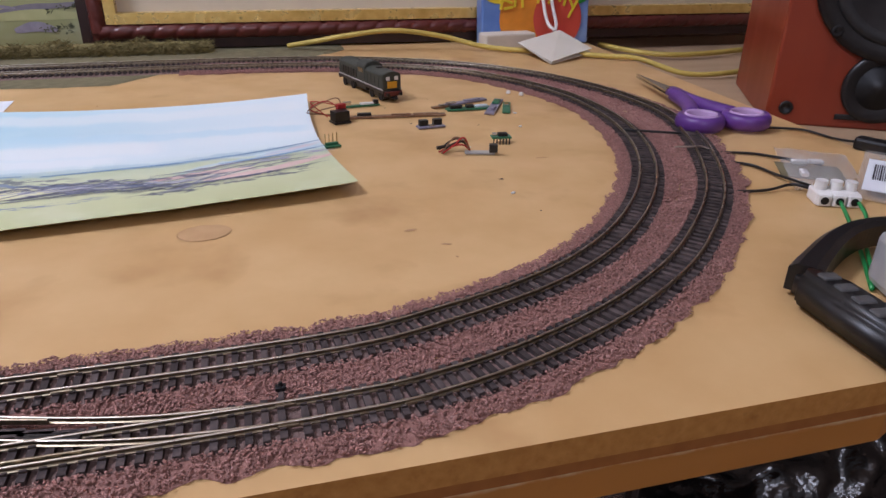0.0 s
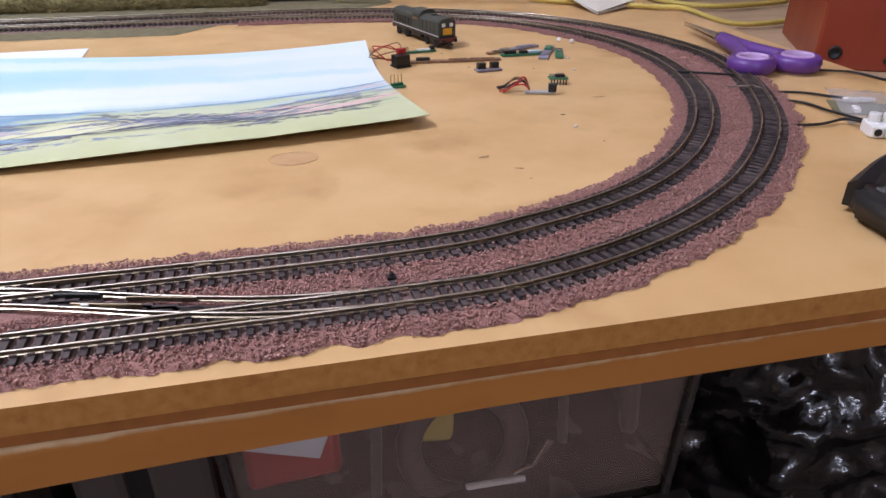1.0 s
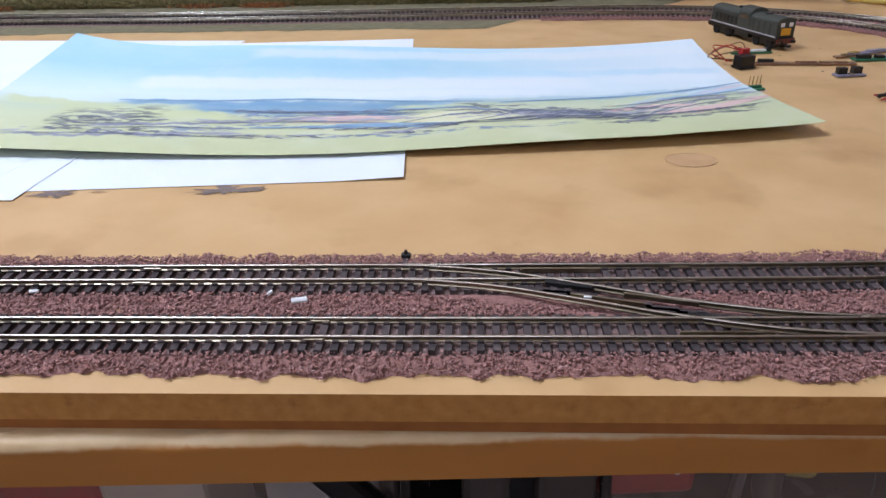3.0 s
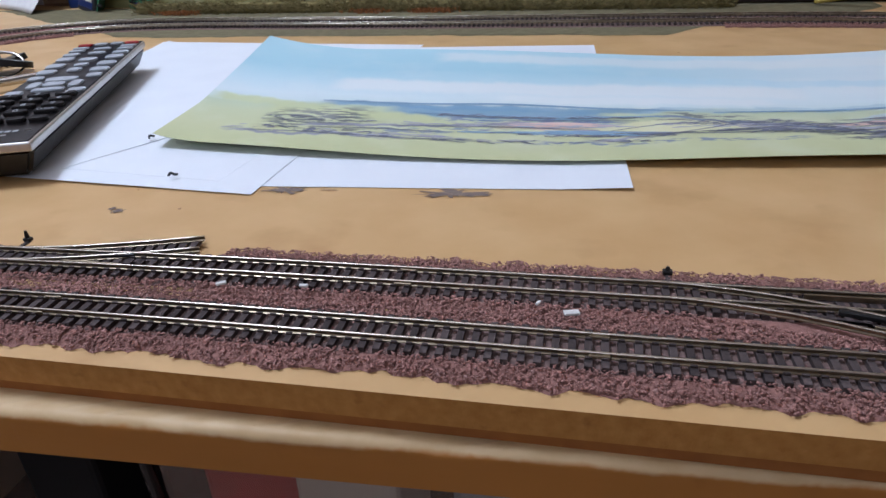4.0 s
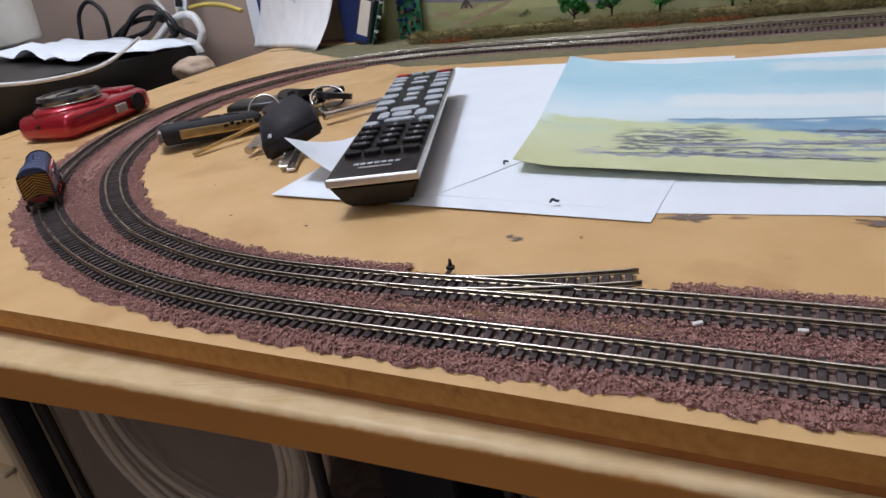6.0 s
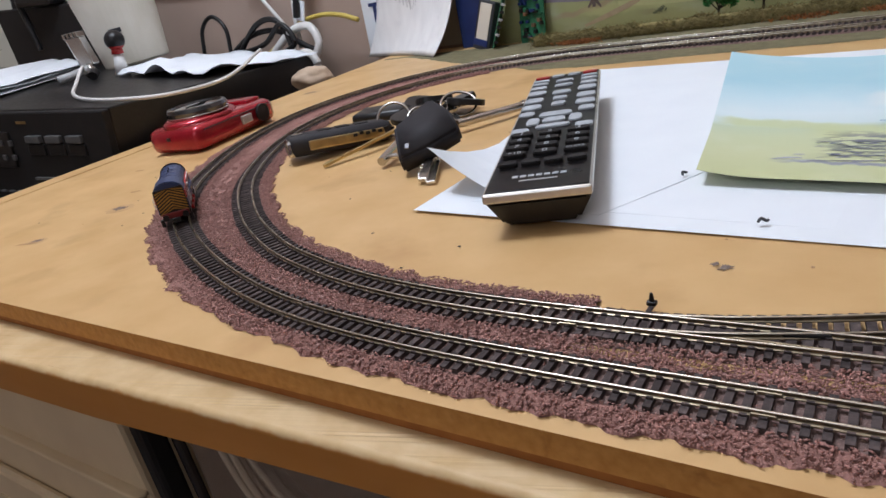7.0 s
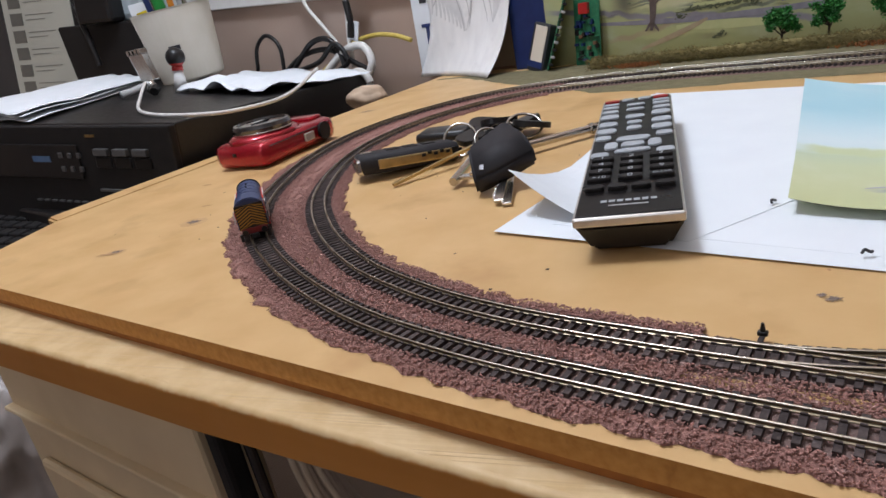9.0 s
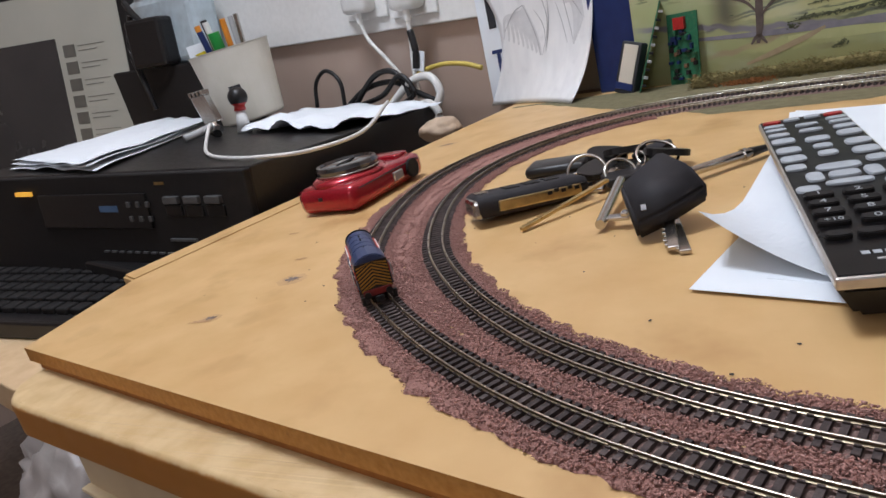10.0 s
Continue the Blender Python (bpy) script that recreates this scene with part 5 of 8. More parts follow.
    for s in (-1, 1):
        for i in range(6):
            part("nose_mark", boxed((0.0284, s * 0.0063, z0 + 0.0090 + i * 0.0020), (0.0006, 0.0016, 0.0009), m=pose(0, 0, 0)), M["yellow_enamel" if i < 4 else "pale_blue"], lo)
        for i in range(2):
            part("nose_mark", boxed((0.0284, s * (0.0024 + i * 0.0024), z0 + 0.0220 - i * 0.0012), (0.0006, 0.0014, 0.0009)), M["pale_blue"], lo)
            part("nose_mark", boxed((0.0287, s * (0.0020 + i * 0.0030), z0 + 0.0079), (0.0006, 0.0014, 0.0012)), M["yellow_enamel"], lo)
    stripe_panel(-0.0306, 0.0168, z0 + 0.0066, z0 + 0.0216, lo, -1)
    for x, f in ((0.0300, 1), (-0.0312, -1)):
        # the rear beam takes the red darkened for shade, the front one plain red
        part("buffer_beam", boxed((x, 0, z0 + 0.0056), (0.0012, 0.0150, 0.0034), bevel=0.0003), M["red_enamel" if f > 0 else "shaded_red"], lo, "red buffer beam" if f > 0 else "red buffer beam in a shaded tone")
        for s in (-1, 1):
            bm = bmesh.new()
            cyl(bm, (x, s * 0.0056, z0 + 0.0054), (x + f * 0.0026, s * 0.0056, z0 + 0.0054), 0.0010, seg=12)
            cyl(bm, (x + f * 0.0024, s * 0.0056, z0 + 0.0054), (x + f * 0.0030, s * 0.0056, z0 + 0.0054), 0.0018, seg=14)
            part("buffer", bm, M["black"], lo)
        c = part("coupling", boxed((x + f * 0.0022, 0, z0 + 0.0026), (0.0046, 0.0032, 0.0014), bevel=0.0003), M["black"], lo, "black plastic coupling")
        part("coupling_hook", boxed((x + f * 0.0046, 0, z0 + 0.0034), (0.0010, 0.0044, 0.0026), bevel=0.0003), M["black"], c)
        for s in (-1, 1):
            part("end_step", boxed((x, s * 0.0083, z0 + 0.0022), (0.0022, 0.0020, 0.0044), bevel=0.0003), M["black"], lo)
    return lo


fine = even(OUTER, 0.002)
k = min(range(len(fine)), key=lambda i: (fine[i][0] - Vector((-0.306, 0.1155))).length)
shunter(pose(fine[k][0].x, fine[k][0].y, 0.0, 0, 0, math.degrees(math.atan2(-fine[k][1].y, -fine[k][1].x))))


def dark_diesel(m):
    lo = thing("diesel_locomotive", m, "weathered dark green model diesel with a yellow end panel", "model locomotive")
    for x in (-0.026, 0.026):
        bogie = part("bogie", boxed((x, 0, 0.0046), (0.026, 0.0130, 0.0050), bevel=0.0006), M["black"], lo)
        for dx in (-0.008, 0.008):
            for s in (-1, 1):
                bm = bmesh.new()
                cyl(bm, (x + dx, s * 0.0050, 0.0036), (x + dx, s * 0.0070, 0.0036), 0.0036, seg=16)
                part("wheel", bm, M["black_matt"], bogie)
    part("footplate", boxed((0, 0, 0.0082), (0.086, 0.0172, 0.0022), bevel=0.0004), M["black"], lo)
    part("tank", boxed((0, 0, 0.0056), (0.018, 0.0150, 0.0040), bevel=0.0006), M["black"], lo)
    part("front_bonnet", arched(0.0166, 0.0090, 0.0205, 0.0242, 0.0085, 0.0415), M["loco_green"], lo)
    part("rear_bonnet", arched(0.0166, 0.0090, 0.0205, 0.0238, -0.0415, -0.0050), M["loco_green"], lo)
    part("cab", arched(0.0172, 0.0090, 0.0222, 0.0272, -0.0060, 0.0095), M["loco_green"], lo)
    for s in (-1, 1):
        for i in range(6):
            part("grille", boxed((-0.034 + i * 0.0052, s * 0.0085, 0.0150), (0.0036, 0.0005, 0.0062), bevel=0.0002), M["black"], lo)
        for i in range(4):
            part("door_line", boxed((0.014 + i * 0.0066, s * 0.0084, 0.0150), (0.0004, 0.0004, 0.0090)), M["black"], lo)
        part("side_stripe", boxed((0.0, s * 0.0087, 0.0102), (0.083, 0.0005, 0.0008)), M["grey_plastic"], lo, "grey lining along the body")
        part("cab_window", boxed((0.0018, s * 0.0087, 0.0200), (0.0095, 0.0005, 0.0036), bevel=0.0003), M["glass"], lo)
        part("end_window", boxed((0.0417, s * 0.0038, 0.0190), (0.0005, 0.0034, 0.0030), bevel=0.0002), M["white_enamel"], lo)
    part("yellow_panel", boxed((0.0418, 0, 0.0138), (0.0006, 0.0086, 0.0054), bevel=0.0002), M["yellow_enamel"], lo, "yellow warning panel")
    for x, f in ((0.0434, 1), (-0.0434, -1)):
        part("buffer_beam", boxed((x, 0, 0.0070), (0.0012, 0.0160, 0.0036), bevel=0.0003), M["mahogany"], lo, "dull red buffer beam")
        for s in (-1, 1):
            bm = bmesh.new()
            cyl(bm, (x, s * 0.0058, 0.0068), (x + f * 0.0030, s * 0.0058, 0.0068), 0.0013, seg=12)
            part("buffer", bm, M["black"], lo)
        part("coupling", boxed((x + f * 0.003, 0, 0.0040), (0.0050, 0.0034, 0.0016), bevel=0.0003), M["black"], lo)
    bm = bmesh.new()
    cyl(bm, (0.020, 0, 0.0235), (0.020, 0, 0.0250), 0.0030, seg=16)
    part("roof_fan", bm, M["black"], lo)
    part("exhaust", boxed((-0.012, 0, 0.0245), (0.006, 0.004, 0.0020), bevel=0.0004), M["black"], lo)
    return lo


dark_diesel(pose(0.484, 0.421, 0.0, 0, 0, -72.5) @ Matrix.Scale(0.94, 4))

# ---- remote control ----
rc = thing("remote_control", pose(-0.0580, 0.1170, 0.0028, 0.6, 0, 20.0), "slim black remote control with grey keys lying on paper", "remote control")
W, L = 0.0470, 0.2360
bm = boxed((0, 0, 0), (1, 1, 1))
for v in bm.verts:
    k = (0.70, 0.95) if v.co.z < 0 else (1.0, 0.995)
    v.co = Vector((v.co.x * W * k[0], L / 2 + v.co.y * L * k[1], 0.0070 + v.co.z * 0.0140))
bmesh.ops.bevel(bm, geom=list(bm.edges), offset=0.002, segments=2, affect="EDGES")
part("body", bm, M["black"], rc)
part("silver_trim", boxed((0, L / 2, 0.0156), (W, L, 0.0046), bevel=0.0010), M["silver"], rc, "brushed silver edge trim")
part("face_plate", boxed((0, L / 2, 0.0172), (W - 0.0022, L - 0.0026, 0.0024), bevel=0.0006), M["face_black"], rc)
FZ = 0.0184


def key(x, y, w, h, mt, name="button", z=0.0010):
    part(name, pill(x, y, w, h, FZ - 0.0006, FZ + z, power=3.2), M[mt], rc)


for x in (-0.0165, 0.0165):
    key(x, 0.2275, 0.0100, 0.0066, "wire_red", "power_button")
    for y, h in ((0.2165, 0.0064), (0.2070, 0.0064), (0.1945, 0.0080)):
        key(x, y, 0.0112, h, "key_grey")
    for y in (0.1800, 0.1600, 0.1430):
        key(x * 0.97, y, 0.0118, 0.0115, "key_grey")
    key(x * 1.04, 0.1270, 0.0092, 0.0096, "key_grey")
    key(x * 1.04, 0.0920, 0.0096, 0.0088, "key_grey")
for x in (-0.0056, 0.0056):
    key(x, 0.2285, 0.0088, 0.0066, "key_grey")
for y in (0.2105, 0.1965):
    key(0, y, 0.0120, 0.0066, "key_grey")
    part("key_row_shade", pill(0, y + 0.0066, 0.0114, 0.0036, FZ - 0.0006, FZ + 0.0002), M["black"], rc)
key(0, 0.1755, 0.0120, 0.0098, "key_grey")
key(0, 0.1600, 0.0090, 0.0084, "key_grey")
key(0, 0.1460, 0.0090, 0.0090, "key_grey")
for x, y, w, h in ((0, 0.1212, 0.0190, 0.0105), (-0.0118, 0.1085, 0.0074, 0.0140), (0.0118, 0.1085, 0.0074, 0.0140), (0, 0.0968, 0.0190, 0.0070)):
    key(x, y, w, h, "key_grey", "navigation_key")
key(0, 0.1075, 0.0128, 0.0096, "key_grey", "enter_button", 0.0014)
for j, row in enumerate((("1", "2", "3"), ("4", "5", "6"), ("7", "8", "9"), ("+10", "0", "CLEAR"))):
    for x, mark in zip((-0.0148, 0.0, 0.0148), row):
        y = 0.0815 - j * 0.0110
        key(x, y, 0.0116, 0.0066, "black_matt", "number_key", 0.0020)
        lettering(mark, 0.0058 if len(mark) < 2 else 0.0044 if len(mark) < 4 else 0.0030, pose(x, y, FZ + 0.00208), M["key_grey"], rc)
for x in (-0.0160, -0.0053, 0.0053, 0.0160):
    key(x, 0.0345, 0.0090, 0.0062, "black_matt", "number_key", 0.0020)
for i in range(7):
    part("brand_bar", boxed((-0.0108 + i * 0.0036, 0.0180, FZ + 0.0001), (0.0026, 0.0028, 0.0003)), M["key_grey"], rc)
part("model_bar", boxed((0, 0.0122, FZ + 0.0001), (0.0170, 0.0016, 0.0003)), M["grey_plastic"], rc)

# ---- keys ----
kb = thing("bunch_of_keys", pose(0, 0, 0), "bunch of keys with two black car fobs on a steel ring", "keys")
mfob = pose(-0.2850, 0.2450, 0.0095, -6, 4, 50)
flip = part("flip_fob", boxed((0, 0, 0), (0.0780, 0.0340, 0.0150), bevel=0.005, m=mfob), M["fob"], kb, "black folding car key fob", smooth=True)
part("fob_end", boxed((-0.0370, -0.002, -0.001), (0.0060, 0.0280, 0.0130), bevel=0.003, m=mfob), M["steel"], flip)
part("folded_blade", boxed((0.004, -0.0176, -0.0005), (0.0560, 0.0030, 0.0070), bevel=0.001, m=mfob), M["brass"], flip)
for i in range(7):
    part("blade_cut", boxed((0.010 + i * 0.0046, -0.0190, 0.0012 + 0.0010 * (i % 2)), (0.0030, 0.0016, 0.0022), m=mfob), M["black"], flip)
part("logo_disc", boxed((-0.030, 0.002, 0.0077), (0.0090, 0.0090, 0.0008), bevel=0.0004, m=mfob), M["steel"], flip)
for i in range(3):
    part("fob_button", boxed((-0.010 + i * 0.014, 0.001, 0.0076), (0.0100, 0.0140, 0.0012), bevel=0.0005, m=mfob), M["black_matt"], flip)
# wedge-shaped fob propped on the keys, its face tipped up
mf2 = Matrix(((0.917, -0.346, 0.198, -0.176), (0.399, 0.797, -0.456, 0.207), (0, 0.500, 0.868, 0.0250), (0, 0, 0, 1))) @ Matrix.Scale(0.86, 4)
bm = prism([(-0.024, 0.006), (-0.017, -0.028), (0.000, -0.021), (0.026, -0.006), (0.018, 0.014), (0.002, 0.030)], -0.0150, 0.0)
bmesh.ops.bevel(bm, geom=list(bm.edges), offset=0.0022, segments=4, affect="EDGES")
for v in bm.verts:
    # slightly dished face, thinner towards the far corner
    v.co.z = v.co.z * (0.90 - 9.0 * v.co.y) - 0.0010 * math.exp(-(v.co.x ** 2 + v.co.y ** 2) / 0.0002)
bmesh.ops.transform(bm, matrix=mf2, verts=bm.verts)
wal = part("leather_fob", bm, M["fob"], kb, "black wedge-shaped key fob", smooth=True)
part("eyelet", boxed((-0.0115, -0.0170, 0.0004), (0.0040, 0.0055, 0.0012), bevel=0.0005, m=mf2), M["dark_chrome"], wal)
for (x, y, z), R, rx, ry in (((-0.2560, 0.2780, 0.0125), 0.0128, 62, 0), ((-0.2420, 0.3100, 0.0090), 0.0130, 22, -12), ((-0.2360, 0.2860, 0.0095), 0.0105, 45, 20), ((-0.225, 0.322, 0.0105), 0.0140, 30, 10)):
    bm = ring(R, 0.0011, 36, 8)
    bmesh.ops.transform(bm, matrix=pose(x, y, z, rx, ry, 30), verts=bm.verts)
    part("split_ring", bm, M["steel"], kb, smooth=True)


def flat_key(a, b, mt, w=0.0080, bow=True):
    a, b = Vector(a), Vector(b)
    d = (b - a)
    m = Matrix.Translation(a) @ Matrix.Rotation(math.atan2(d.y, d.x), 4, "Z") @ Matrix.Rotation(-math.atan2(d.z, d.to_2d().length), 4, "Y")
    k = part("key", boxed((d.length / 2, 0, 0), (d.length, w * 0.55, 0.0022), bevel=0.0005, m=m), M[mt], kb)
    for i in range(5):
        part("key_tooth", boxed((0.004 + i * 0.0042, w * 0.30, 0), (0.0024, 0.0016 + 0.0012 * (i % 2), 0.0020), bevel=0.0002, m=m), M[mt], k)
    if bow:
        bm = bmesh.new()
        cyl(bm, m @ Vector((d.length + 0.006, 0, -0.0011)), m @ Vector((d.length + 0.006, 0, 0.0011)), w * 1.2, seg=20)
        part("key_bow", bm, M[mt], k)


flat_key((-0.2640, 0.2015, 0.0020), (-0.2360, 0.2660, 0.0110), "brass", 0.0065, False)
flat_key((-0.1600, 0.1740, 0.0030), (-0.1790, 0.2180, 0.0100), "steel", 0.0100, False)
flat_key((-0.1540, 0.1730, 0.0018), (-0.1740, 0.2120, 0.0050), "steel", 0.0100, False)
bm = bmesh.new()
cyl(bm, (-0.2110, 0.2010, 0.0050), (-0.2240, 0.2600, 0.0120), 0.0030, seg=14)
mk = part("mortice_key", bm, M["steel"], kb, "steel mortice key")
part("key_bit", boxed((-0.2040, 0.2100, 0.0060), (0.0130, 0.0070, 0.0024), rz=12, bevel=0.0006), M["steel"], mk)
part("key_bit", boxed((-0.1990, 0.2085, 0.0090), (0.0040, 0.0060, 0.0024), rz=12, bevel=0.0006), M["steel"], mk)
bm = bmesh.new()
cyl(bm, (-0.1980, 0.2760, 0.0070), (-0.1660, 0.3270, 0.0060), 0.0031, seg=14)
cyl(bm, (-0.1695, 0.3215, 0.0061), (-0.1680, 0.3238, 0.0060), 0.0042, seg=14)
bar = part("steel_key_shank", bm, M["steel"], kb)
bm = bmesh.new()
cyl(bm, (-0.1660, 0.3270, 0.0060), (-0.1590, 0.3385, 0.0055), 0.0034, 0.0022, seg=12)
part("dark_tip", bm, M["black"], bar)
flat_key((-0.2300, 0.3520, 0.0050), (-0.2350, 0.3160, 0.0080), "steel", 0.0120)
part("key_pouch", boxed((-0.3050, 0.3250, 0.0060), (0.0480, 0.0300, 0.0090), rz=16, bevel=0.004), M["black"], kb, "black leather key pouch", smooth=True)
for x, y, z, rx, ry, rz in ((-0.2680, 0.3340, 0.0100, 12, 10, 20), (-0.2500, 0.3260, 0.0140, -14, 8, 55), (-0.2360, 0.3400, 0.0090, 10, -12, -15), (-0.2180, 0.3220, 0.0120, -8, 14, 35), (-0.2620, 0.3040, 0.0080, 8, -6, 75)):
    bm = pill(0, 0, 0.0300, 0.0220, -0.0022, 0.0022, power=2.8)
    bmesh.ops.transform(bm, matrix=pose(x, y, z, rx, ry, rz), verts=bm.verts)
    part("key_head", bm, M["black"], kb, "black plastic key head")
for a, b in (((-0.2900, 0.3050, 0.0030), (-0.2560, 0.3180, 0.0080)), ((-0.2100, 0.2960, 0.0040), (-0.2350, 0.3180, 0.0090)), ((-0.2450, 0.2700, 0.0030), (-0.2480, 0.3020, 0.0080))):
    flat_key(a, b, "steel", 0.0085, False)
part("spare_key_head", boxed((-0.2320, 0.2850, 0.0070), (0.0300, 0.0220, 0.0060), rz=40, bevel=0.002), M["black"], kb)

# ---- compact camera, lying on its back ----
cmm = pose(-0.4880, 0.2930, 0.0, 0, 0, 98)
cc = thing("compact_camera", cmm, "glossy red compact camera lying on its back, lens up", "camera")
bm = boxed((0, 0, 0.0125), (0.1120, 0.0640, 0.0230), bevel=0.007)
for v in bm.verts:
    # the shell narrows towards its back and bows at the ends
    k = (v.co.z - 0.001) / 0.023
    v.co.x *= 0.965 + 0.035 * math.sin(math.pi * min(1, k * 0.8 + 0.2))
    v.co.y *= 0.95 + 0.05 * k
part("shell", bm, M["camera_red"], cc, smooth=True)
sh2 = part("shoulder", revolve([(0.0400, 0.0225), (0.0365, 0.0262), (0.0325, 0.0280), (0.0290, 0.0285)], 48), M["camera_red"], cc, smooth=True)
sh2.location = (-0.012, 0.003, 0)
sh2.scale = (1.0, 0.80, 1.0)
lens = part("lens_barrel", revolve([(0.0285, 0.0280), (0.0288, 0.0330), (0.0270, 0.0362), (0.0240, 0.0366), (0.0225, 0.0340)], 40), M["dark_chrome"], cc, "dark chrome lens ring", smooth=False)
lens.location = (-0.012, 0.003, 0)
bm = ring(0.0282, 0.0008, 44, 8)
bmesh.ops.translate(bm, vec=(0, 0, 0.0290), verts=bm.verts)
part("chrome_ring", bm, M["steel"], lens, smooth=True)
lg = part("lens_cover", revolve([(0.0228, 0.0310), (0.0226, 0.0352), (0.0120, 0.0358), (0.004, 0.0354)], 36), M["glass"], lens)
part("lens_slot", boxed((0, 0, 0.0360), (0.0260, 0.0016, 0.0008)), M["black"], lens)
part("top_groove", boxed((0.0, -0.0312, 0.0190), (0.0900, 0.0012, 0.0008), bevel=0.0003), M["black"], cc)
part("grip", boxed((0.0400, 0.004, 0.0245), (0.0200, 0.0480, 0.0050), bevel=0.002), M["camera_red"], cc, smooth=True)
bm = bmesh.new()
cyl(bm, (0.0330, -0.0318, 0.0130), (0.0330, -0.0345, 0.0130), 0.0085, seg=24)
part("mode_dial", bm, M["black"], cc)
part("speaker_hole", boxed((-0.0562, 0.004, 0.0150), (0.0010, 0.0040, 0.0030), bevel=0.0003), M["black"], cc)
part("strap_lug", boxed((0.0560, -0.012, 0.0120), (0.0030, 0.0080, 0.0090), bevel=0.001), M["steel"], cc)
part("shutter_button", boxed((0.0100, -0.0325, 0.0130), (0.0140, 0.0030, 0.0080), bevel=0.001), M["silver"], cc)

# ---- parts lying on the board ----
def comp_board(name, x, y, rz, w, h, mt, chips, label, group="electronic scraps", z=0.0012):
    b = thing(name, pose(x, y, 0.0, 0, 0, rz), label, "circuit board", group)
    part("board", boxed((0, 0, z), (w, h, 0.0012), bevel=0.0002), M[mt], b)
    for cx, cy, cw, ch, cz, cm in chips:
        part("chip", boxed((cx, cy, z + 0.0006 + cz / 2), (cw, ch, cz), bevel=0.0003), M[cm], b)
    return b


comp_board("decoder_board", 0.507, 0.307, 8, 0.0190, 0.0070, "pcb_violet", [(-0.005, 0.001, 0.0060, 0.0040, 0.004, "black"), (0.005, 0.001, 0.0060, 0.0040, 0.004, "black"), (0, -0.002, 0.004, 0.002, 0.001, "steel")], "small grey circuit board with two black chips")
b = comp_board("decoder_chip", 0.542, 0.264, -8, 0.0125, 0.0065, "pcb_green", [(0.001, 0, 0.006, 0.004, 0.0020, "black"), (-0.004, 0.001, 0.003, 0.003, 0.0016, "steel")], "tiny green decoder board standing on its pins", z=0.0042)
for i in range(6):
    part("pin", boxed((-0.005 + i * 0.002, -0.0028, 0.0018), (0.0007, 0.0007, 0.0036)), M["black"], b)
b = comp_board("socket_board", 0.437, 0.277, 15, 0.0100, 0.0060, "pcb_green", [(0, 0, 0.008, 0.002, 0.0016, "pcb_green")], "small green socket with upright pins beside the painting")
for i in range(4):
    part("pin", boxed((-0.0038 + i * 0.0025, 0.001, 0.0050), (0.0005, 0.0005, 0.0075)), M["brass"], b)
b = comp_board("copper_strip", 0.489, 0.338, -4, 0.0720, 0.0052, "pcb_copper", [(-0.022, 0.001, 0.010, 0.003, 0.0020, "black"), (0.004, 0.0, 0.014, 0.002, 0.0010, "pcb_copper"), (0.022, 0.0006, 0.018, 0.003, 0.0008, "pcb_copper")], "long thin copper track strip cut from a locomotive")
b = comp_board("motor_scrap", 0.449, 0.331, 20, 0.0120, 0.0100, "black", [(0, 0, 0.0110, 0.0080, 0.0070, "black"), (0.004, 0.006, 0.006, 0.004, 0.010, "wire_red")], "black motor block with tangled red leads")
for i in range(4):
    r = random.Random(i + 40)
    part("lead", tube([(0.004, 0.004, 0.008), (r.uniform(-0.006, 0.012), 0.010, r.uniform(0.009, 0.016)), (r.uniform(-0.018, 0.006), 0.016, r.uniform(0.003, 0.014)), (r.uniform(-0.022, 0.01), 0.012, 0.002)], 0.0004, 6, 6), M["wire_red" if i % 2 else "pcb_copper"], b)
comp_board("light_board", 0.469, 0.372, 6, 0.0300, 0.0040, "pcb_green", [(0.006, 0, 0.012, 0.003, 0.0014, "white_enamel"), (-0.010, 0, 0.006, 0.003, 0.0030, "steel"), (0.012, 0, 0.004, 0.003, 0.0030, "black")], "narrow lighting board with a pale strip")
comp_board("circuit_scrap", 0.548, 0.367, 22, 0.0420, 0.0060, "pcb_violet", [(0.008, 0, 0.014, 0.004, 0.0010, "pcb_violet"), (-0.012, 0, 0.008, 0.004, 0.0010, "steel")], "violet-grey circuit strip lying on the board")
comp_board("circuit_scrap", 0.546, 0.348, 2, 0.0340, 0.0070, "pcb_green", [(-0.010, 0, 0.009, 0.004, 0.0024, "black"), (0.010, 0.0, 0.010, 0.004, 0.0016, "pale_blue"), (0.001, 0, 0.006, 0.004, 0.0020, "black")], "green circuit strip with black chips")
comp_board("circuit_scrap", 0.567, 0.350, 62, 0.0460, 0.0070, "pcb_violet", [(0.010, 0, 0.012, 0.005, 0.0014, "pcb_green"), (-0.010, 0, 0.010, 0.004, 0.0014, "pcb_violet")], "violet-grey circuit strip pointing at the track")
comp_board("circuit_scrap", 0.575, 0.345, 70, 0.0300, 0.0060, "pcb_green", [(0.004, 0, 0.006, 0.004, 0.0016, "steel")], "short green circuit strip on the board")
comp_board("circuit_scrap", 0.528, 0.357, 15, 0.0160, 0.0040, "pcb_copper", [(0, 0, 0.005, 0.003, 0.001, "steel")], "small copper contact strip")
b = comp_board("wired_decoder", 0.522, 0.245, -14, 0.0180, 0.0050, "grey_plastic", [(0.008, -0.001, 0.005, 0.004, 0.0050, "black")], "grey decoder with loose red, black and green leads")
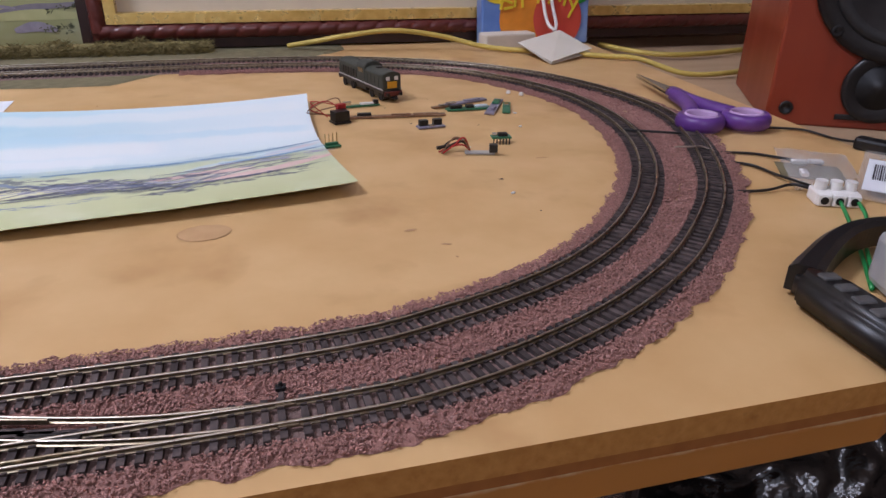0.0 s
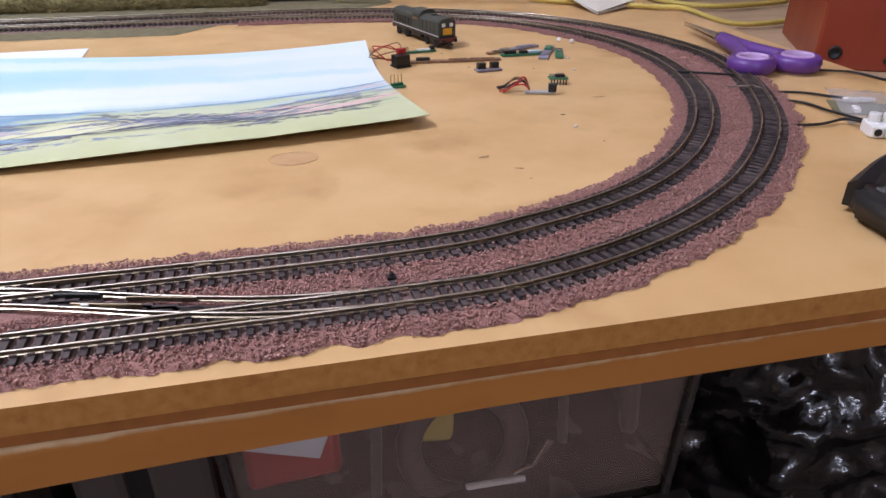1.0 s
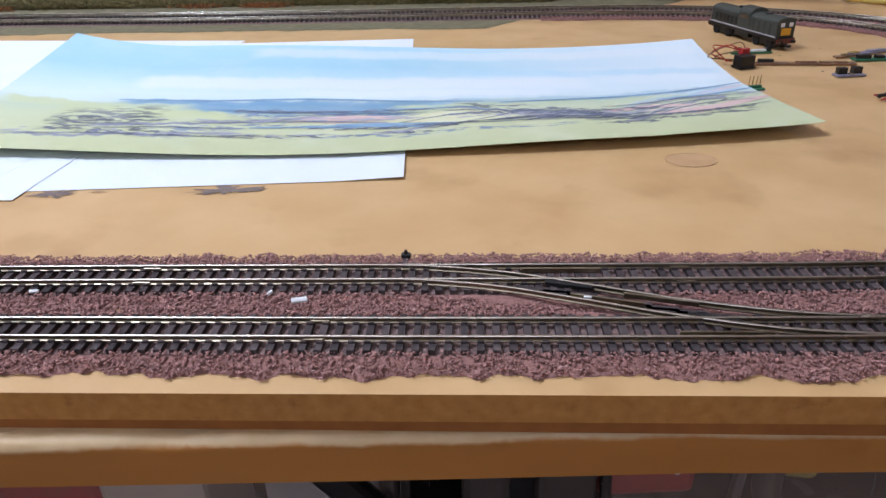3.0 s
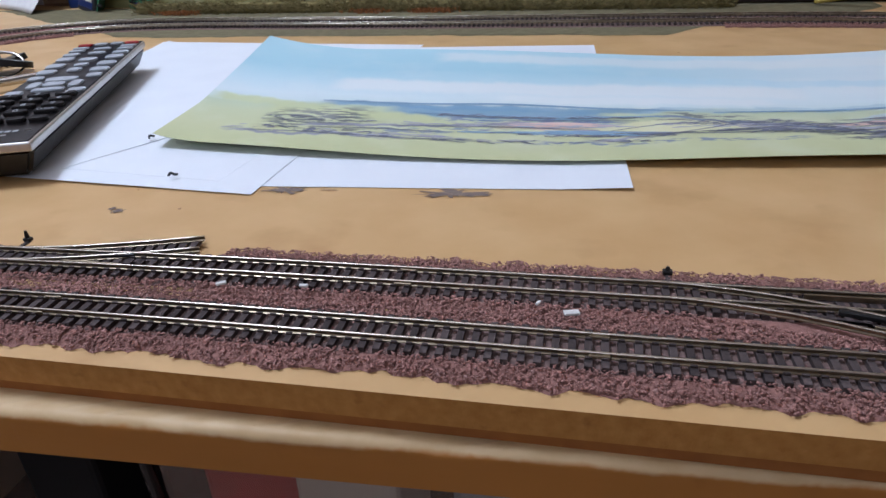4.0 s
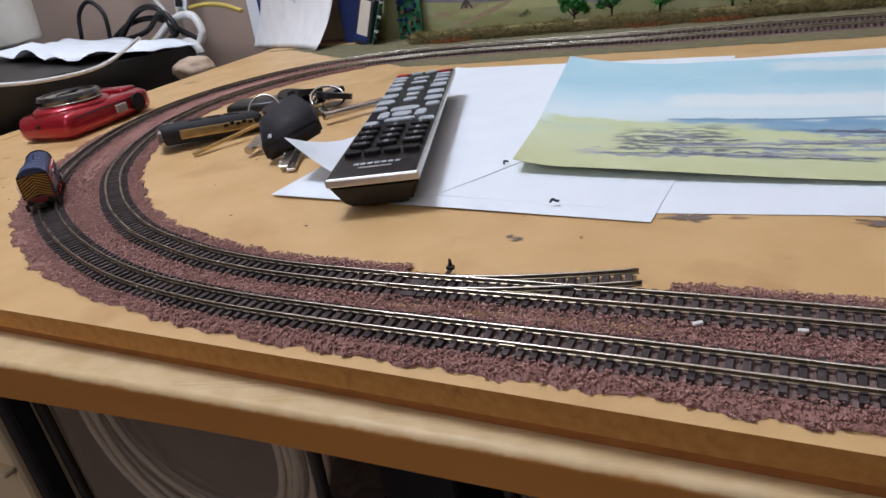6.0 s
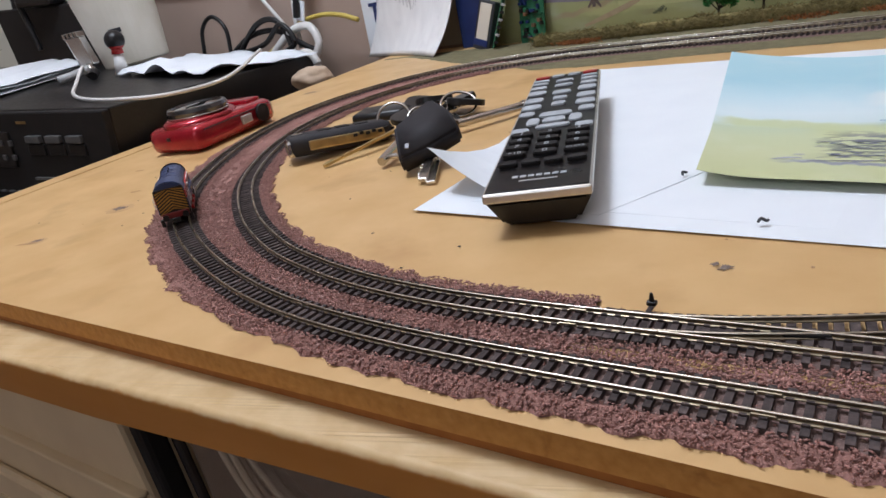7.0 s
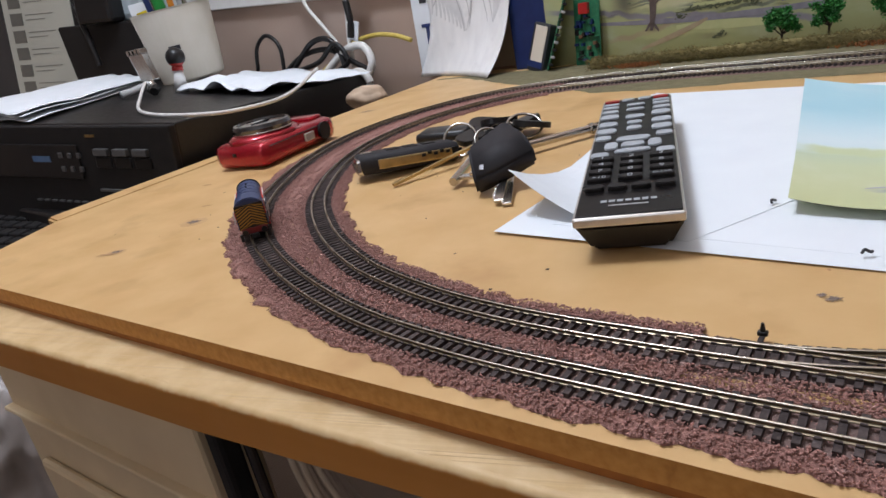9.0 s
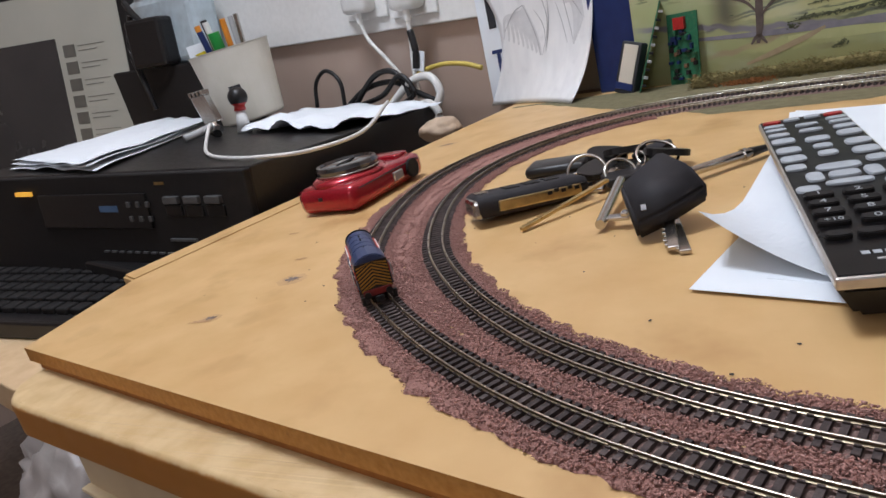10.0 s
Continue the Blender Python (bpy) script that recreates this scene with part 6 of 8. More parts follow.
for i, mt in enumerate(("wire_red", "wire_red", "black", "wire_red", "black", "wire_green", "pcb_copper")):
    r = random.Random(i + 7)
    pts = [(-0.006, 0, 0.0025), (-0.010, r.uniform(-0.004, 0.006), r.uniform(0.005, 0.011)), (-0.016, r.uniform(-0.008, 0.012), r.uniform(0.003, 0.009)), (-0.022 - r.uniform(0, 0.005), r.uniform(-0.008, 0.014), 0.0012)]
    part("lead", tube(pts, 0.00055, 6, 6), M[mt], b)
bm = bmesh.new()
cyl(bm, (-0.026, 0.004, 0.0024), (-0.018, 0.006, 0.0034), 0.0011, seg=10)
part("heat_shrink", bm, M["black"], b)
for i, (x, y) in enumerate(((0.592, 0.388), (0.600, 0.380))):
    solo("glue_bead", revolve([(0.0016, 0.0), (0.0020, 0.0012), (0.0012, 0.0026), (0.0003, 0.0029)], 12), M["white_plastic"], "pale translucent bead at the ballast edge", "bead", "beads", m=pose(x, y, 0.001))
for i in range(5):
    r = random.Random(i)
    solo("paper_crumb", boxed((0, 0, 0.0006), (0.0024, 0.0014, 0.0008), bevel=0.0002), M["white_plastic"], "tiny white crumb of paper on the board", "crumb", "crumbs", m=pose(r.uniform(0.5, 0.58), r.uniform(0.16, 0.34), 0, 0, 0, r.uniform(0, 90)))

# scissors
sc = thing("scissors", pose(-0.0106, 0.0030, 0), "closed scissors with purple handles lying on the board", "scissors")
for s, z in ((0.0, 0.0060), (0.0016, 0.0080)):
    bm = bmesh.new()
    a, b2 = Vector((0.7255, 0.4000, z)), Vector((0.7190 + s, 0.3280, z))
    n = Vector((0.0085, 0.001, 0))
    vs = [bm.verts.new(q) for q in (a, b2 - n * 0.8, b2 + n * 0.8)]
    f = bm.faces.new(vs)
    ex = bmesh.ops.extrude_face_region(bm, geom=[f])
    bmesh.ops.translate(bm, vec=(0, 0, 0.0014), verts=[v for v in ex["geom"] if isinstance(v, bmesh.types.BMVert)])
    bmesh.ops.recalc_face_normals(bm, faces=bm.faces)
    part("blade", bm, M["steel"], sc)
bm = bmesh.new()
cyl(bm, (0.7185, 0.3330, 0.005), (0.7185, 0.3330, 0.0125), 0.0046, seg=20)
part("pivot_screw", bm, M["steel"], sc)
for cx, cy, rx, ry, rz, arm in ((0.6945, 0.2590, 0.0130, 0.0125, 0, (0.7100, 0.3100)), (0.7290, 0.2570, 0.0135, 0.0125, 0, (0.7190, 0.3120))):
    bm = ring(1.0, 0.27, 36, 10)
    bmesh.ops.scale(bm, vec=(rx, ry, 0.0200), verts=bm.verts)
    bmesh.ops.translate(bm, vec=(cx, cy, 0.0068), verts=bm.verts)
    h = part("handle_ring", bm, M["purple"], sc, smooth=True)
    bm = ring(0.80, 0.10, 36, 8)
    bmesh.ops.scale(bm, vec=(rx, ry, 0.0580), verts=bm.verts)
    bmesh.ops.translate(bm, vec=(cx, cy, 0.0070), verts=bm.verts)
    part("soft_liner", bm, M["lilac"], h, "lilac soft inner liner", smooth=True)
    part("handle_arm", tube([(cx + (arm[0] - cx) * 0.15, cy + 0.012, 0.0075), (arm[0], arm[1] - 0.012, 0.0080), (0.7185, 0.3330, 0.0085)], 0.0052, 10, 6), M["purple"], sc, smooth=True)


def cable(name, pts, r, mt, label, group="cables"):
    return solo(name, tube(pts, r, 10, 8), M[mt], label, "cable", group, smooth=True)


cable("yellow_cable", [(0.432, 0.628, 0.004), (0.460, 0.615, 0.010), (0.492, 0.605, 0.0165), (0.540, 0.600, 0.0212), (0.590, 0.597, 0.0150), (0.640, 0.580, 0.0045), (0.700, 0.545, 0.0036), (0.745, 0.515, 0.0036), (0.772, 0.500, 0.0030), (0.810, 0.472, -0.0078), (0.860, 0.468, -0.0078), (0.93, 0.50, -0.0078)], 0.0026, "cable_yellow", "dirty yellow cable arching along the back of the board")
cable("yellow_cable", [(0.800, 0.640, -0.006), (0.822, 0.600, -0.0078), (0.850, 0.570, -0.0078), (0.900, 0.570, -0.0078), (0.96, 0.585, -0.0078)], 0.0030, "cable_yellow", "short yellow cable end on the desk")
cable("black_lead", [(0.655, 0.216, 0.0014), (0.683, 0.208, 0.0014), (0.697, 0.195, 0.0014), (0.712, 0.180, 0.0014)], 0.0008, "black", "thin black lead running from the track")
cable("black_lead", [(0.650, 0.202, 0.0014), (0.669, 0.189, 0.0014), (0.672, 0.168, 0.0020), (0.674, 0.142, 0.0040)], 0.0008, "black", "thin black lead running to the connector")
cable("black_lead", [(0.628, 0.153, 0.0014), (0.650, 0.150, 0.0016), (0.667, 0.151, 0.0030), (0.672, 0.138, 0.0040)], 0.0008, "black", "thin black lead running to the connector")
cable("black_lead", [(0.724, 0.258, 0.0016), (0.743, 0.251, 0.0016), (0.755, 0.243, 0.0016), (0.760, 0.222, 0.0016), (0.763, 0.205, 0.004)], 0.0008, "black", "black lead curving round the loudspeaker")
solo("black_plug", boxed((0, 0, 0.004), (0.030, 0.010, 0.008), bevel=0.002), M["black"], "black plug lying at the edge of the board", "plug", m=pose(0.768, 0.194, 0.0, 0, 0, -62))
cable("point_wire", [(0.6260, 0.262, 0.0045), (0.642, 0.252, 0.0050), (0.660, 0.246, 0.0045)], 0.0008, "black", "black feeder wire soldered to the rail")
cable("point_wire", [(0.640, 0.222, 0.0040), (0.647, 0.214, 0.0060), (0.655, 0.218, 0.0045), (0.660, 0.214, 0.0036)], 0.0006, "stain", "bent feeder wire end by the rail")

# terminal block, wires, plastic bags
tb = thing("terminal_block", pose(0.6750, 0.1310, 0.0, 0, 0, -22) @ Matrix.Scale(0.64, 4), "white screw terminal block joining black and green wires", "terminal block")
part("base", boxed((0, 0, 0.0055), (0.034, 0.020, 0.011), bevel=0.002), M["white_plastic"], tb)
for i in range(3):
    bm = bmesh.new()
    cyl(bm, (-0.0112 + i * 0.0112, 0.001, 0.010), (-0.0112 + i * 0.0112, 0.001, 0.0180), 0.0047, seg=18)
    part("screw_tower", bm, M["white_plastic"], tb, smooth=False)
    part("wire_socket", boxed((-0.0112 + i * 0.0112, -0.0108, 0.0055), (0.0098, 0.004, 0.0095), bevel=0.0012), M["white_plastic"], tb)
    bm = bmesh.new()
    cyl(bm, (-0.0112 + i * 0.0112, -0.0132, 0.0055), (-0.0112 + i * 0.0112, -0.0110, 0.0055), 0.0031, seg=14)
    part("socket_hole", bm, M["black"], tb)
cable("green_wire", [(0.6720, 0.1230, 0.0035), (0.662, 0.108, 0.0030), (0.642, 0.079, 0.0016), (0.618, 0.048, 0.0016)], 0.0009, "wire_green", "green wire running from the terminal block")
cable("green_wire", [(0.6810, 0.1210, 0.0035), (0.668, 0.103, 0.0040), (0.648, 0.082, 0.0020), (0.622, 0.050, 0.0016)], 0.0009, "wire_green", "green wire running from the terminal block")
bag = thing("small_parts_bag", pose(0, 0, 0), "clear plastic bag of small white sockets", "plastic bag", "plastic bags")
bm = sheet(1.0, 1.0, lambda u, v: 0.0, 20, 14)
for v in bm.verts:
    u, w = v.co.x, v.co.y
    a = [(1 - u) * (1 - w), u * (1 - w), u * w, (1 - u) * w]
    c = [(0.667, 0.148), (0.716, 0.155), (0.740, 0.192), (0.708, 0.217)]
    v.co = (sum(k * q[0] for k, q in zip(a, c)), sum(k * q[1] for k, q in zip(a, c)), v.co.z + 0.001 + 0.005 * math.sin(math.pi * u) * math.sin(math.pi * w) + 0.0015 * noise.noise((u * 6, w * 6, 1)))
part("film", bm, M["bag_film"], bag)
for x, y, rz in ((0.699, 0.184, -20), (0.709, 0.182, -25), (0.688, 0.167, 60)):
    part("socket", boxed((x, y, 0.0026), (0.0085, 0.004, 0.0024), rz=rz, bevel=0.0006), M["white_plastic"], bag)
part("green_card", boxed((0.697, 0.172, 0.0008), (0.034, 0.026, 0.0006), rz=-30), M["green_paint"], bag)
bag2 = thing("labelled_bag", pose(0, 0, 0), "clear plastic bag with a white barcode label", "plastic bag", "plastic bags")
part("film", boxed((0.737, 0.143, 0.0026), (0.050, 0.088, 0.0040), rz=-48, bevel=0.0018), M["bag_film"], bag2)
lab = part("label", boxed((0.731, 0.137, 0.0050), (0.044, 0.060, 0.0004), rz=-48), M["paper"], bag2, "white barcode label")
for i in range(14):
    m = pose(0.731, 0.137, 0.0054, 0, 0, -48)
    part("bar", boxed((-0.018 + i * 0.0011, 0.004, 0), (0.0004 + 0.0004 * (i % 3 == 0), 0.030, 0.0002), m=m), M["ink"], lab)
# hand tool with a black loop handle and a pale body
tool = thing("hand_tool", pose(0, 0, 0), "hand tool with a black ribbed loop handle and pale grey body", "tool")
bm = prism([(0.5775, 0.0465), (0.5770, 0.0260), (0.5765, -0.0060), (0.5900, -0.0050), (0.5945, 0.0200), (0.5945, 0.0360), (0.5905, 0.0480), (0.5840, 0.0510)], 0.0020, 0.0150)
bmesh.ops.bevel(bm, geom=list(bm.edges), offset=0.0030, segments=3, affect="EDGES")
grip = part("grip", bm, M["black"], tool, "black ribbed grip", smooth=True)
for i in range(6):
    part("grip_rib", boxed((0.5868 - 0.0006 * i, 0.0400 - 0.0084 * i, 0.0149), (0.0070, 0.0050, 0.0018), rz=-6, bevel=0.0008), M["dim_key"], grip)
bm, prev = bmesh.new(), None
arc = spline([(0.5860, 0.0500, 0), (0.5990, 0.0590, 0), (0.6200, 0.0720, 0), (0.6390, 0.0790, 0), (0.6600, 0.0780, 0), (0.6760, 0.0690, 0)], 8)
for i, p in enumerate(arc):
    d = (arc[min(i + 1, len(arc) - 1)] - arc[max(i - 1, 0)]).normalized()
    t = i / (len(arc) - 1)
    n, w = Vector((-d.y, d.x, 0)), 0.0044 * (1 - t) ** 0.8 + 0.0016
    cur = [bm.verts.new(p + n * (k * w) + Vector((0, 0, z + 0.001 * t))) for k, z in ((-1, 0.003), (1, 0.003), (1, 0.0125), (0.5, 0.0145), (-0.5, 0.0145), (-1, 0.0125))]
    if prev:
        for k in range(6):
            bm.faces.new((prev[k], cur[k], cur[(k + 1) % 6], prev[(k + 1) % 6]))
    else:
        bm.faces.new(cur[::-1])
    prev = cur
bm.faces.new(prev)
part("bow", bm, M["black"], tool, smooth=False)
part("body", boxed((0.6420, 0.0260, 0.0125), (0.0580, 0.0460, 0.0230), rz=-18, bevel=0.004), M["grey_plastic"], tool, "pale grey body")

# ---- loudspeaker ----
sp = thing("loudspeaker", pose(0.7790, 0.3130, DESK_TOP, 0, 0, -28), "cherry-veneered bookshelf loudspeaker with black drivers", "loudspeaker")
part("cabinet", boxed((0.079, 0.073, 0.135), (0.158, 0.146, 0.270), bevel=0.002), M["cherry"], sp)


def disc(name, prof, x, z, mt, parent, seg=40, smooth=True):
    bm = revolve(prof, seg)
    bmesh.ops.transform(bm, matrix=pose(x, 0.0, z, 90), verts=bm.verts)
    return part(name, bm, M[mt], parent, smooth=smooth)


wf = disc("woofer_frame", [(0.066, -0.001), (0.066, 0.004), (0.061, 0.006), (0.055, 0.003)], 0.079, 0.116, "black", sp)
disc("surround", [(0.055, 0.001), (0.053, 0.005), (0.047, 0.005), (0.044, 0.001)], 0.079, 0.116, "cone", wf)
disc("cone", [(0.044, 0.002), (0.030, -0.006), (0.018, -0.008), (0.001, -0.008)], 0.079, 0.116, "cone", wf)
disc("dust_cap", [(0.018, -0.006), (0.013, 0.002), (0.005, 0.0045), (0.0005, 0.005)], 0.079, 0.116, "cone", wf)
for i in range(4):
    a = math.radians(45 + 90 * i)
    disc("frame_screw", [(0.0042, 0.003), (0.0042, 0.006), (0.0020, 0.0062), (0.0018, 0.004)], 0.079 + 0.0620 * math.cos(a), 0.116 + 0.0620 * math.sin(a), "black_matt", wf, 14)
disc("port_ring", [(0.0262, -0.001), (0.0262, 0.003), (0.0225, 0.004), (0.0165, 0.001)], 0.0750, 0.0325, "black", sp)
disc("port_bore", [(0.0166, 0.0015), (0.0155, 0.0008), (0.010, 0.0006), (0.0005, 0.0006)], 0.0750, 0.0325, "cone", sp)
disc("tweeter", [(0.040, -0.001), (0.040, 0.003), (0.018, 0.003), (0.010, 0.007), (0.001, 0.008)], 0.079, 0.228, "black", sp)
for x, z in ((0.0137, 0.0134), (0.144, 0.0134), (0.0137, 0.257), (0.144, 0.257)):
    disc("grille_peg", [(0.0052, -0.0005), (0.0052, 0.0012), (0.0035, 0.0014), (0.003, 0.0002)], x, z, "black", sp, 18)
part("brand_bar", boxed((0.078, -0.0012, 0.0092), (0.058, 0.0016, 0.0040), bevel=0.0006), M["black"], sp)

# ---- framed picture, gift bag, scenery at the back ----
fr = thing("picture_frame", pose(0, 0, 0), "large framed picture in carved mahogany and gilt, leaning behind the board", "picture frame")
X0, X1, FY, FH = 0.232, 1.22, 0.640, 0.62


def moulding(name, z0, z1, y0, y1, inset, mt, label=""):
    """The four lengths of one moulding, mitred into a ring."""
    bm = bmesh.new()
    lo = [(X0 + inset + (0 if k == 0 else (z1 - z0)), X1 - inset - (0 if k == 0 else (z1 - z0))) for k in (0, 1)]
    a0, b0 = X0 + z0, X1 - z0
    a1, b1 = X0 + z1, X1 - z1
    zb0, zb1, zt0, zt1 = 0.002 + z0, 0.002 + z1, FH - z0, FH - z1
    rings = []
    for y, o in ((y0, 0), (y0, 1), (y1, 1), (y1, 0)):
        rings.append([bm.verts.new((x, y, z)) for x, z in (((a0, zb0), (b0, zb0), (b0, zt0), (a0, zt0)) if o == 0 else ((a1, zb1), (b1, zb1), (b1, zt1), (a1, zt1)))])
    for k in range(4):
        u, v = rings[k], rings[(k + 1) % 4]
        for i in range(4):
            bm.faces.new((u[i], u[(i + 1) % 4], v[(i + 1) % 4], v[i]))
    bmesh.ops.recalc_face_normals(bm, faces=bm.faces)
    return part(name, bm, M[mt], fr, label)


moulding("outer_moulding", 0.0, 0.0095, 0.644, 0.668, 0, "dark_wood", "dark wood outer moulding")
mid = moulding("rope_moulding", 0.0095, 0.0245, 0.645, 0.668, 0, "mahogany", "reddish carved rope moulding")


def rope(a, b, side):
    """A half-round length carved as a twisted rope, between two points of the frame's face."""
    a, b = Vector(a), Vector(b)
    d, ln = (b - a).normalized(), (b - a).length
    rows, bm = int(ln / 0.0016), bmesh.new()
    grid = []
    for i in range(rows + 1):
        s_ = ln * i / rows
        row = []
        for k in range(11):
            th = math.pi * k / 10
            cut = abs(math.sin(math.pi * (s_ / 0.0205 + k * 0.085)))
            rad = 0.0068 * (0.72 + 0.28 * min(1.0, cut * 1.9) ** 0.6)
            row.append(bm.verts.new(a + d * s_ + side * (rad * 1.12 * math.cos(th)) + Vector((0, -rad * math.sin(th), 0))))
        grid.append(row)
    for u, v in zip(grid, grid[1:]):
        for k in range(10):
            bm.faces.new((u[k], u[k + 1], v[k + 1], v[k]))
    bmesh.ops.recalc_face_normals(bm, faces=bm.faces)
    return part("rope_twist", bm, M["mahogany"], mid, smooth=True)


RL, RR, RB, RT = X0 + 0.017, X1 - 0.017, 0.019, FH - 0.019
for a, b, side in (((RL, 0.6445, RB), (RR, 0.6445, RB), Vector((0, 0, 1))), ((RL, 0.6445, RB), (RL, 0.6445, RT), Vector((-1, 0, 0))), ((RR, 0.6445, RB), (RR, 0.6445, RT), Vector((1, 0, 0))), ((RL, 0.6445, RT), (RR, 0.6445, RT), Vector((0, 0, 1)))):
    rope(a, b, side)
moulding("gilt_slip", 0.0250, 0.0355, 0.641, 0.668, 0, "gold", "gilt inner slip")
part("mount", boxed(((X0 + X1) / 2, 0.655, FH / 2 + 0.001), (X1 - X0 - 0.068, 0.004, FH - 0.070)), M["cream"], fr, "cream mount board")
gb = thing("gift_bag", pose(0.706, 0.612, 0.0, -7, 0, 0), "glossy gift bag printed with bright balloons", "gift bag")
bm = bmesh.new()
box(bm, (0, 0.010, 0.085), (0.128, 0.020, 0.168), bevel=0.002)
part("bag", bm, M["bag_blue"], gb, "blue gloss paper bag")
for i, (x, z, r, mt) in enumerate(((-0.044, 0.078, 0.030, "bright_yellow"), (-0.016, 0.028, 0.028, "orange"), (0.046, 0.072, 0.026, "green_pen"), (0.004, 0.090, 0.026, "purple"), (0.025, 0.028, 0.029, "balloon_red"))):
    bm = bmesh.new()
    bmesh.ops.create_circle(bm, cap_ends=True, segments=40, radius=r, matrix=pose(x, -0.0004 - i * 0.0003, z, 90, 0, 0) @ Matrix.Diagonal((1, 1.12, 1, 1)))
    part("balloon_print", bm, M[mt], gb)
for i, (x, z, ln, lean) in enumerate(((-0.041, 0.050, 0.024, 10), (-0.036, 0.055, 0.011, 75), (-0.035, 0.047, 0.012, 110), (-0.034, 0.040, 0.011, 80), (-0.026, 0.049, 0.017, 5), (-0.018, 0.048, 0.016, -4), (-0.013, 0.053, 0.010, 70), (0.002, 0.052, 0.016, 12), (0.008, 0.050, 0.010, 95), (0.018, 0.050, 0.016, 40), (0.024, 0.052, 0.014, -30), (0.034, 0.050, 0.018, 15), (0.040, 0.046, 0.016, -25), (0.044, 0.040, 0.026, 30))):
    part("lettering_bar", boxed((0, 0, 0), (0.0030, 0.0006, ln), bevel=0.0002, m=pose(x, -0.0024, z, 0, lean, 0)), M["bright_yellow"], gb)
for x in (0.006, 0.016):
    part("handle_cord", tube([(x - 0.004, -0.002, 0.10), (x - 0.001, -0.006, 0.05), (x + 0.002, -0.014, 0.024), (0.010, -0.03, 0.016)], 0.0019, 8, 6), M["white_plastic"], gb, smooth=True)
tag = thing("gift_tag", pose(0, 0, 0), "white folded gift tag lying on the yellow cable", "gift tag")
bm = bmesh.new()
for dz, q in ((0.0, 0), (0.0022, 1)):
    c = [(0.676, 0.497, 0.0012 + dz), (0.737, 0.535, 0.0040 + dz * 2), (0.722, 0.585, 0.0200), (0.664, 0.560, 0.0120)]
    v = [bm.verts.new(p) for p in c] + [bm.verts.new(Vector(p) - Vector((0, 0, 0.0005))) for p in c]
    for f in ((0, 1, 2, 3), (7, 6, 5, 4), (0, 4, 5, 1), (1, 5, 6, 2), (2, 6, 7, 3), (3, 7, 4, 0)):
        bm.faces.new([v[i] for i in f])
part("card", bm, M["pot"], tag)
solo("brown_paper_base", boxed((0, 0, 0.008), (0.060, 0.022, 0.016), bevel=0.002), M["cream"], "folded brown paper under the gift bag", "paper", m=pose(0.668, 0.603, 0.0, 0, 0, 6))

bm = sheet(0.78, 0.24, lambda u, v: 0.0, 4, 4, 0.0012)
bd = solo("scenic_backdrop", bm, M["backdrop"], "painted countryside backdrop board behind the railway", "backdrop", m=pose(-0.385, 0.676, 0.0, 88.5, 0, 0))


def on_board(u, v, up=0.0):
    return Vector((0.385 + u, v, 0.0012 + up))


M["paint_road"] = mat("painted_road", (0.20, 0.185, 0.215), (0.27, 0.25, 0.28), 0.8, scale=90)
M["paint_track"] = mat("painted_dirt", (0.34, 0.25, 0.15), (0.40, 0.32, 0.19), 0.8, scale=120)
M["paint_dark"] = mat("painted_hedge", (0.075, 0.085, 0.045), (0.12, 0.125, 0.065), 0.8, scale=200)
M["paint_field"] = mat("painted_field", (0.50, 0.50, 0.24), (0.44, 0.45, 0.21), 0.8, scale=60)
M["paint_stone"] = mat("painted_stone", (0.33, 0.30, 0.36), (0.24, 0.22, 0.27), 0.8, scale=160)
M["paint_bark"] = mat("painted_bark", (0.10, 0.075, 0.065), (0.15, 0.11, 0.09), 0.8, scale=160)
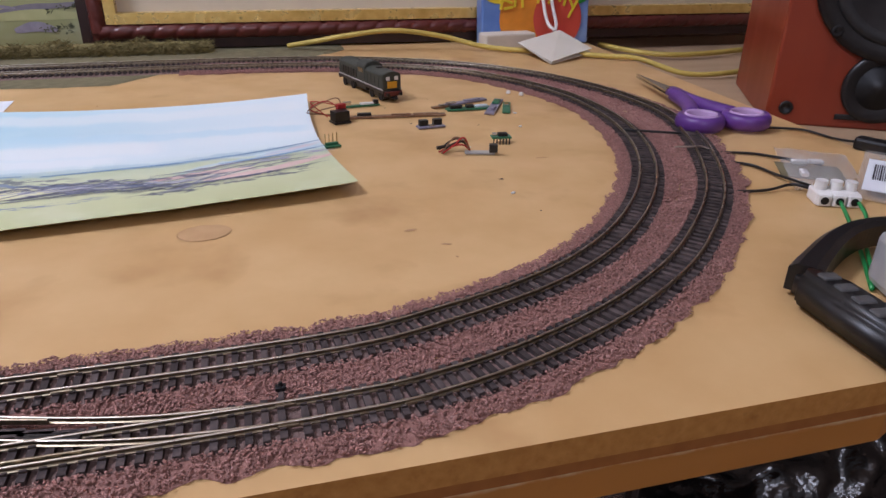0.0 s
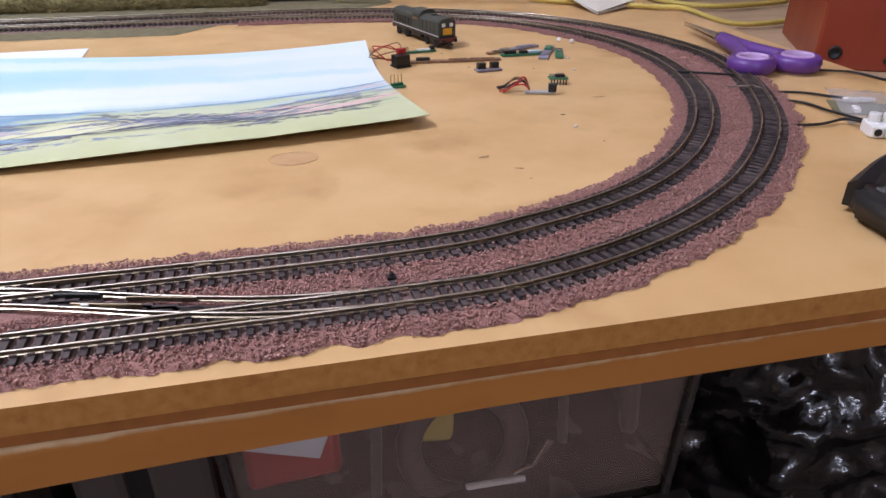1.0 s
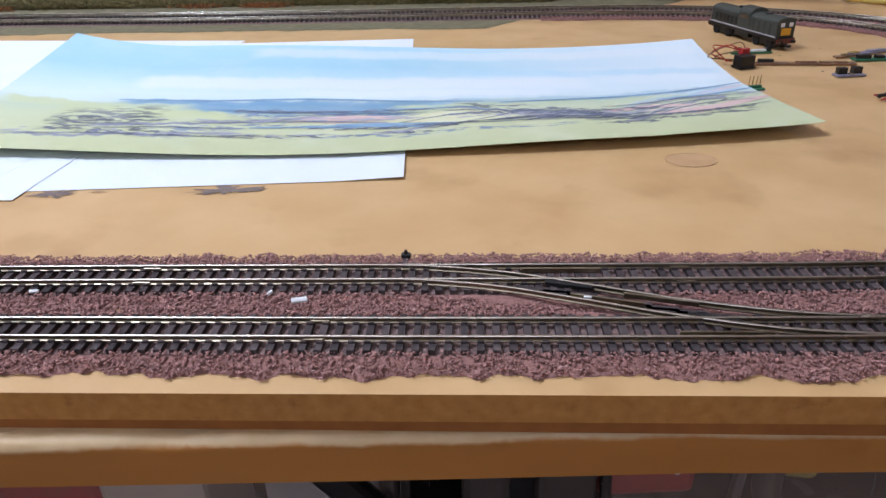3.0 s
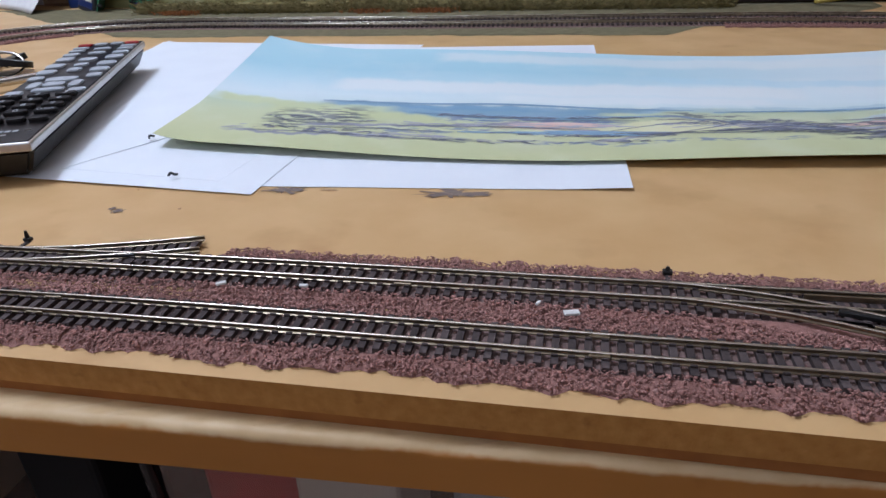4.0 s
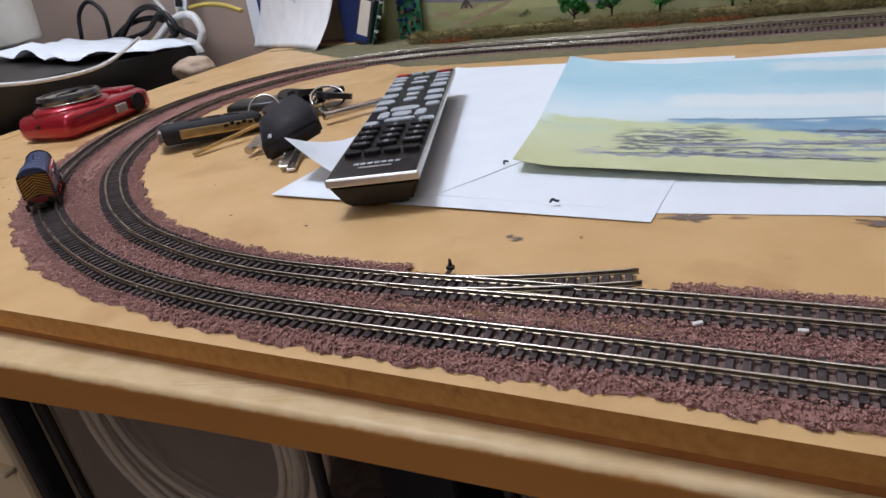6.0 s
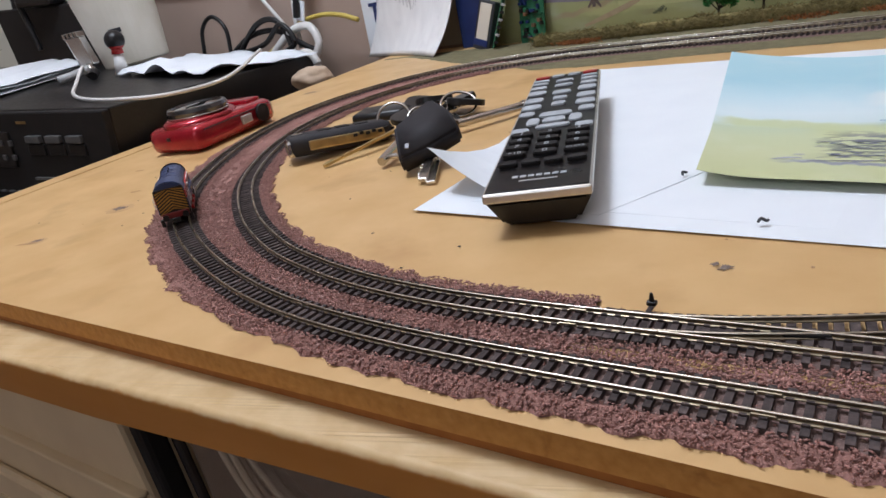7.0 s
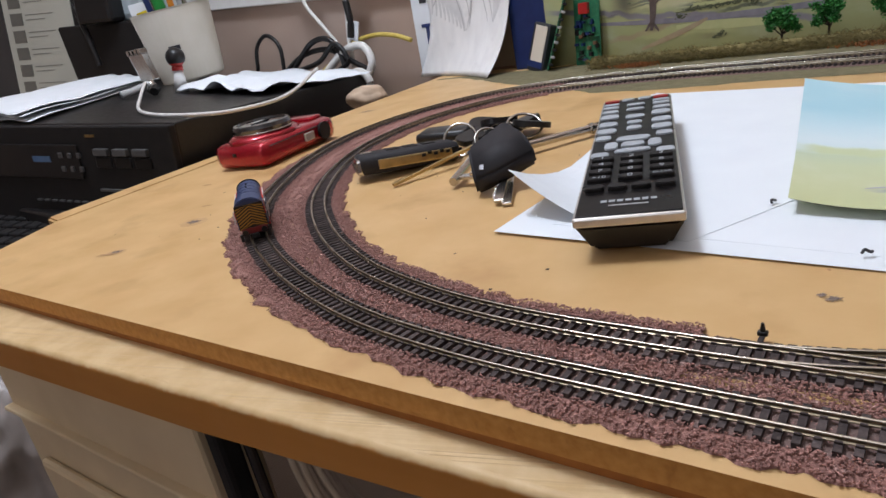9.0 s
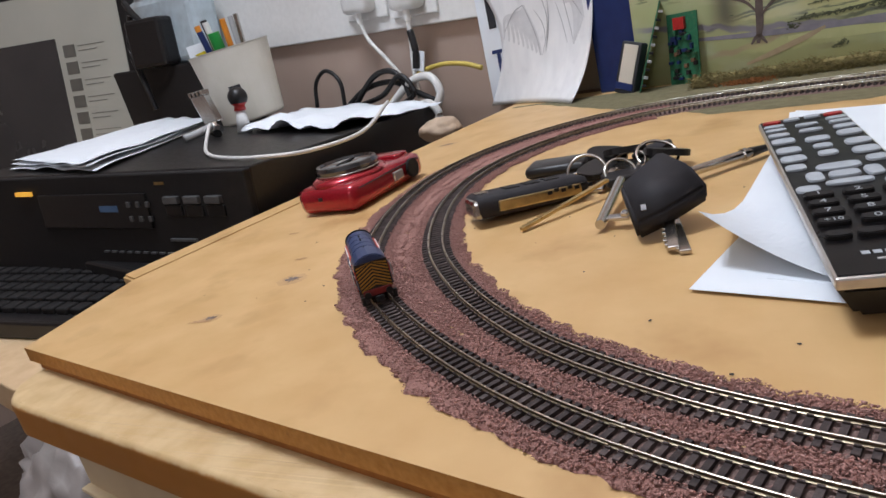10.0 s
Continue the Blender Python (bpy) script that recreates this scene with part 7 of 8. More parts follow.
for nm, mt, up, strokes in (
        ("painted_field", "paint_field", 0.0002, [([(-0.22, 0.030), (-0.17, 0.028), (-0.10, 0.024)], 0.010), ([(-0.20, 0.052), (-0.10, 0.050), (0.0, 0.056)], 0.006), ([(-0.16, 0.066), (-0.08, 0.068), (0.02, 0.072)], 0.009), ([(-0.06, 0.084), (0.02, 0.086), (0.10, 0.084)], 0.009), ([(0.10, 0.030), (0.17, 0.034), (0.23, 0.032)], 0.012), ([(0.14, 0.058), (0.19, 0.060), (0.24, 0.058)], 0.012)]),
        ("painted_road", "paint_road", 0.0003, [([(-0.33, 0.046), (-0.27, 0.041), (-0.22, 0.038), (-0.15, 0.036), (-0.08, 0.037), (-0.02, 0.042), (0.06, 0.046)], 0.0066), ([(-0.11, 0.044), (-0.04, 0.052), (0.04, 0.056), (0.12, 0.050)], 0.0032), ([(0.15, 0.036), (0.18, 0.041), (0.21, 0.042), (0.25, 0.046)], 0.0055)]),
        ("painted_track", "paint_track", 0.0004, [([(-0.262, 0.010), (-0.235, 0.018), (-0.205, 0.028), (-0.185, 0.036)], 0.0060)]),
        ("painted_stone", "paint_stone", 0.0004, [([(0.095, 0.022), (0.125, 0.030), (0.150, 0.022)], 0.009), ([(0.165, 0.018), (0.185, 0.022), (0.205, 0.018)], 0.010), ([(0.10, 0.040), (0.14, 0.043), (0.17, 0.040)], 0.004)]),
        ("painted_tree", "paint_bark", 0.0006, [([(-0.249, 0.030), (-0.246, 0.050), (-0.245, 0.075), (-0.243, 0.11)], 0.0080), ([(-0.256, 0.030), (-0.248, 0.038), (-0.240, 0.029)], 0.0040), ([(-0.246, 0.060), (-0.258, 0.074), (-0.272, 0.080)], 0.0030), ([(-0.245, 0.056), (-0.232, 0.070), (-0.215, 0.074)], 0.0030), ([(-0.245, 0.072), (-0.230, 0.090), (-0.212, 0.100)], 0.0026), ([(-0.244, 0.080), (-0.258, 0.096), (-0.266, 0.11)], 0.0026)]),
        ("painted_outline", "paint_dark", 0.0005, [([(-0.22, 0.046), (-0.17, 0.049), (-0.12, 0.054), (-0.08, 0.064)], 0.0018), ([(-0.20, 0.060), (-0.15, 0.064), (-0.10, 0.060), (-0.04, 0.062), (0.02, 0.064)], 0.0018), ([(-0.13, 0.064), (-0.11, 0.076), (-0.06, 0.082), (0.0, 0.078)], 0.0016), ([(-0.19, 0.078), (-0.12, 0.084), (-0.04, 0.092), (0.05, 0.094)], 0.0018), ([(0.14, 0.050), (0.19, 0.052), (0.24, 0.054)], 0.0020)])):
    for ln, wd in strokes:
        part(nm, ribbon(bmesh.new(), on_board, ln, wd, (1.0, 1.0), up), M[mt], bd)
bm = bmesh.new()
for k, (path, cnt, spr, ln) in enumerate((([(-0.21, 0.048), (-0.14, 0.050), (-0.07, 0.062)], 90, 0.0016, 0.0040), ([(-0.19, 0.062), (-0.10, 0.062), (0.0, 0.066)], 90, 0.0018, 0.0045), ([(-0.16, 0.080), (-0.06, 0.086), (0.06, 0.090)], 90, 0.0022, 0.005), ([(-0.245, 0.082), (-0.24, 0.10), (-0.235, 0.12)], 160, 0.014, 0.0045), ([(-0.218, 0.040), (-0.214, 0.043)], 26, 0.0020, 0.003),
                                          ([(-0.176, 0.016), (-0.168, 0.018)], 22, 0.0026, 0.003), ([(-0.14, 0.046), (-0.13, 0.052)], 30, 0.0030, 0.003), ([(-0.02, 0.044), (0.03, 0.050), (0.08, 0.050)], 60, 0.0024, 0.004), ([(0.12, 0.052), (0.18, 0.054), (0.24, 0.056)], 70, 0.0026, 0.005), ([(0.19, 0.018), (0.22, 0.022)], 40, 0.0035, 0.003), ([(0.20, 0.038), (0.235, 0.044)], 30, 0.0025, 0.004))):
    dashes(bm, on_board, path, cnt, spr, ln, 0.0012, (1.0, 1.0), 200 + k, 1.2, 0.0007)
tagged(part("painted_foliage", bm, M["paint_dark"], bd), "dark painted leaves and hedges", kind="stuff")


def strands(name, n, place, material, label, category, width=0.0006):
    """Loose fibres or small leaves: bent slivers, all in one mesh."""
    V, F = [], []
    for i in range(n):
        p, d, w = place(i)
        s = Vector((d.y, -d.x, 0.3 * (w if i % 2 else -w) / max(w, 1e-9) * 0.5)).normalized() * w
        o = len(V)
        mid = p + d * 0.55 + Vector((0, 0, 0.0004))
        V += [tuple(p - s), tuple(p + s), tuple(mid + s), tuple(mid - s), tuple(p + d)]
        F += [(o, o + 1, o + 2, o + 3), (o + 3, o + 2, o + 4)]
    me = bpy.data.meshes.new(name)
    me.from_pydata(V, [], F)
    me.materials.append(material)
    return tagged(new(name, me), label, category, kind="stuff")


hr = random.Random(11)


def hedge_at(x0, x1, y0, y1, h):
    def place(i):
        x = hr.uniform(x0, x1)
        hh = h * (0.80 + 0.35 * noise.noise((x * 40, 0, 2)) + 0.12 * noise.noise((x * 160, 0, 4)))
        z = hr.uniform(0, 1) ** 0.7 * hh
        y = hr.uniform(y0, y1) + (0.001 if z < hh * 0.3 else 0)
        d = Vector((hr.uniform(-1, 1), hr.uniform(-0.8, 0.5), hr.uniform(-0.3, 1.0))).normalized() * hr.uniform(0.003, 0.0075)
        return Vector((x, y, max(0.0004, z - 0.002))), d, hr.uniform(0.00022, 0.0005)
    return place


strands("dry_hedge", 15000, hedge_at(-0.305, 0.356, 0.612, 0.632, 0.0165), M["hedge"], "tangled strip of dry grass hedge along the back", "hedge")
bm = bmesh.new()
box(bm, (0.025, 0.624, 0.0060), (0.660, 0.013, 0.0110), bevel=0.004)
solo("hedge_core", bm, M["hedge"], "matted core of the dry grass hedge", "hedge", kind="stuff")
for x, n in ((-0.245, 500), (0.052, 380), (-0.02, 200)):
    strands("orange_flowers", n, lambda i, x=x: (Vector((x + hr.gauss(0, 0.012), 0.610 + hr.uniform(-0.004, 0.003), hr.uniform(0.0002, 0.004))), Vector((hr.uniform(-1, 1), hr.uniform(-1, 1), hr.uniform(0, 1))).normalized() * 0.0028, 0.0007), M["orange_scatter"], "orange scatter flowers at the foot of the hedge", "flowers")


def model_tree(x, y, h, seed):
    r = random.Random(seed)
    t = thing("model_tree", pose(x, y, 0.0), "bright green model tree with a twisted dark trunk", "model tree", "model trees")
    bm = bmesh.new()
    cyl(bm, (0, 0, 0), (0.0005, 0, h * 0.45), 0.0018, 0.0010, 8)
    tips = []
    for i in range(7):
        a, e = r.uniform(0, 6.28), r.uniform(0.4, 1.1)
        b = Vector((math.cos(a) * math.cos(e), math.sin(a) * math.cos(e), math.sin(e))) * h * r.uniform(0.3, 0.5)
        p = Vector((0, 0, h * r.uniform(0.3, 0.48)))
        cyl(bm, p, p + b, 0.0008, 0.0003, 6)
        tips.append(p + b)
    part("trunk", bm, M["bark"], t)
    clumps = [c * 0.92 for c in tips]
    for i in range(15):
        a, q = r.uniform(0, 6.28), r.uniform(0.25, 1.0)
        clumps.append(Vector((math.cos(a) * q * h * 0.30, math.sin(a) * q * h * 0.26, h * (0.72 + r.uniform(-0.22, 0.24) * (1.15 - q * 0.6)))))
    V, F = [], []
    for i in range(2600):
        c = clumps[i % len(clumps)]
        p = c + Vector((r.gauss(0, 1), r.gauss(0, 1), r.gauss(0, 0.85))) * h * 0.052
        d = Vector((r.uniform(-1, 1), r.uniform(-1, 1), r.uniform(-0.6, 1))).normalized() * 0.0015
        s = d.cross(Vector((r.uniform(-1, 1), r.uniform(-1, 1), r.uniform(-1, 1)))).normalized() * 0.0010
        o = len(V)
        V += [tuple(p - d), tuple(p + s), tuple(p + d), tuple(p - s)]
        F.append((o, o + 1, o + 2, o + 3))
    me = bpy.data.meshes.new("crown")
    me.from_pydata(V, [], F)
    me.materials.append(M["leaf"])
    ob = new("crown", me)
    ob.parent = t
    return t


for i, (x, h) in enumerate(((-0.103, 0.041), (-0.061, 0.046), (-0.010, 0.043), (0.061, 0.043), (0.078, 0.030))):
    model_tree(x, 0.640, h, i + 2)

# drawing, card, blue box, devices in the rear corner
M["pencil"] = mat("pencil_drawing", (0.84, 0.84, 0.84), (0.76, 0.76, 0.765), 0.7, scale=26, stretch=(3.0, 3.0, 0.7), spots=(0.60, 0.60, 0.61), spot_scale=30, spot_at=0.60)


def drawing_at(u, w, up=0.0):
    """Place on the standing sheet: u across, w up; its foot slides forward at one side."""
    k = 1 - math.exp(-4.0 * w)
    lo, hi = Vector((-0.622 + 0.034 * math.sin(math.pi * min(1.0, w * 1.3)), 0.700 + 0.008 * k, 0)), Vector((-0.455 + 0.030 * k, 0.628 + 0.058 * k, 0))
    return lo.lerp(hi, u) + Vector((0.006, 0.010, 0)) * math.sin(math.pi * u) + Vector((-0.4 * up, -0.92 * up, 0.001 + 0.24 * w))


dr = thing("pencil_drawing", pose(0, 0, 0), "pencil drawing on a curling sheet leaning in the corner", "drawing")
bm = sheet(1.0, 1.0, lambda u, v: 0.0, 24, 36, 0.0003)
for v in bm.verts:
    v.co = drawing_at(v.co.x, v.co.y, v.co.z)
sh = part("sheet", bm, M["pencil"], dr, smooth=True)
M["graphite_soft"] = mat("soft_graphite", (0.60, 0.60, 0.605), (0.68, 0.68, 0.685), 0.8, scale=120)
M["graphite"] = mat("graphite", (0.36, 0.36, 0.37), (0.46, 0.46, 0.47), 0.8, scale=160)
bm2 = bmesh.new()
DS = (0.18, 0.24)
for side, apex, foot in ((-1, (0.27, 0.52), (0.40, 0.24)), (1, (0.66, 0.53), (0.78, 0.27))):
    for i in range(9):
        t = i / 8
        a = (apex[0] + side * 0.02 * t, apex[1] - 0.05 * t)
        b = (apex[0] + (foot[0] - apex[0]) * (1 - t) + side * 0.24 * t, foot[1] + 0.12 * t)
        part("shading", ribbon(bmesh.new(), drawing_at, [a, ((a[0] + b[0]) / 2 + side * 0.05, (a[1] + b[1]) / 2 + 0.06), b], 0.0085 - 0.004 * t, DS, 0.0005 + 0.00004 * i), M["graphite_soft"], sh, "soft grey pencil shading")
    ribbon(bm2, drawing_at, [apex, (apex[0] + 0.04, 0.41), foot], 0.0016, DS, 0.0012)
    ribbon(bm2, drawing_at, [apex, (apex[0] + side * 0.10, 0.49), (apex[0] + side * 0.22, 0.40)], 0.0014, DS, 0.0012)
for ln in ([(0.44, 0.60), (0.47, 0.42), (0.42, 0.24)], [(0.52, 0.58), (0.48, 0.40), (0.45, 0.26)], [(0.36, 0.48), (0.42, 0.40), (0.44, 0.32)], [(0.58, 0.50), (0.64, 0.37), (0.70, 0.28)], [(0.20, 0.64), (0.26, 0.56), (0.28, 0.68)], [(0.60, 0.66), (0.68, 0.57), (0.76, 0.68)]):
    ribbon(bm2, drawing_at, ln, 0.0014, DS, 0.0012)
tagged(part("pencil_linework", bm2, M["graphite"], sh), "fine dark pencil lines", kind="stuff")
card = thing("lettered_card", pose(-0.566, 0.712, 0.0, -2, 0, 0), "white card with black and blue lettering, standing behind the drawing", "card")
part("sheet", boxed((0, 0.001, 0.12), (0.122, 0.002, 0.240), bevel=0.0004), M["paper"], card)
part("black_mark", boxed((-0.038, -0.0004, 0.150), (0.012, 0.0010, 0.090)), M["ink"], card)
part("blue_mark", boxed((-0.038, -0.0004, 0.073), (0.018, 0.0010, 0.0050)), M["blue"], card)
part("blue_mark", boxed((-0.0365, -0.0004, 0.058), (0.0060, 0.0010, 0.026)), M["blue"], card)
solo("cream_board", boxed((0, 0.004, 0.12), (0.100, 0.006, 0.240), bevel=0.0006), M["cream"], "cream board standing behind the drawing", "board", m=pose(-0.486, 0.722, 0.0, 0, 0, 0))
solo("blue_box_file", boxed((0, 0.012, 0.12), (0.062, 0.024, 0.240), bevel=0.0015), M["blue"], "dark blue box file standing in the corner", "box", m=pose(-0.408, 0.678, 0.0))
dv = thing("battery_module", pose(-0.398, 0.652, 0.0, -14, 12, -20), "small dark module with a cream panel leaning on the box", "electronic module")
part("case", boxed((0, 0.006, 0.030), (0.030, 0.012, 0.060), bevel=0.002), M["ink"], dv)
part("panel", boxed((0.001, -0.0006, 0.035), (0.021, 0.0010, 0.044), bevel=0.0003), M["cream"], dv)
part("clip", boxed((0, -0.0004, 0.009), (0.026, 0.0012, 0.008), bevel=0.0003), M["blue"], dv)
pb = thing("circuit_board", pose(-0.326, 0.660, 0.0, -6, 0, -8), "green circuit board crowded with parts, leaning on the backdrop", "circuit board")
part("board", boxed((0, 0.003, 0.039), (0.036, 0.0016, 0.078)), M["pcb_green"], pb)
part("red_module", boxed((-0.002, 0.0, 0.067), (0.013, 0.005, 0.013), bevel=0.0004), M["red_enamel"], pb)
r = random.Random(3)
for i in range(34):
    part("component", boxed((r.uniform(-0.015, 0.015), 0.0, r.uniform(0.006, 0.058)), (r.uniform(0.002, 0.006), 0.005, r.uniform(0.002, 0.006)), bevel=0.0004), M[r.choice(["black", "black", "black_matt", "pcb_green", "blue", "pcb_copper"])], pb)
pe = thing("circuit_board", pose(-0.373, 0.652, 0.0, 20, 3, 112), "thin green circuit board seen edge-on", "circuit board")
part("board", boxed((0, 0.003, 0.050), (0.030, 0.0016, 0.100)), M["pcb_green"], pe)
for i in range(10):
    part("component", boxed((-0.018, 0.0, 0.008 + i * 0.009), (0.005, 0.005, 0.003), bevel=0.0004), M["grey_plastic" if i % 2 else "black"], pe)

# ---- left corner: hi-fi, monitor, clutter (the floor of this corner leans) ----
piv, axis = Vector((-0.58, 0.25, 0.0)), Vector((-0.7, 0.714, 0.0)).normalized()
LEAN = Matrix.Translation(piv) @ Matrix.Rotation(radians(6.0), 4, axis) @ Matrix.Translation(-piv)
TOP = 0.042
solo("side_table", boxed((-1.15, 0.373, -0.125), (1.08, 0.674, 0.03), bevel=0.002), M["desk_top"], "low wooden side table beside the layout", "table", m=LEAN)
hf = thing("hifi_receiver", LEAN @ pose(-0.616, 0.262, -0.110, 0, 0, 12), "black hi-fi receiver with a row of silver buttons", "hi-fi receiver")
part("case", boxed((-0.25, 0.212, 0.076), (0.500, 0.420, 0.152), bevel=0.002), M["black"], hf)
part("front_panel", boxed((-0.25, -0.004, 0.076), (0.504, 0.010, 0.150), bevel=0.002), M["black_matt"], hf)
for i in range(3):
    part("button", boxed((-0.044 - i * 0.030, -0.011, 0.122), (0.021, 0.006, 0.008), bevel=0.001), M["dim_key"], hf)
    part("button_shade", boxed((-0.044 - i * 0.030, -0.0098, 0.110), (0.024, 0.003, 0.012), bevel=0.001), M["black"], hf)
for i in range(2):
    part("slot_button", boxed((-0.050 - i * 0.050, -0.0105, 0.078), (0.038, 0.004, 0.003), bevel=0.0006), M["dim_key"], hf)
part("display", boxed((-0.235, -0.0102, 0.110), (0.185, 0.003, 0.040), bevel=0.001), M["black"], hf)
part("display_text", boxed((-0.205, -0.0120, 0.113), (0.030, 0.0006, 0.007)), M["blue_glow"], hf)
for j in range(2):
    for i in range(3):
        part("small_button", boxed((-0.140 - i * 0.015, -0.0125, 0.118 - j * 0.016), (0.005, 0.003, 0.006), bevel=0.0005), M["dim_key"], hf)
for i in range(11):
    part("preset_button", boxed((-0.100 - i * 0.013, -0.0105, 0.062), (0.008, 0.003, 0.002)), M["dim_key"], hf)
part("badge", boxed((-0.118, -0.0094, 0.140), (0.014, 0.001, 0.003)), M["brass"], hf)
part("amber_light", boxed((-0.352, -0.0110, 0.132), (0.030, 0.003, 0.005)), M["amber"], hf)


def corner_sheet(c, z, label, lumps=0.0):
    bm = sheet(1.0, 1.0, lambda u, v: 0.0, 18, 14)
    for v in bm.verts:
        u, w = v.co.x, v.co.y
        a = [(1 - u) * (1 - w), u * (1 - w), u * w, (1 - u) * w]
        v.co = (sum(k * q[0] for k, q in zip(a, c)), sum(k * q[1] for k, q in zip(a, c)), v.co.z + z + lumps * abs(noise.noise((u * 3, w * 3, z * 90))))
    return solo("paper_sheet", bm, M["paper"], label, "paper", "sheets on the receiver", m=LEAN, smooth=True)


for i in range(3):
    corner_sheet([(-1.06 - 0.006 * i, 0.205 + 0.006 * i), (-0.83 - 0.006 * i, 0.213 - 0.004 * i), (-1.09, 0.53 + 0.006 * i), (-1.32, 0.58)], TOP + 0.003 + 0.004 * i, "white paper in a loose pile on the receiver", 0.006)
corner_sheet([(-0.88, 0.445), (-0.675, 0.435), (-0.655, 0.625), (-0.99, 0.66)], TOP + 0.004, "crumpled white paper on the receiver", 0.022)
pot = thing("pen_pot", LEAN @ pose(-1.02, 0.575, TOP + 0.006) @ Matrix.Rotation(math.radians(9), 4, Vector((0.81, -0.58, 0))) @ Matrix.Scale(0.85, 4), "off-white card cup full of pens", "pen pot")
part("cup", revolve([(0.060, 0.0), (0.062, 0.004), (0.076, 0.134), (0.078, 0.137), (0.074, 0.137), (0.058, 0.006)], 40), M["pot"], pot, smooth=False)
part("ink_splash", boxed((0.046, -0.050, 0.066), (0.022, 0.003, 0.008), rz=40), M["ink"], pot)
for i, (x, y, h, rad, mt, dx, dy) in enumerate(((0.050, -0.030, 0.185, 0.0060, "orange", 0.3, 0.0), (0.022, -0.036, 0.168, 0.0120, "green_pen", 0.1, 0.0), (0.004, -0.030, 0.190, 0.0065, "white_plastic", -0.05, 0), (-0.016, -0.02, 0.195, 0.0070, "black", 0.05, 0), (-0.030, -0.025, 0.178, 0.0065, "blue", -0.1, 0), (-0.045, -0.015, 0.190, 0.0065, "orange", -0.2, 0), (-0.020, -0.050, 0.142, 0.0110, "bright_yellow", 0.1, 0), (0.03, 0.02, 0.19, 0.005, "steel", 0.1, 0), (0.0, 0.03, 0.19, 0.006, "grey_plastic", 0, 0))):
    bm = bmesh.new()
    cyl(bm, (x * 0.6, y * 0.6, 0.012), (x + dx * 0.02, y, h), rad, rad * 0.9, 14)
    part("pen", bm, M[mt], pot)
part("note", boxed((-0.052, -0.030, 0.140), (0.046, 0.003, 0.040), rz=20), M["paper"], pot)
cl = thing("clamp_tripod", LEAN @ pose(-0.915, 0.428, TOP, 0, 0, 30) @ Matrix.Scale(0.74, 4), "steel spring clamp on a stubby dark tripod leg", "clamp")
part("jaw", boxed((0.0, 0.02, 0.056), (0.030, 0.024, 0.062), m=pose(0, 0, 0, 0, -18, 0), bevel=0.003), M["steel"], cl)
for i in range(4):
    part("jaw_rib", boxed((-0.022 + i * 0.008, 0.012, 0.086), (0.005, 0.030, 0.010), m=pose(0, 0, 0, 0, -8, 0), bevel=0.001), M["steel"], cl)
part("leg", tube([(0.0, -0.005, 0.022), (-0.020, -0.030, 0.014), (-0.038, -0.050, 0.009)], 0.0075, 12, 6), M["grey_plastic"], cl, smooth=True)
part("foot", tube([(0.020, -0.02, 0.016), (0.022, -0.035, 0.010)], 0.0085, 12, 4), M["black"], cl)
part("ball_joint", revolve([(0.002, 0.0), (0.011, 0.008), (0.011, 0.020), (0.004, 0.030)], 20), M["steel"], cl, smooth=True)
bm = bmesh.new()
cyl(bm, (0, 0, 0), (0, 0, 0.040), 0.014, 0.008, 14)
bmesh.ops.create_uvsphere(bm, u_segments=16, v_segments=10, radius=0.018, matrix=Matrix.Translation((0, 0, 0.062)))
cyl(bm, (0, 0, 0.038), (0, 0, 0.050), 0.011, 0.009, 14)
fg = solo("figurine", bm, M["black"], "small black and red figurine beside the pen pot", "figurine", m=LEAN @ pose(-0.905, 0.470, TOP) @ Matrix.Scale(0.80, 4), smooth=True)
fg.data.materials.append(M["red_enamel"])
fg.data.materials.append(M["white_enamel"])
for f in fg.data.polygons:
    f.material_index = 0 if f.center.z > 0.050 else (1 if f.center.z > 0.026 else 2)
solo("white_lead", tube([(-0.875, 0.395, 0.056), (-0.850, 0.380, 0.066), (-0.810, 0.345, 0.052), (-0.750, 0.305, 0.046), (-0.690, 0.285, 0.045), (-0.625, 0.285, 0.046), (-0.585, 0.320, 0.046), (-0.59, 0.40, 0.050), (-0.66, 0.52, 0.066)], 0.0022, 10, 8), M["cable_white"], "thick white lead looping over the receiver", "cable", "cables", m=LEAN, smooth=True)
mo = thing("monitor", LEAN @ pose(-1.475, 0.610, -0.08, -5, 0, 18), "dark-framed computer monitor showing a pale page", "monitor")
part("frame", boxed((-0.40, 0.02, 0.22), (0.820, 0.030, 0.420), bevel=0.003), M["black"], mo)
part("screen", boxed((-0.40, 0.0044, 0.225), (0.780, 0.002, 0.380)), M["screen"], mo, "pale lit page")
part("dark_pane", boxed((-0.480, 0.0030, 0.165), (0.560, 0.0012, 0.310)), M["screen_dark"], mo)
for i in range(7):
    part("thumbnail", boxed((-0.165, 0.0030, 0.290 - i * 0.036), (0.034, 0.0012, 0.026)), M["screen_text"], mo)
    for k in range(2):
        part("text_bar", boxed((-0.100 - 0.012 * k, 0.0030, 0.298 - i * 0.036 - k * 0.010), (0.076 - 0.024 * k, 0.0012, 0.0014)), M["screen_text"], mo)
part("stand", boxed((-0.40, 0.06, 0.0), (0.10, 0.05, 0.10), bevel=0.004), M["black"], mo)
part("foot", boxed((-0.40, 0.05, -0.022), (0.26, 0.18, 0.014), bevel=0.004), M["black"], mo)
bx = thing("charger_stack", LEAN @ pose(-1.40, 0.66, -0.110), "black charger and pale plastic box on a dark crate", "charger")
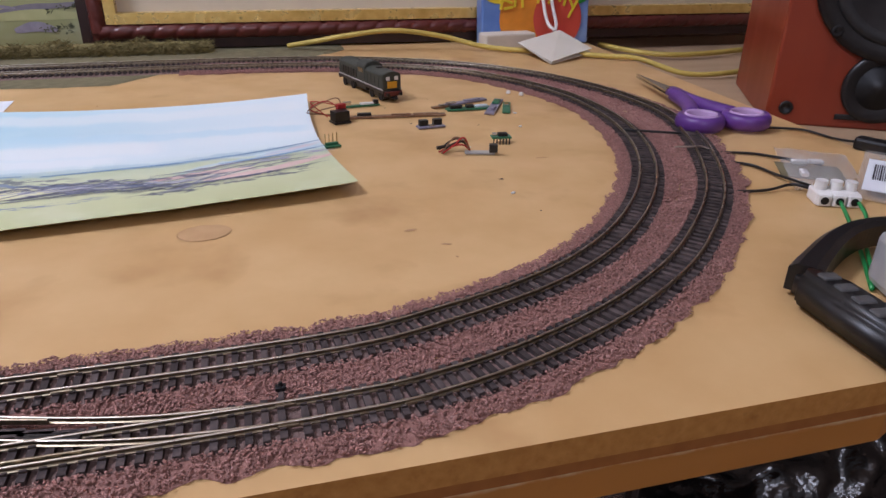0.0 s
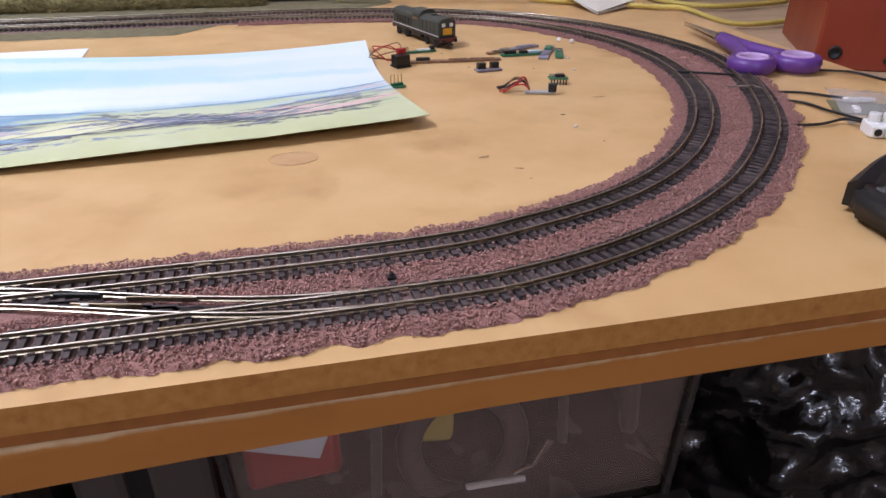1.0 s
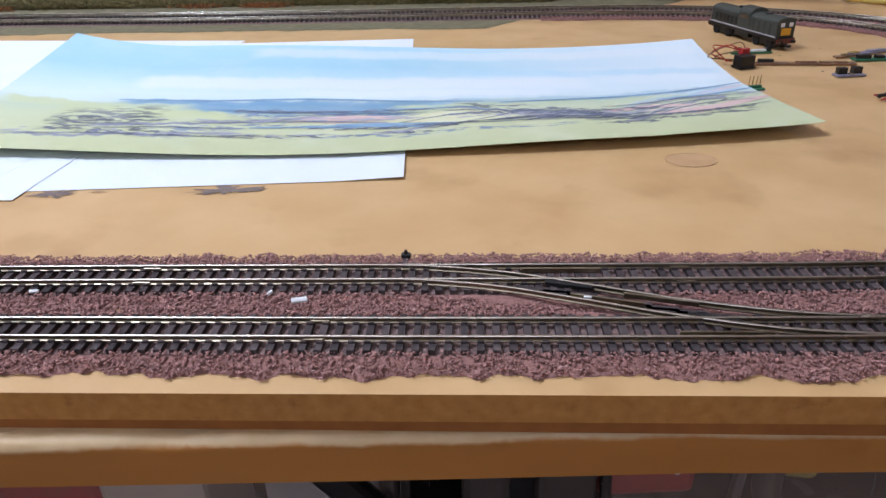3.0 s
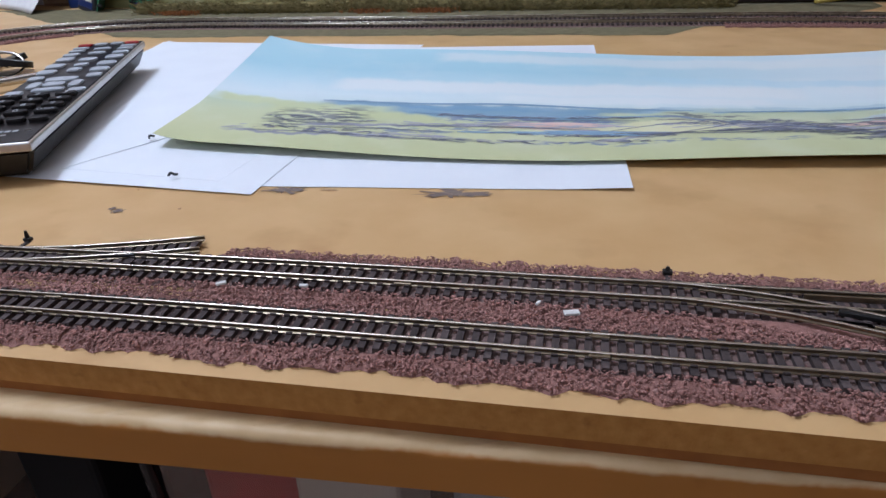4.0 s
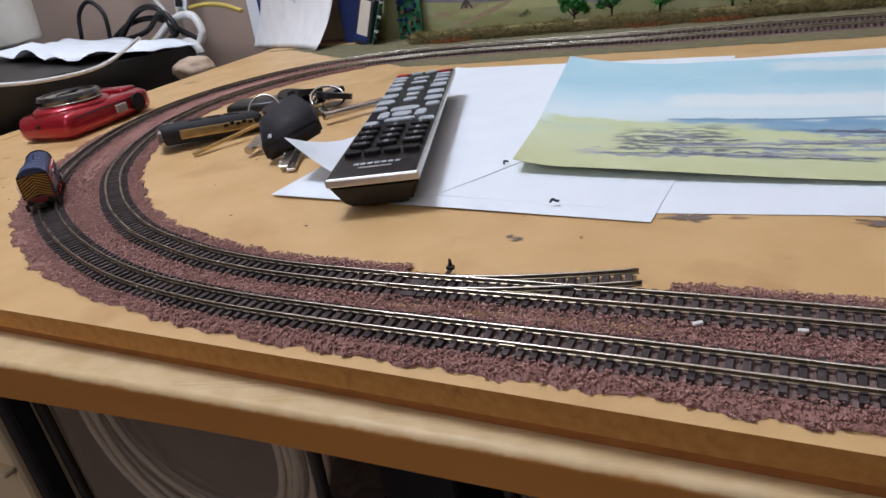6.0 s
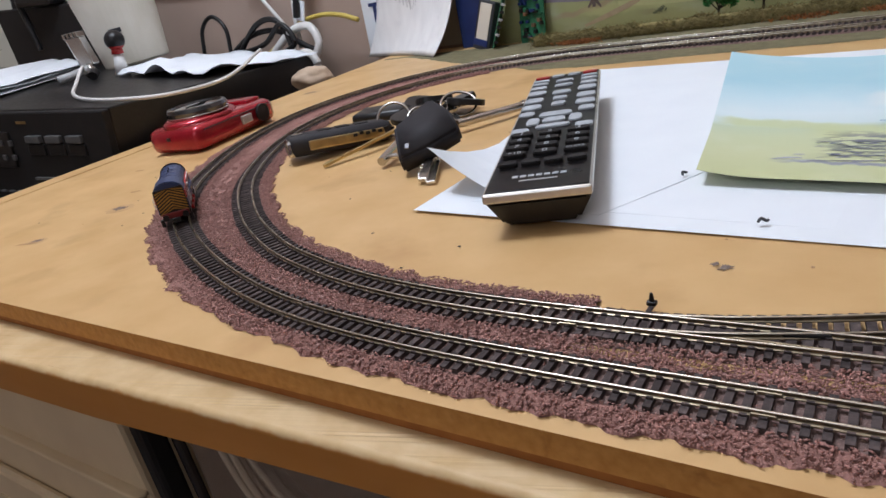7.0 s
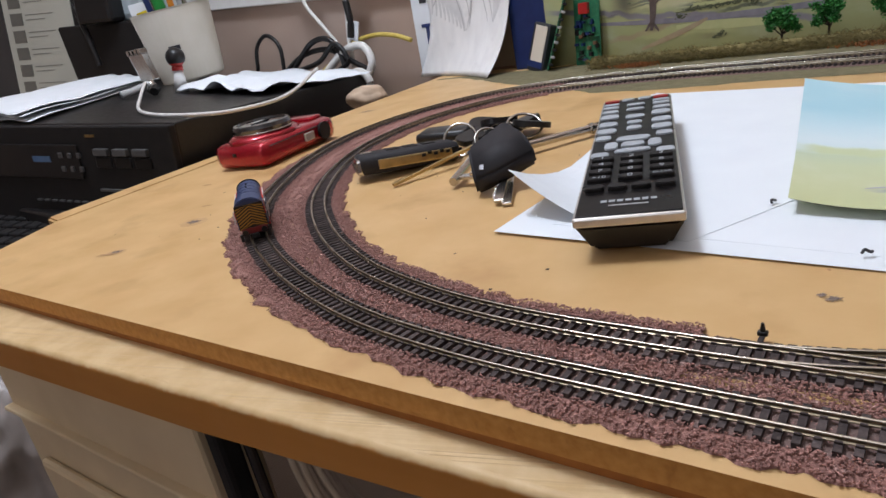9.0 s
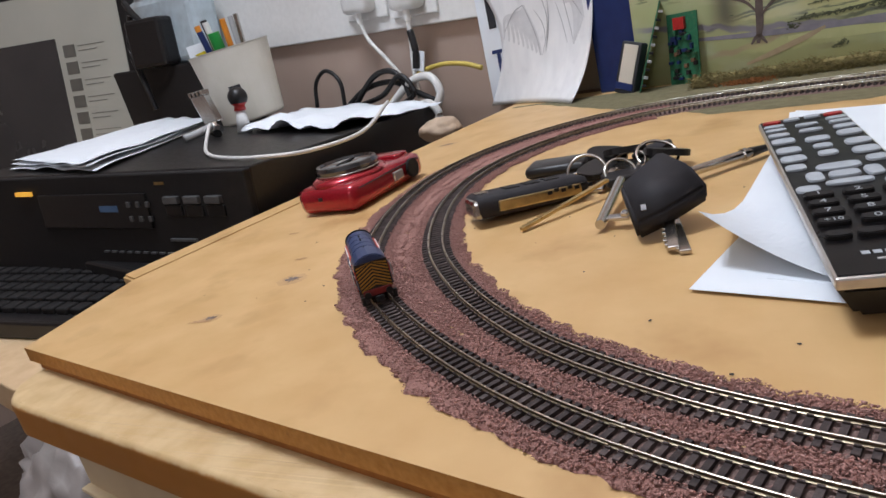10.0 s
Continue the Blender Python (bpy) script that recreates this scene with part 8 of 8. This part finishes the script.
part("dark_box", boxed((0.03, 0.0, 0.130), (0.420, 0.09, 0.260), bevel=0.004), M["black_matt"], bx)
part("pale_box", boxed((0.070, 0.0, 0.325), (0.220, 0.06, 0.128), bevel=0.012), M["pale_blue"], bx, "pale blue plastic box")
part("charger", boxed((0.070, -0.055, 0.305), (0.095, 0.040, 0.090), rz=12, bevel=0.008), M["black"], bx, "black mains charger")
part("charger_lead", tube([(0.06, -0.06, 0.34), (0.03, -0.07, 0.39), (0.04, -0.05, 0.46)], 0.006, 8, 6), M["black"], bx)
part("hanging_lead", tube([(0.02, -0.06, 0.36), (0.0, -0.065, 0.30), (0.02, -0.065, 0.24), (0.03, -0.06, 0.18)], 0.006, 8, 6), M["black"], bx)
pan = solo("white_wall_panel", boxed((-1.20, 0.720, 0.405), (1.28, 0.018, 0.500), bevel=0.002), M["white_plastic"], "white panel fixed to the wall above the desk", "wall panel", kind="structure", m=LEAN)
for x, dz in ((-0.852, 0.0), (-0.752, -0.006)):
    so = thing("mains_plug", LEAN @ pose(x, 0.706, 0.186 + dz), "white mains plug in a wall socket", "plug", "mains plugs")
    part("plate", boxed((0, 0.002, 0.03), (0.090, 0.006, 0.080), bevel=0.002), M["white_plastic"], so)
    part("plug_body", boxed((0, -0.016, 0.028), (0.052, 0.034, 0.056), bevel=0.009), M["white_plastic"], so, smooth=True)
    part("strain_relief", tube([(0, -0.02, 0.002), (0.002, -0.02, -0.016)], 0.0055, 10, 3), M["white_plastic"], so)
    if dz == 0:
        part("sticker", boxed((0.006, -0.0336, 0.036), (0.018, 0.0008, 0.014)), M["red_enamel"], so, "small red sticker")
for pts, rr, mt, lab in (
        ([(-0.850, 0.686, 0.172), (-0.835, 0.684, 0.145), (-0.800, 0.684, 0.110), (-0.765, 0.684, 0.070), (-0.740, 0.66, 0.040)], 0.0030, "cable_white", "white mains lead hanging from its plug"),
        ([(-0.750, 0.686, 0.166), (-0.748, 0.684, 0.130), (-0.748, 0.682, 0.09), (-0.742, 0.68, 0.05)], 0.0036, "cable_white", "white mains lead hanging from its plug"),
        ([(-0.628, 0.69, 0.086), (-0.66, 0.69, 0.094), (-0.70, 0.688, 0.096), (-0.745, 0.684, 0.085), (-0.78, 0.67, 0.058), (-0.80, 0.66, 0.040)], 0.0036, "cable_yellow", "yellow lead behind the receiver"),
        ([(-0.79, 0.66, 0.040), (-0.75, 0.67, 0.075), (-0.71, 0.67, 0.082), (-0.690, 0.665, 0.055), (-0.715, 0.66, 0.025), (-0.76, 0.655, 0.010)], 0.0062, "cable_white", "coiled thick white hose"),
        ([(-0.76, 0.65, 0.010), (-0.71, 0.65, 0.045), (-0.685, 0.65, 0.030), (-0.70, 0.65, 0.002), (-0.74, 0.65, -0.01)], 0.0062, "cable_white", "coiled thick white hose"),
        ([(-0.98, 0.68, 0.045), (-0.975, 0.682, 0.085), (-0.945, 0.682, 0.105), (-0.915, 0.682, 0.085), (-0.91, 0.68, 0.04)], 0.0035, "black", "black lead arching against the wall"),
        ([(-0.90, 0.67, 0.04), (-0.85, 0.675, 0.070), (-0.79, 0.675, 0.078), (-0.74, 0.672, 0.060), (-0.70, 0.67, 0.045)], 0.0045, "black", "tangled black lead behind the receiver"),
        ([(-0.88, 0.665, 0.035), (-0.82, 0.665, 0.088), (-0.775, 0.668, 0.092), (-0.75, 0.665, 0.050), (-0.80, 0.66, 0.035)], 0.0045, "black", "tangled black lead behind the receiver"),
        ([(-0.86, 0.66, 0.045), (-0.80, 0.66, 0.060), (-0.76, 0.66, 0.088), (-0.735, 0.66, 0.060), (-0.77, 0.655, 0.040)], 0.0040, "black", "tangled black lead behind the receiver"),
        ([(-0.742, 0.678, 0.150), (-0.735, 0.676, 0.120), (-0.738, 0.676, 0.095)], 0.0055, "black", "short black plug lead")):
    solo("power_lead", tube(pts, rr, 10, 8), M[mt], lab, "cable", "cables", m=LEAN, smooth=True)
solo("cable_tag", boxed((0, 0, 0), (0.022, 0.002, 0.030), bevel=0.0006), M["paper"], "white paper tag on a mains lead", "tag", m=LEAN @ pose(-0.735, 0.680, 0.105, 0, 12, 0))
bm = bmesh.new()
bmesh.ops.create_icosphere(bm, subdivisions=4, radius=1.0)
for v in bm.verts:
    k = 1 + 0.22 * noise.noise(v.co * 1.4) + 0.06 * noise.noise(v.co * 5)
    v.co = Vector((v.co.x * 0.029 * k, v.co.y * 0.021 * k, v.co.z * 0.016 * k + 0.0155))
solo("pebble", bm, M["stone"], "rough brown pebble beside the board", "stone", m=pose(-0.604, 0.556, DESK_TOP, 0, 0, 40), smooth=True)
kbd = thing("keyboard", LEAN @ pose(-0.92, 0.08, -0.110, 4, 0, 18), "black computer keyboard on the side table", "keyboard")
part("base", boxed((0, 0.06, 0.012), (0.34, 0.15, 0.022), bevel=0.004), M["black"], kbd)
for j in range(5):
    for i in range(16):
        part("key", boxed((-0.155 + i * 0.0205, 0.012 + j * 0.023, 0.026), (0.017, 0.018, 0.008), bevel=0.002), M["black_matt"], kbd)
solo("dark_console", boxed((-0.92, 0.225, -0.086), (0.54, 0.06, 0.050), bevel=0.004), M["black"], "low black shelf under the receiver", "shelf", m=LEAN)

# ---- under the desk ----
def tub(x0, x1, y, z0, z1, label, slant=0.0):
    t = thing("storage_tub", pose((x0 + x1) / 2, y, z0), label, "storage tub", "storage tubs")
    w, h, d = x1 - x0, z1 - z0, 0.34
    part("front", boxed((0, 0, h / 2), (w, 0.003, h), bevel=0.001), M["tub"], t, "smoky clear plastic wall")
    for s in (-1, 1):
        part("side", boxed((s * w / 2, d / 2, h / 2), (0.003, d, h), bevel=0.001), M["tub"], t)
        part("corner_rib", boxed((s * (w / 2 - 0.004), -0.003, h / 2), (0.005, 0.006, h), m=pose(0, 0, 0, 0, s * 2.5, 0), bevel=0.002), M["tub_edge"], t)
    part("back", boxed((0, d, h / 2), (w, 0.003, h)), M["tub_edge"], t)
    part("base", boxed((0, d / 2, 0.002), (w, d, 0.004)), M["tub_edge"], t)
    part("rim", boxed((0, -0.004, h), (w + 0.02, 0.012, 0.012), bevel=0.003), M["tub_edge"], t)
    return t


def in_tub(name, c, s, mt, label, category, rz=0.0, bevel=0.004, rx=0.0, ry=0.0):
    return solo(name, boxed((0, 0, 0), s, bevel=bevel), M[mt], label, category, m=pose(*c, rx, ry, rz))


slab("under_shelf", (0.1, 0.30, -0.36), (1.9, 0.52, 0.02), M["black_matt"], label="dark shelf under the desk", category="shelf")
tub(0.322, 0.550, 0.080, -0.174, -0.044, "smoky clear drawer full of oddments under the desk")
tub(0.322, 0.550, 0.076, -0.350, -0.182, "dark smoky drawer under the desk")
for x, y, w in ((0.306, 0.086, 0.026), (0.272, 0.092, 0.022)):
    solo("drawer_post", boxed((0, 0, 0), (w, 0.03, 0.320), bevel=0.004), M["post"], "grey-brown plastic post of the drawer unit", "post", "drawer posts", m=pose(x, y, -0.195))
in_tub("red_carton", (0.350, 0.122, -0.122), (0.048, 0.036, 0.062), "wire_red", "red carton inside the drawer", "box", rz=4)
in_tub("white_label", (0.346, 0.1015, -0.120), (0.044, 0.0015, 0.016), "paper", "torn white label stuck to the red carton", "label", ry=20, bevel=0.0003)
in_tub("printed_label", (0.353, 0.1025, -0.104), (0.034, 0.0012, 0.012), "paper", "printed white label with a barcode on the carton", "label", ry=4, bevel=0.0003)
in_tub("yellow_packet", (0.424, 0.125, -0.126), (0.026, 0.03, 0.042), "cable_yellow", "yellow packet inside the drawer", "packet", rz=-8)
solo("cable_drum", ring(0.0300, 0.0070, 40, 10), M["post"], "brown ring-shaped reel inside the drawer", "reel", m=pose(0.440, 0.108, -0.148, 74, 0, 0), smooth=True)
in_tub("grey_tube", (0.392, 0.100, -0.135), (0.006, 0.006, 0.070), "dim_key", "clear grey strip inside the drawer", "strip", ry=2)
in_tub("foil_scrap", (0.481, 0.098, -0.156), (0.006, 0.003, 0.022), "steel", "crumpled foil scrap inside the drawer", "foil", ry=25)
in_tub("foil_scrap", (0.470, 0.097, -0.163), (0.012, 0.003, 0.003), "steel", "crumpled foil scrap inside the drawer", "foil", ry=-15)
in_tub("white_sticks", (0.455, 0.095, -0.1675), (0.034, 0.004, 0.003), "white_plastic", "thin white stick on the drawer floor", "stick", ry=2)
in_tub("clear_tube", (0.4945, 0.105, -0.132), (0.006, 0.006, 0.050), "dim_key", "grey ribbed tube inside the drawer", "tube", ry=-4)
in_tub("paper_roll", (0.534, 0.105, -0.134), (0.010, 0.010, 0.044), "post", "brown tube inside the drawer", "tube", ry=-5)
in_tub("dark_folder", (0.480, 0.240, -0.110), (0.130, 0.12, 0.110), "black_matt", "dark folder inside the drawer", "folder", rz=3)
tub(-0.250, -0.066, 0.034, -0.350, -0.060, "smoky clear storage tub holding a coil of white cable")
M["cord"] = mat("cream_cord", (0.62, 0.53, 0.38), (0.54, 0.45, 0.31), 0.55, scale=200, bump=0.0002, bump_scale=900)
for i in range(20):
    bm = ring(0.0690 + 0.0034 * (i % 5), 0.0021, 64, 8)
    for v in bm.verts:
        v.co.y *= 1.0 + 0.03 * math.sin(i)
    solo("cord_coil", bm, M["cord"], "turn of a cream cord coil inside the tub", "cord", "coil turns", m=pose(-0.163 + 0.002 * (i % 3), 0.044 + 0.0042 * (i // 4), -0.097 + 0.0015 * (i % 4), 88 + 2 * (i % 3), 3 * (i % 2), 0), smooth=True)
in_tub("brass_fitting", (-0.200, 0.09, -0.225), (0.030, 0.02, 0.012), "brass", "brass fitting inside the tub", "fitting", rz=10)
in_tub("dark_box", (-0.15, 0.30, -0.20), (0.13, 0.14, 0.26), "black_matt", "dark box inside the tub", "box")
tub(0.015, 0.230, 0.085, -0.350, -0.066, "smoky clear storage tub of red and white packets")
in_tub("pink_packet", (0.045, 0.13, -0.16), (0.05, 0.05, 0.12), "wire_red", "red packet inside the tub", "packet", rz=10)
in_tub("pale_packet", (0.105, 0.13, -0.15), (0.060, 0.05, 0.13), "cream", "pale packet inside the tub", "packet", rz=-6)
in_tub("pale_packet", (0.185, 0.14, -0.17), (0.060, 0.05, 0.12), "grey_plastic", "grey packet inside the tub", "packet", rz=8)
in_tub("black_tray", (0.243, 0.070, -0.150), (0.014, 0.012, 0.160), "black", "black tray leaning against the desk leg", "tray", ry=-38)
bm = bmesh.new()
bmesh.ops.create_icosphere(bm, subdivisions=6, radius=1.0)
for v in bm.verts:
    k = 1 + 0.10 * noise.noise(v.co * 3) + 0.09 * (1 - abs(noise.noise(v.co * 4))) ** 3 + 0.06 * (1 - abs(noise.noise(v.co * 9))) ** 4 + 0.02 * (1 - abs(noise.noise(v.co * 21))) ** 4
    v.co = Vector((v.co.x * 0.19 * k, v.co.y * 0.16 * k, v.co.z * 0.150 * k))
solo("black_film_sack", bm, M["bin_film"], "crumpled shiny black plastic sack under the desk", "plastic sack", m=pose(0.770, 0.230, -0.212), smooth=True)
cb = thing("cream_cabinet", pose(-0.4185, 0.012, -0.750), "cream painted cabinet with a panelled front beside the desk", "cabinet")
part("carcass", boxed((0, 0.22, 0.350), (0.284, 0.44, 0.700), bevel=0.003), M["cabinet"], cb)
part("door_panel", boxed((0, -0.004, 0.310), (0.226, 0.008, 0.540), bevel=0.004), M["cabinet"], cb)
part("top_moulding", boxed((0, -0.003, 0.622), (0.284, 0.008, 0.004), bevel=0.0015), M["cabinet"], cb)
part("panel_groove", boxed((0, -0.0088, 0.310), (0.180, 0.002, 0.480), bevel=0.0008), M["cabinet"], cb)
bm = bmesh.new()
cyl(bm, (0.10, -0.02, 0.47), (0.10, 0.0, 0.47), 0.014, seg=20)
part("knob", bm, M["brass"], cb)
bm = bmesh.new()
bmesh.ops.create_icosphere(bm, subdivisions=5, radius=1.0)
for v in bm.verts:
    k = 1 + 0.16 * noise.noise(v.co * 2.5) + 0.14 * (1 - abs(noise.noise(v.co * 5))) ** 3 + 0.05 * (1 - abs(noise.noise(v.co * 12))) ** 3
    v.co = Vector((v.co.x * 0.080 * k, v.co.y * 0.075 * k, v.co.z * 0.12 * k))
solo("white_carrier_bag", bm, M["bag_grey"], "crumpled white carrier bag hanging by the cabinet", "carrier bag", m=pose(-0.650, 0.055, -0.230), smooth=True)

# ---- sleepers laid one by one ----
for tr, p, a in LATE:
    ob = new("sleeper", SLEEPER)
    ob.matrix_world = pose(p.x, p.y, 0, 0, 0, math.degrees(a))
    ob.parent = tr
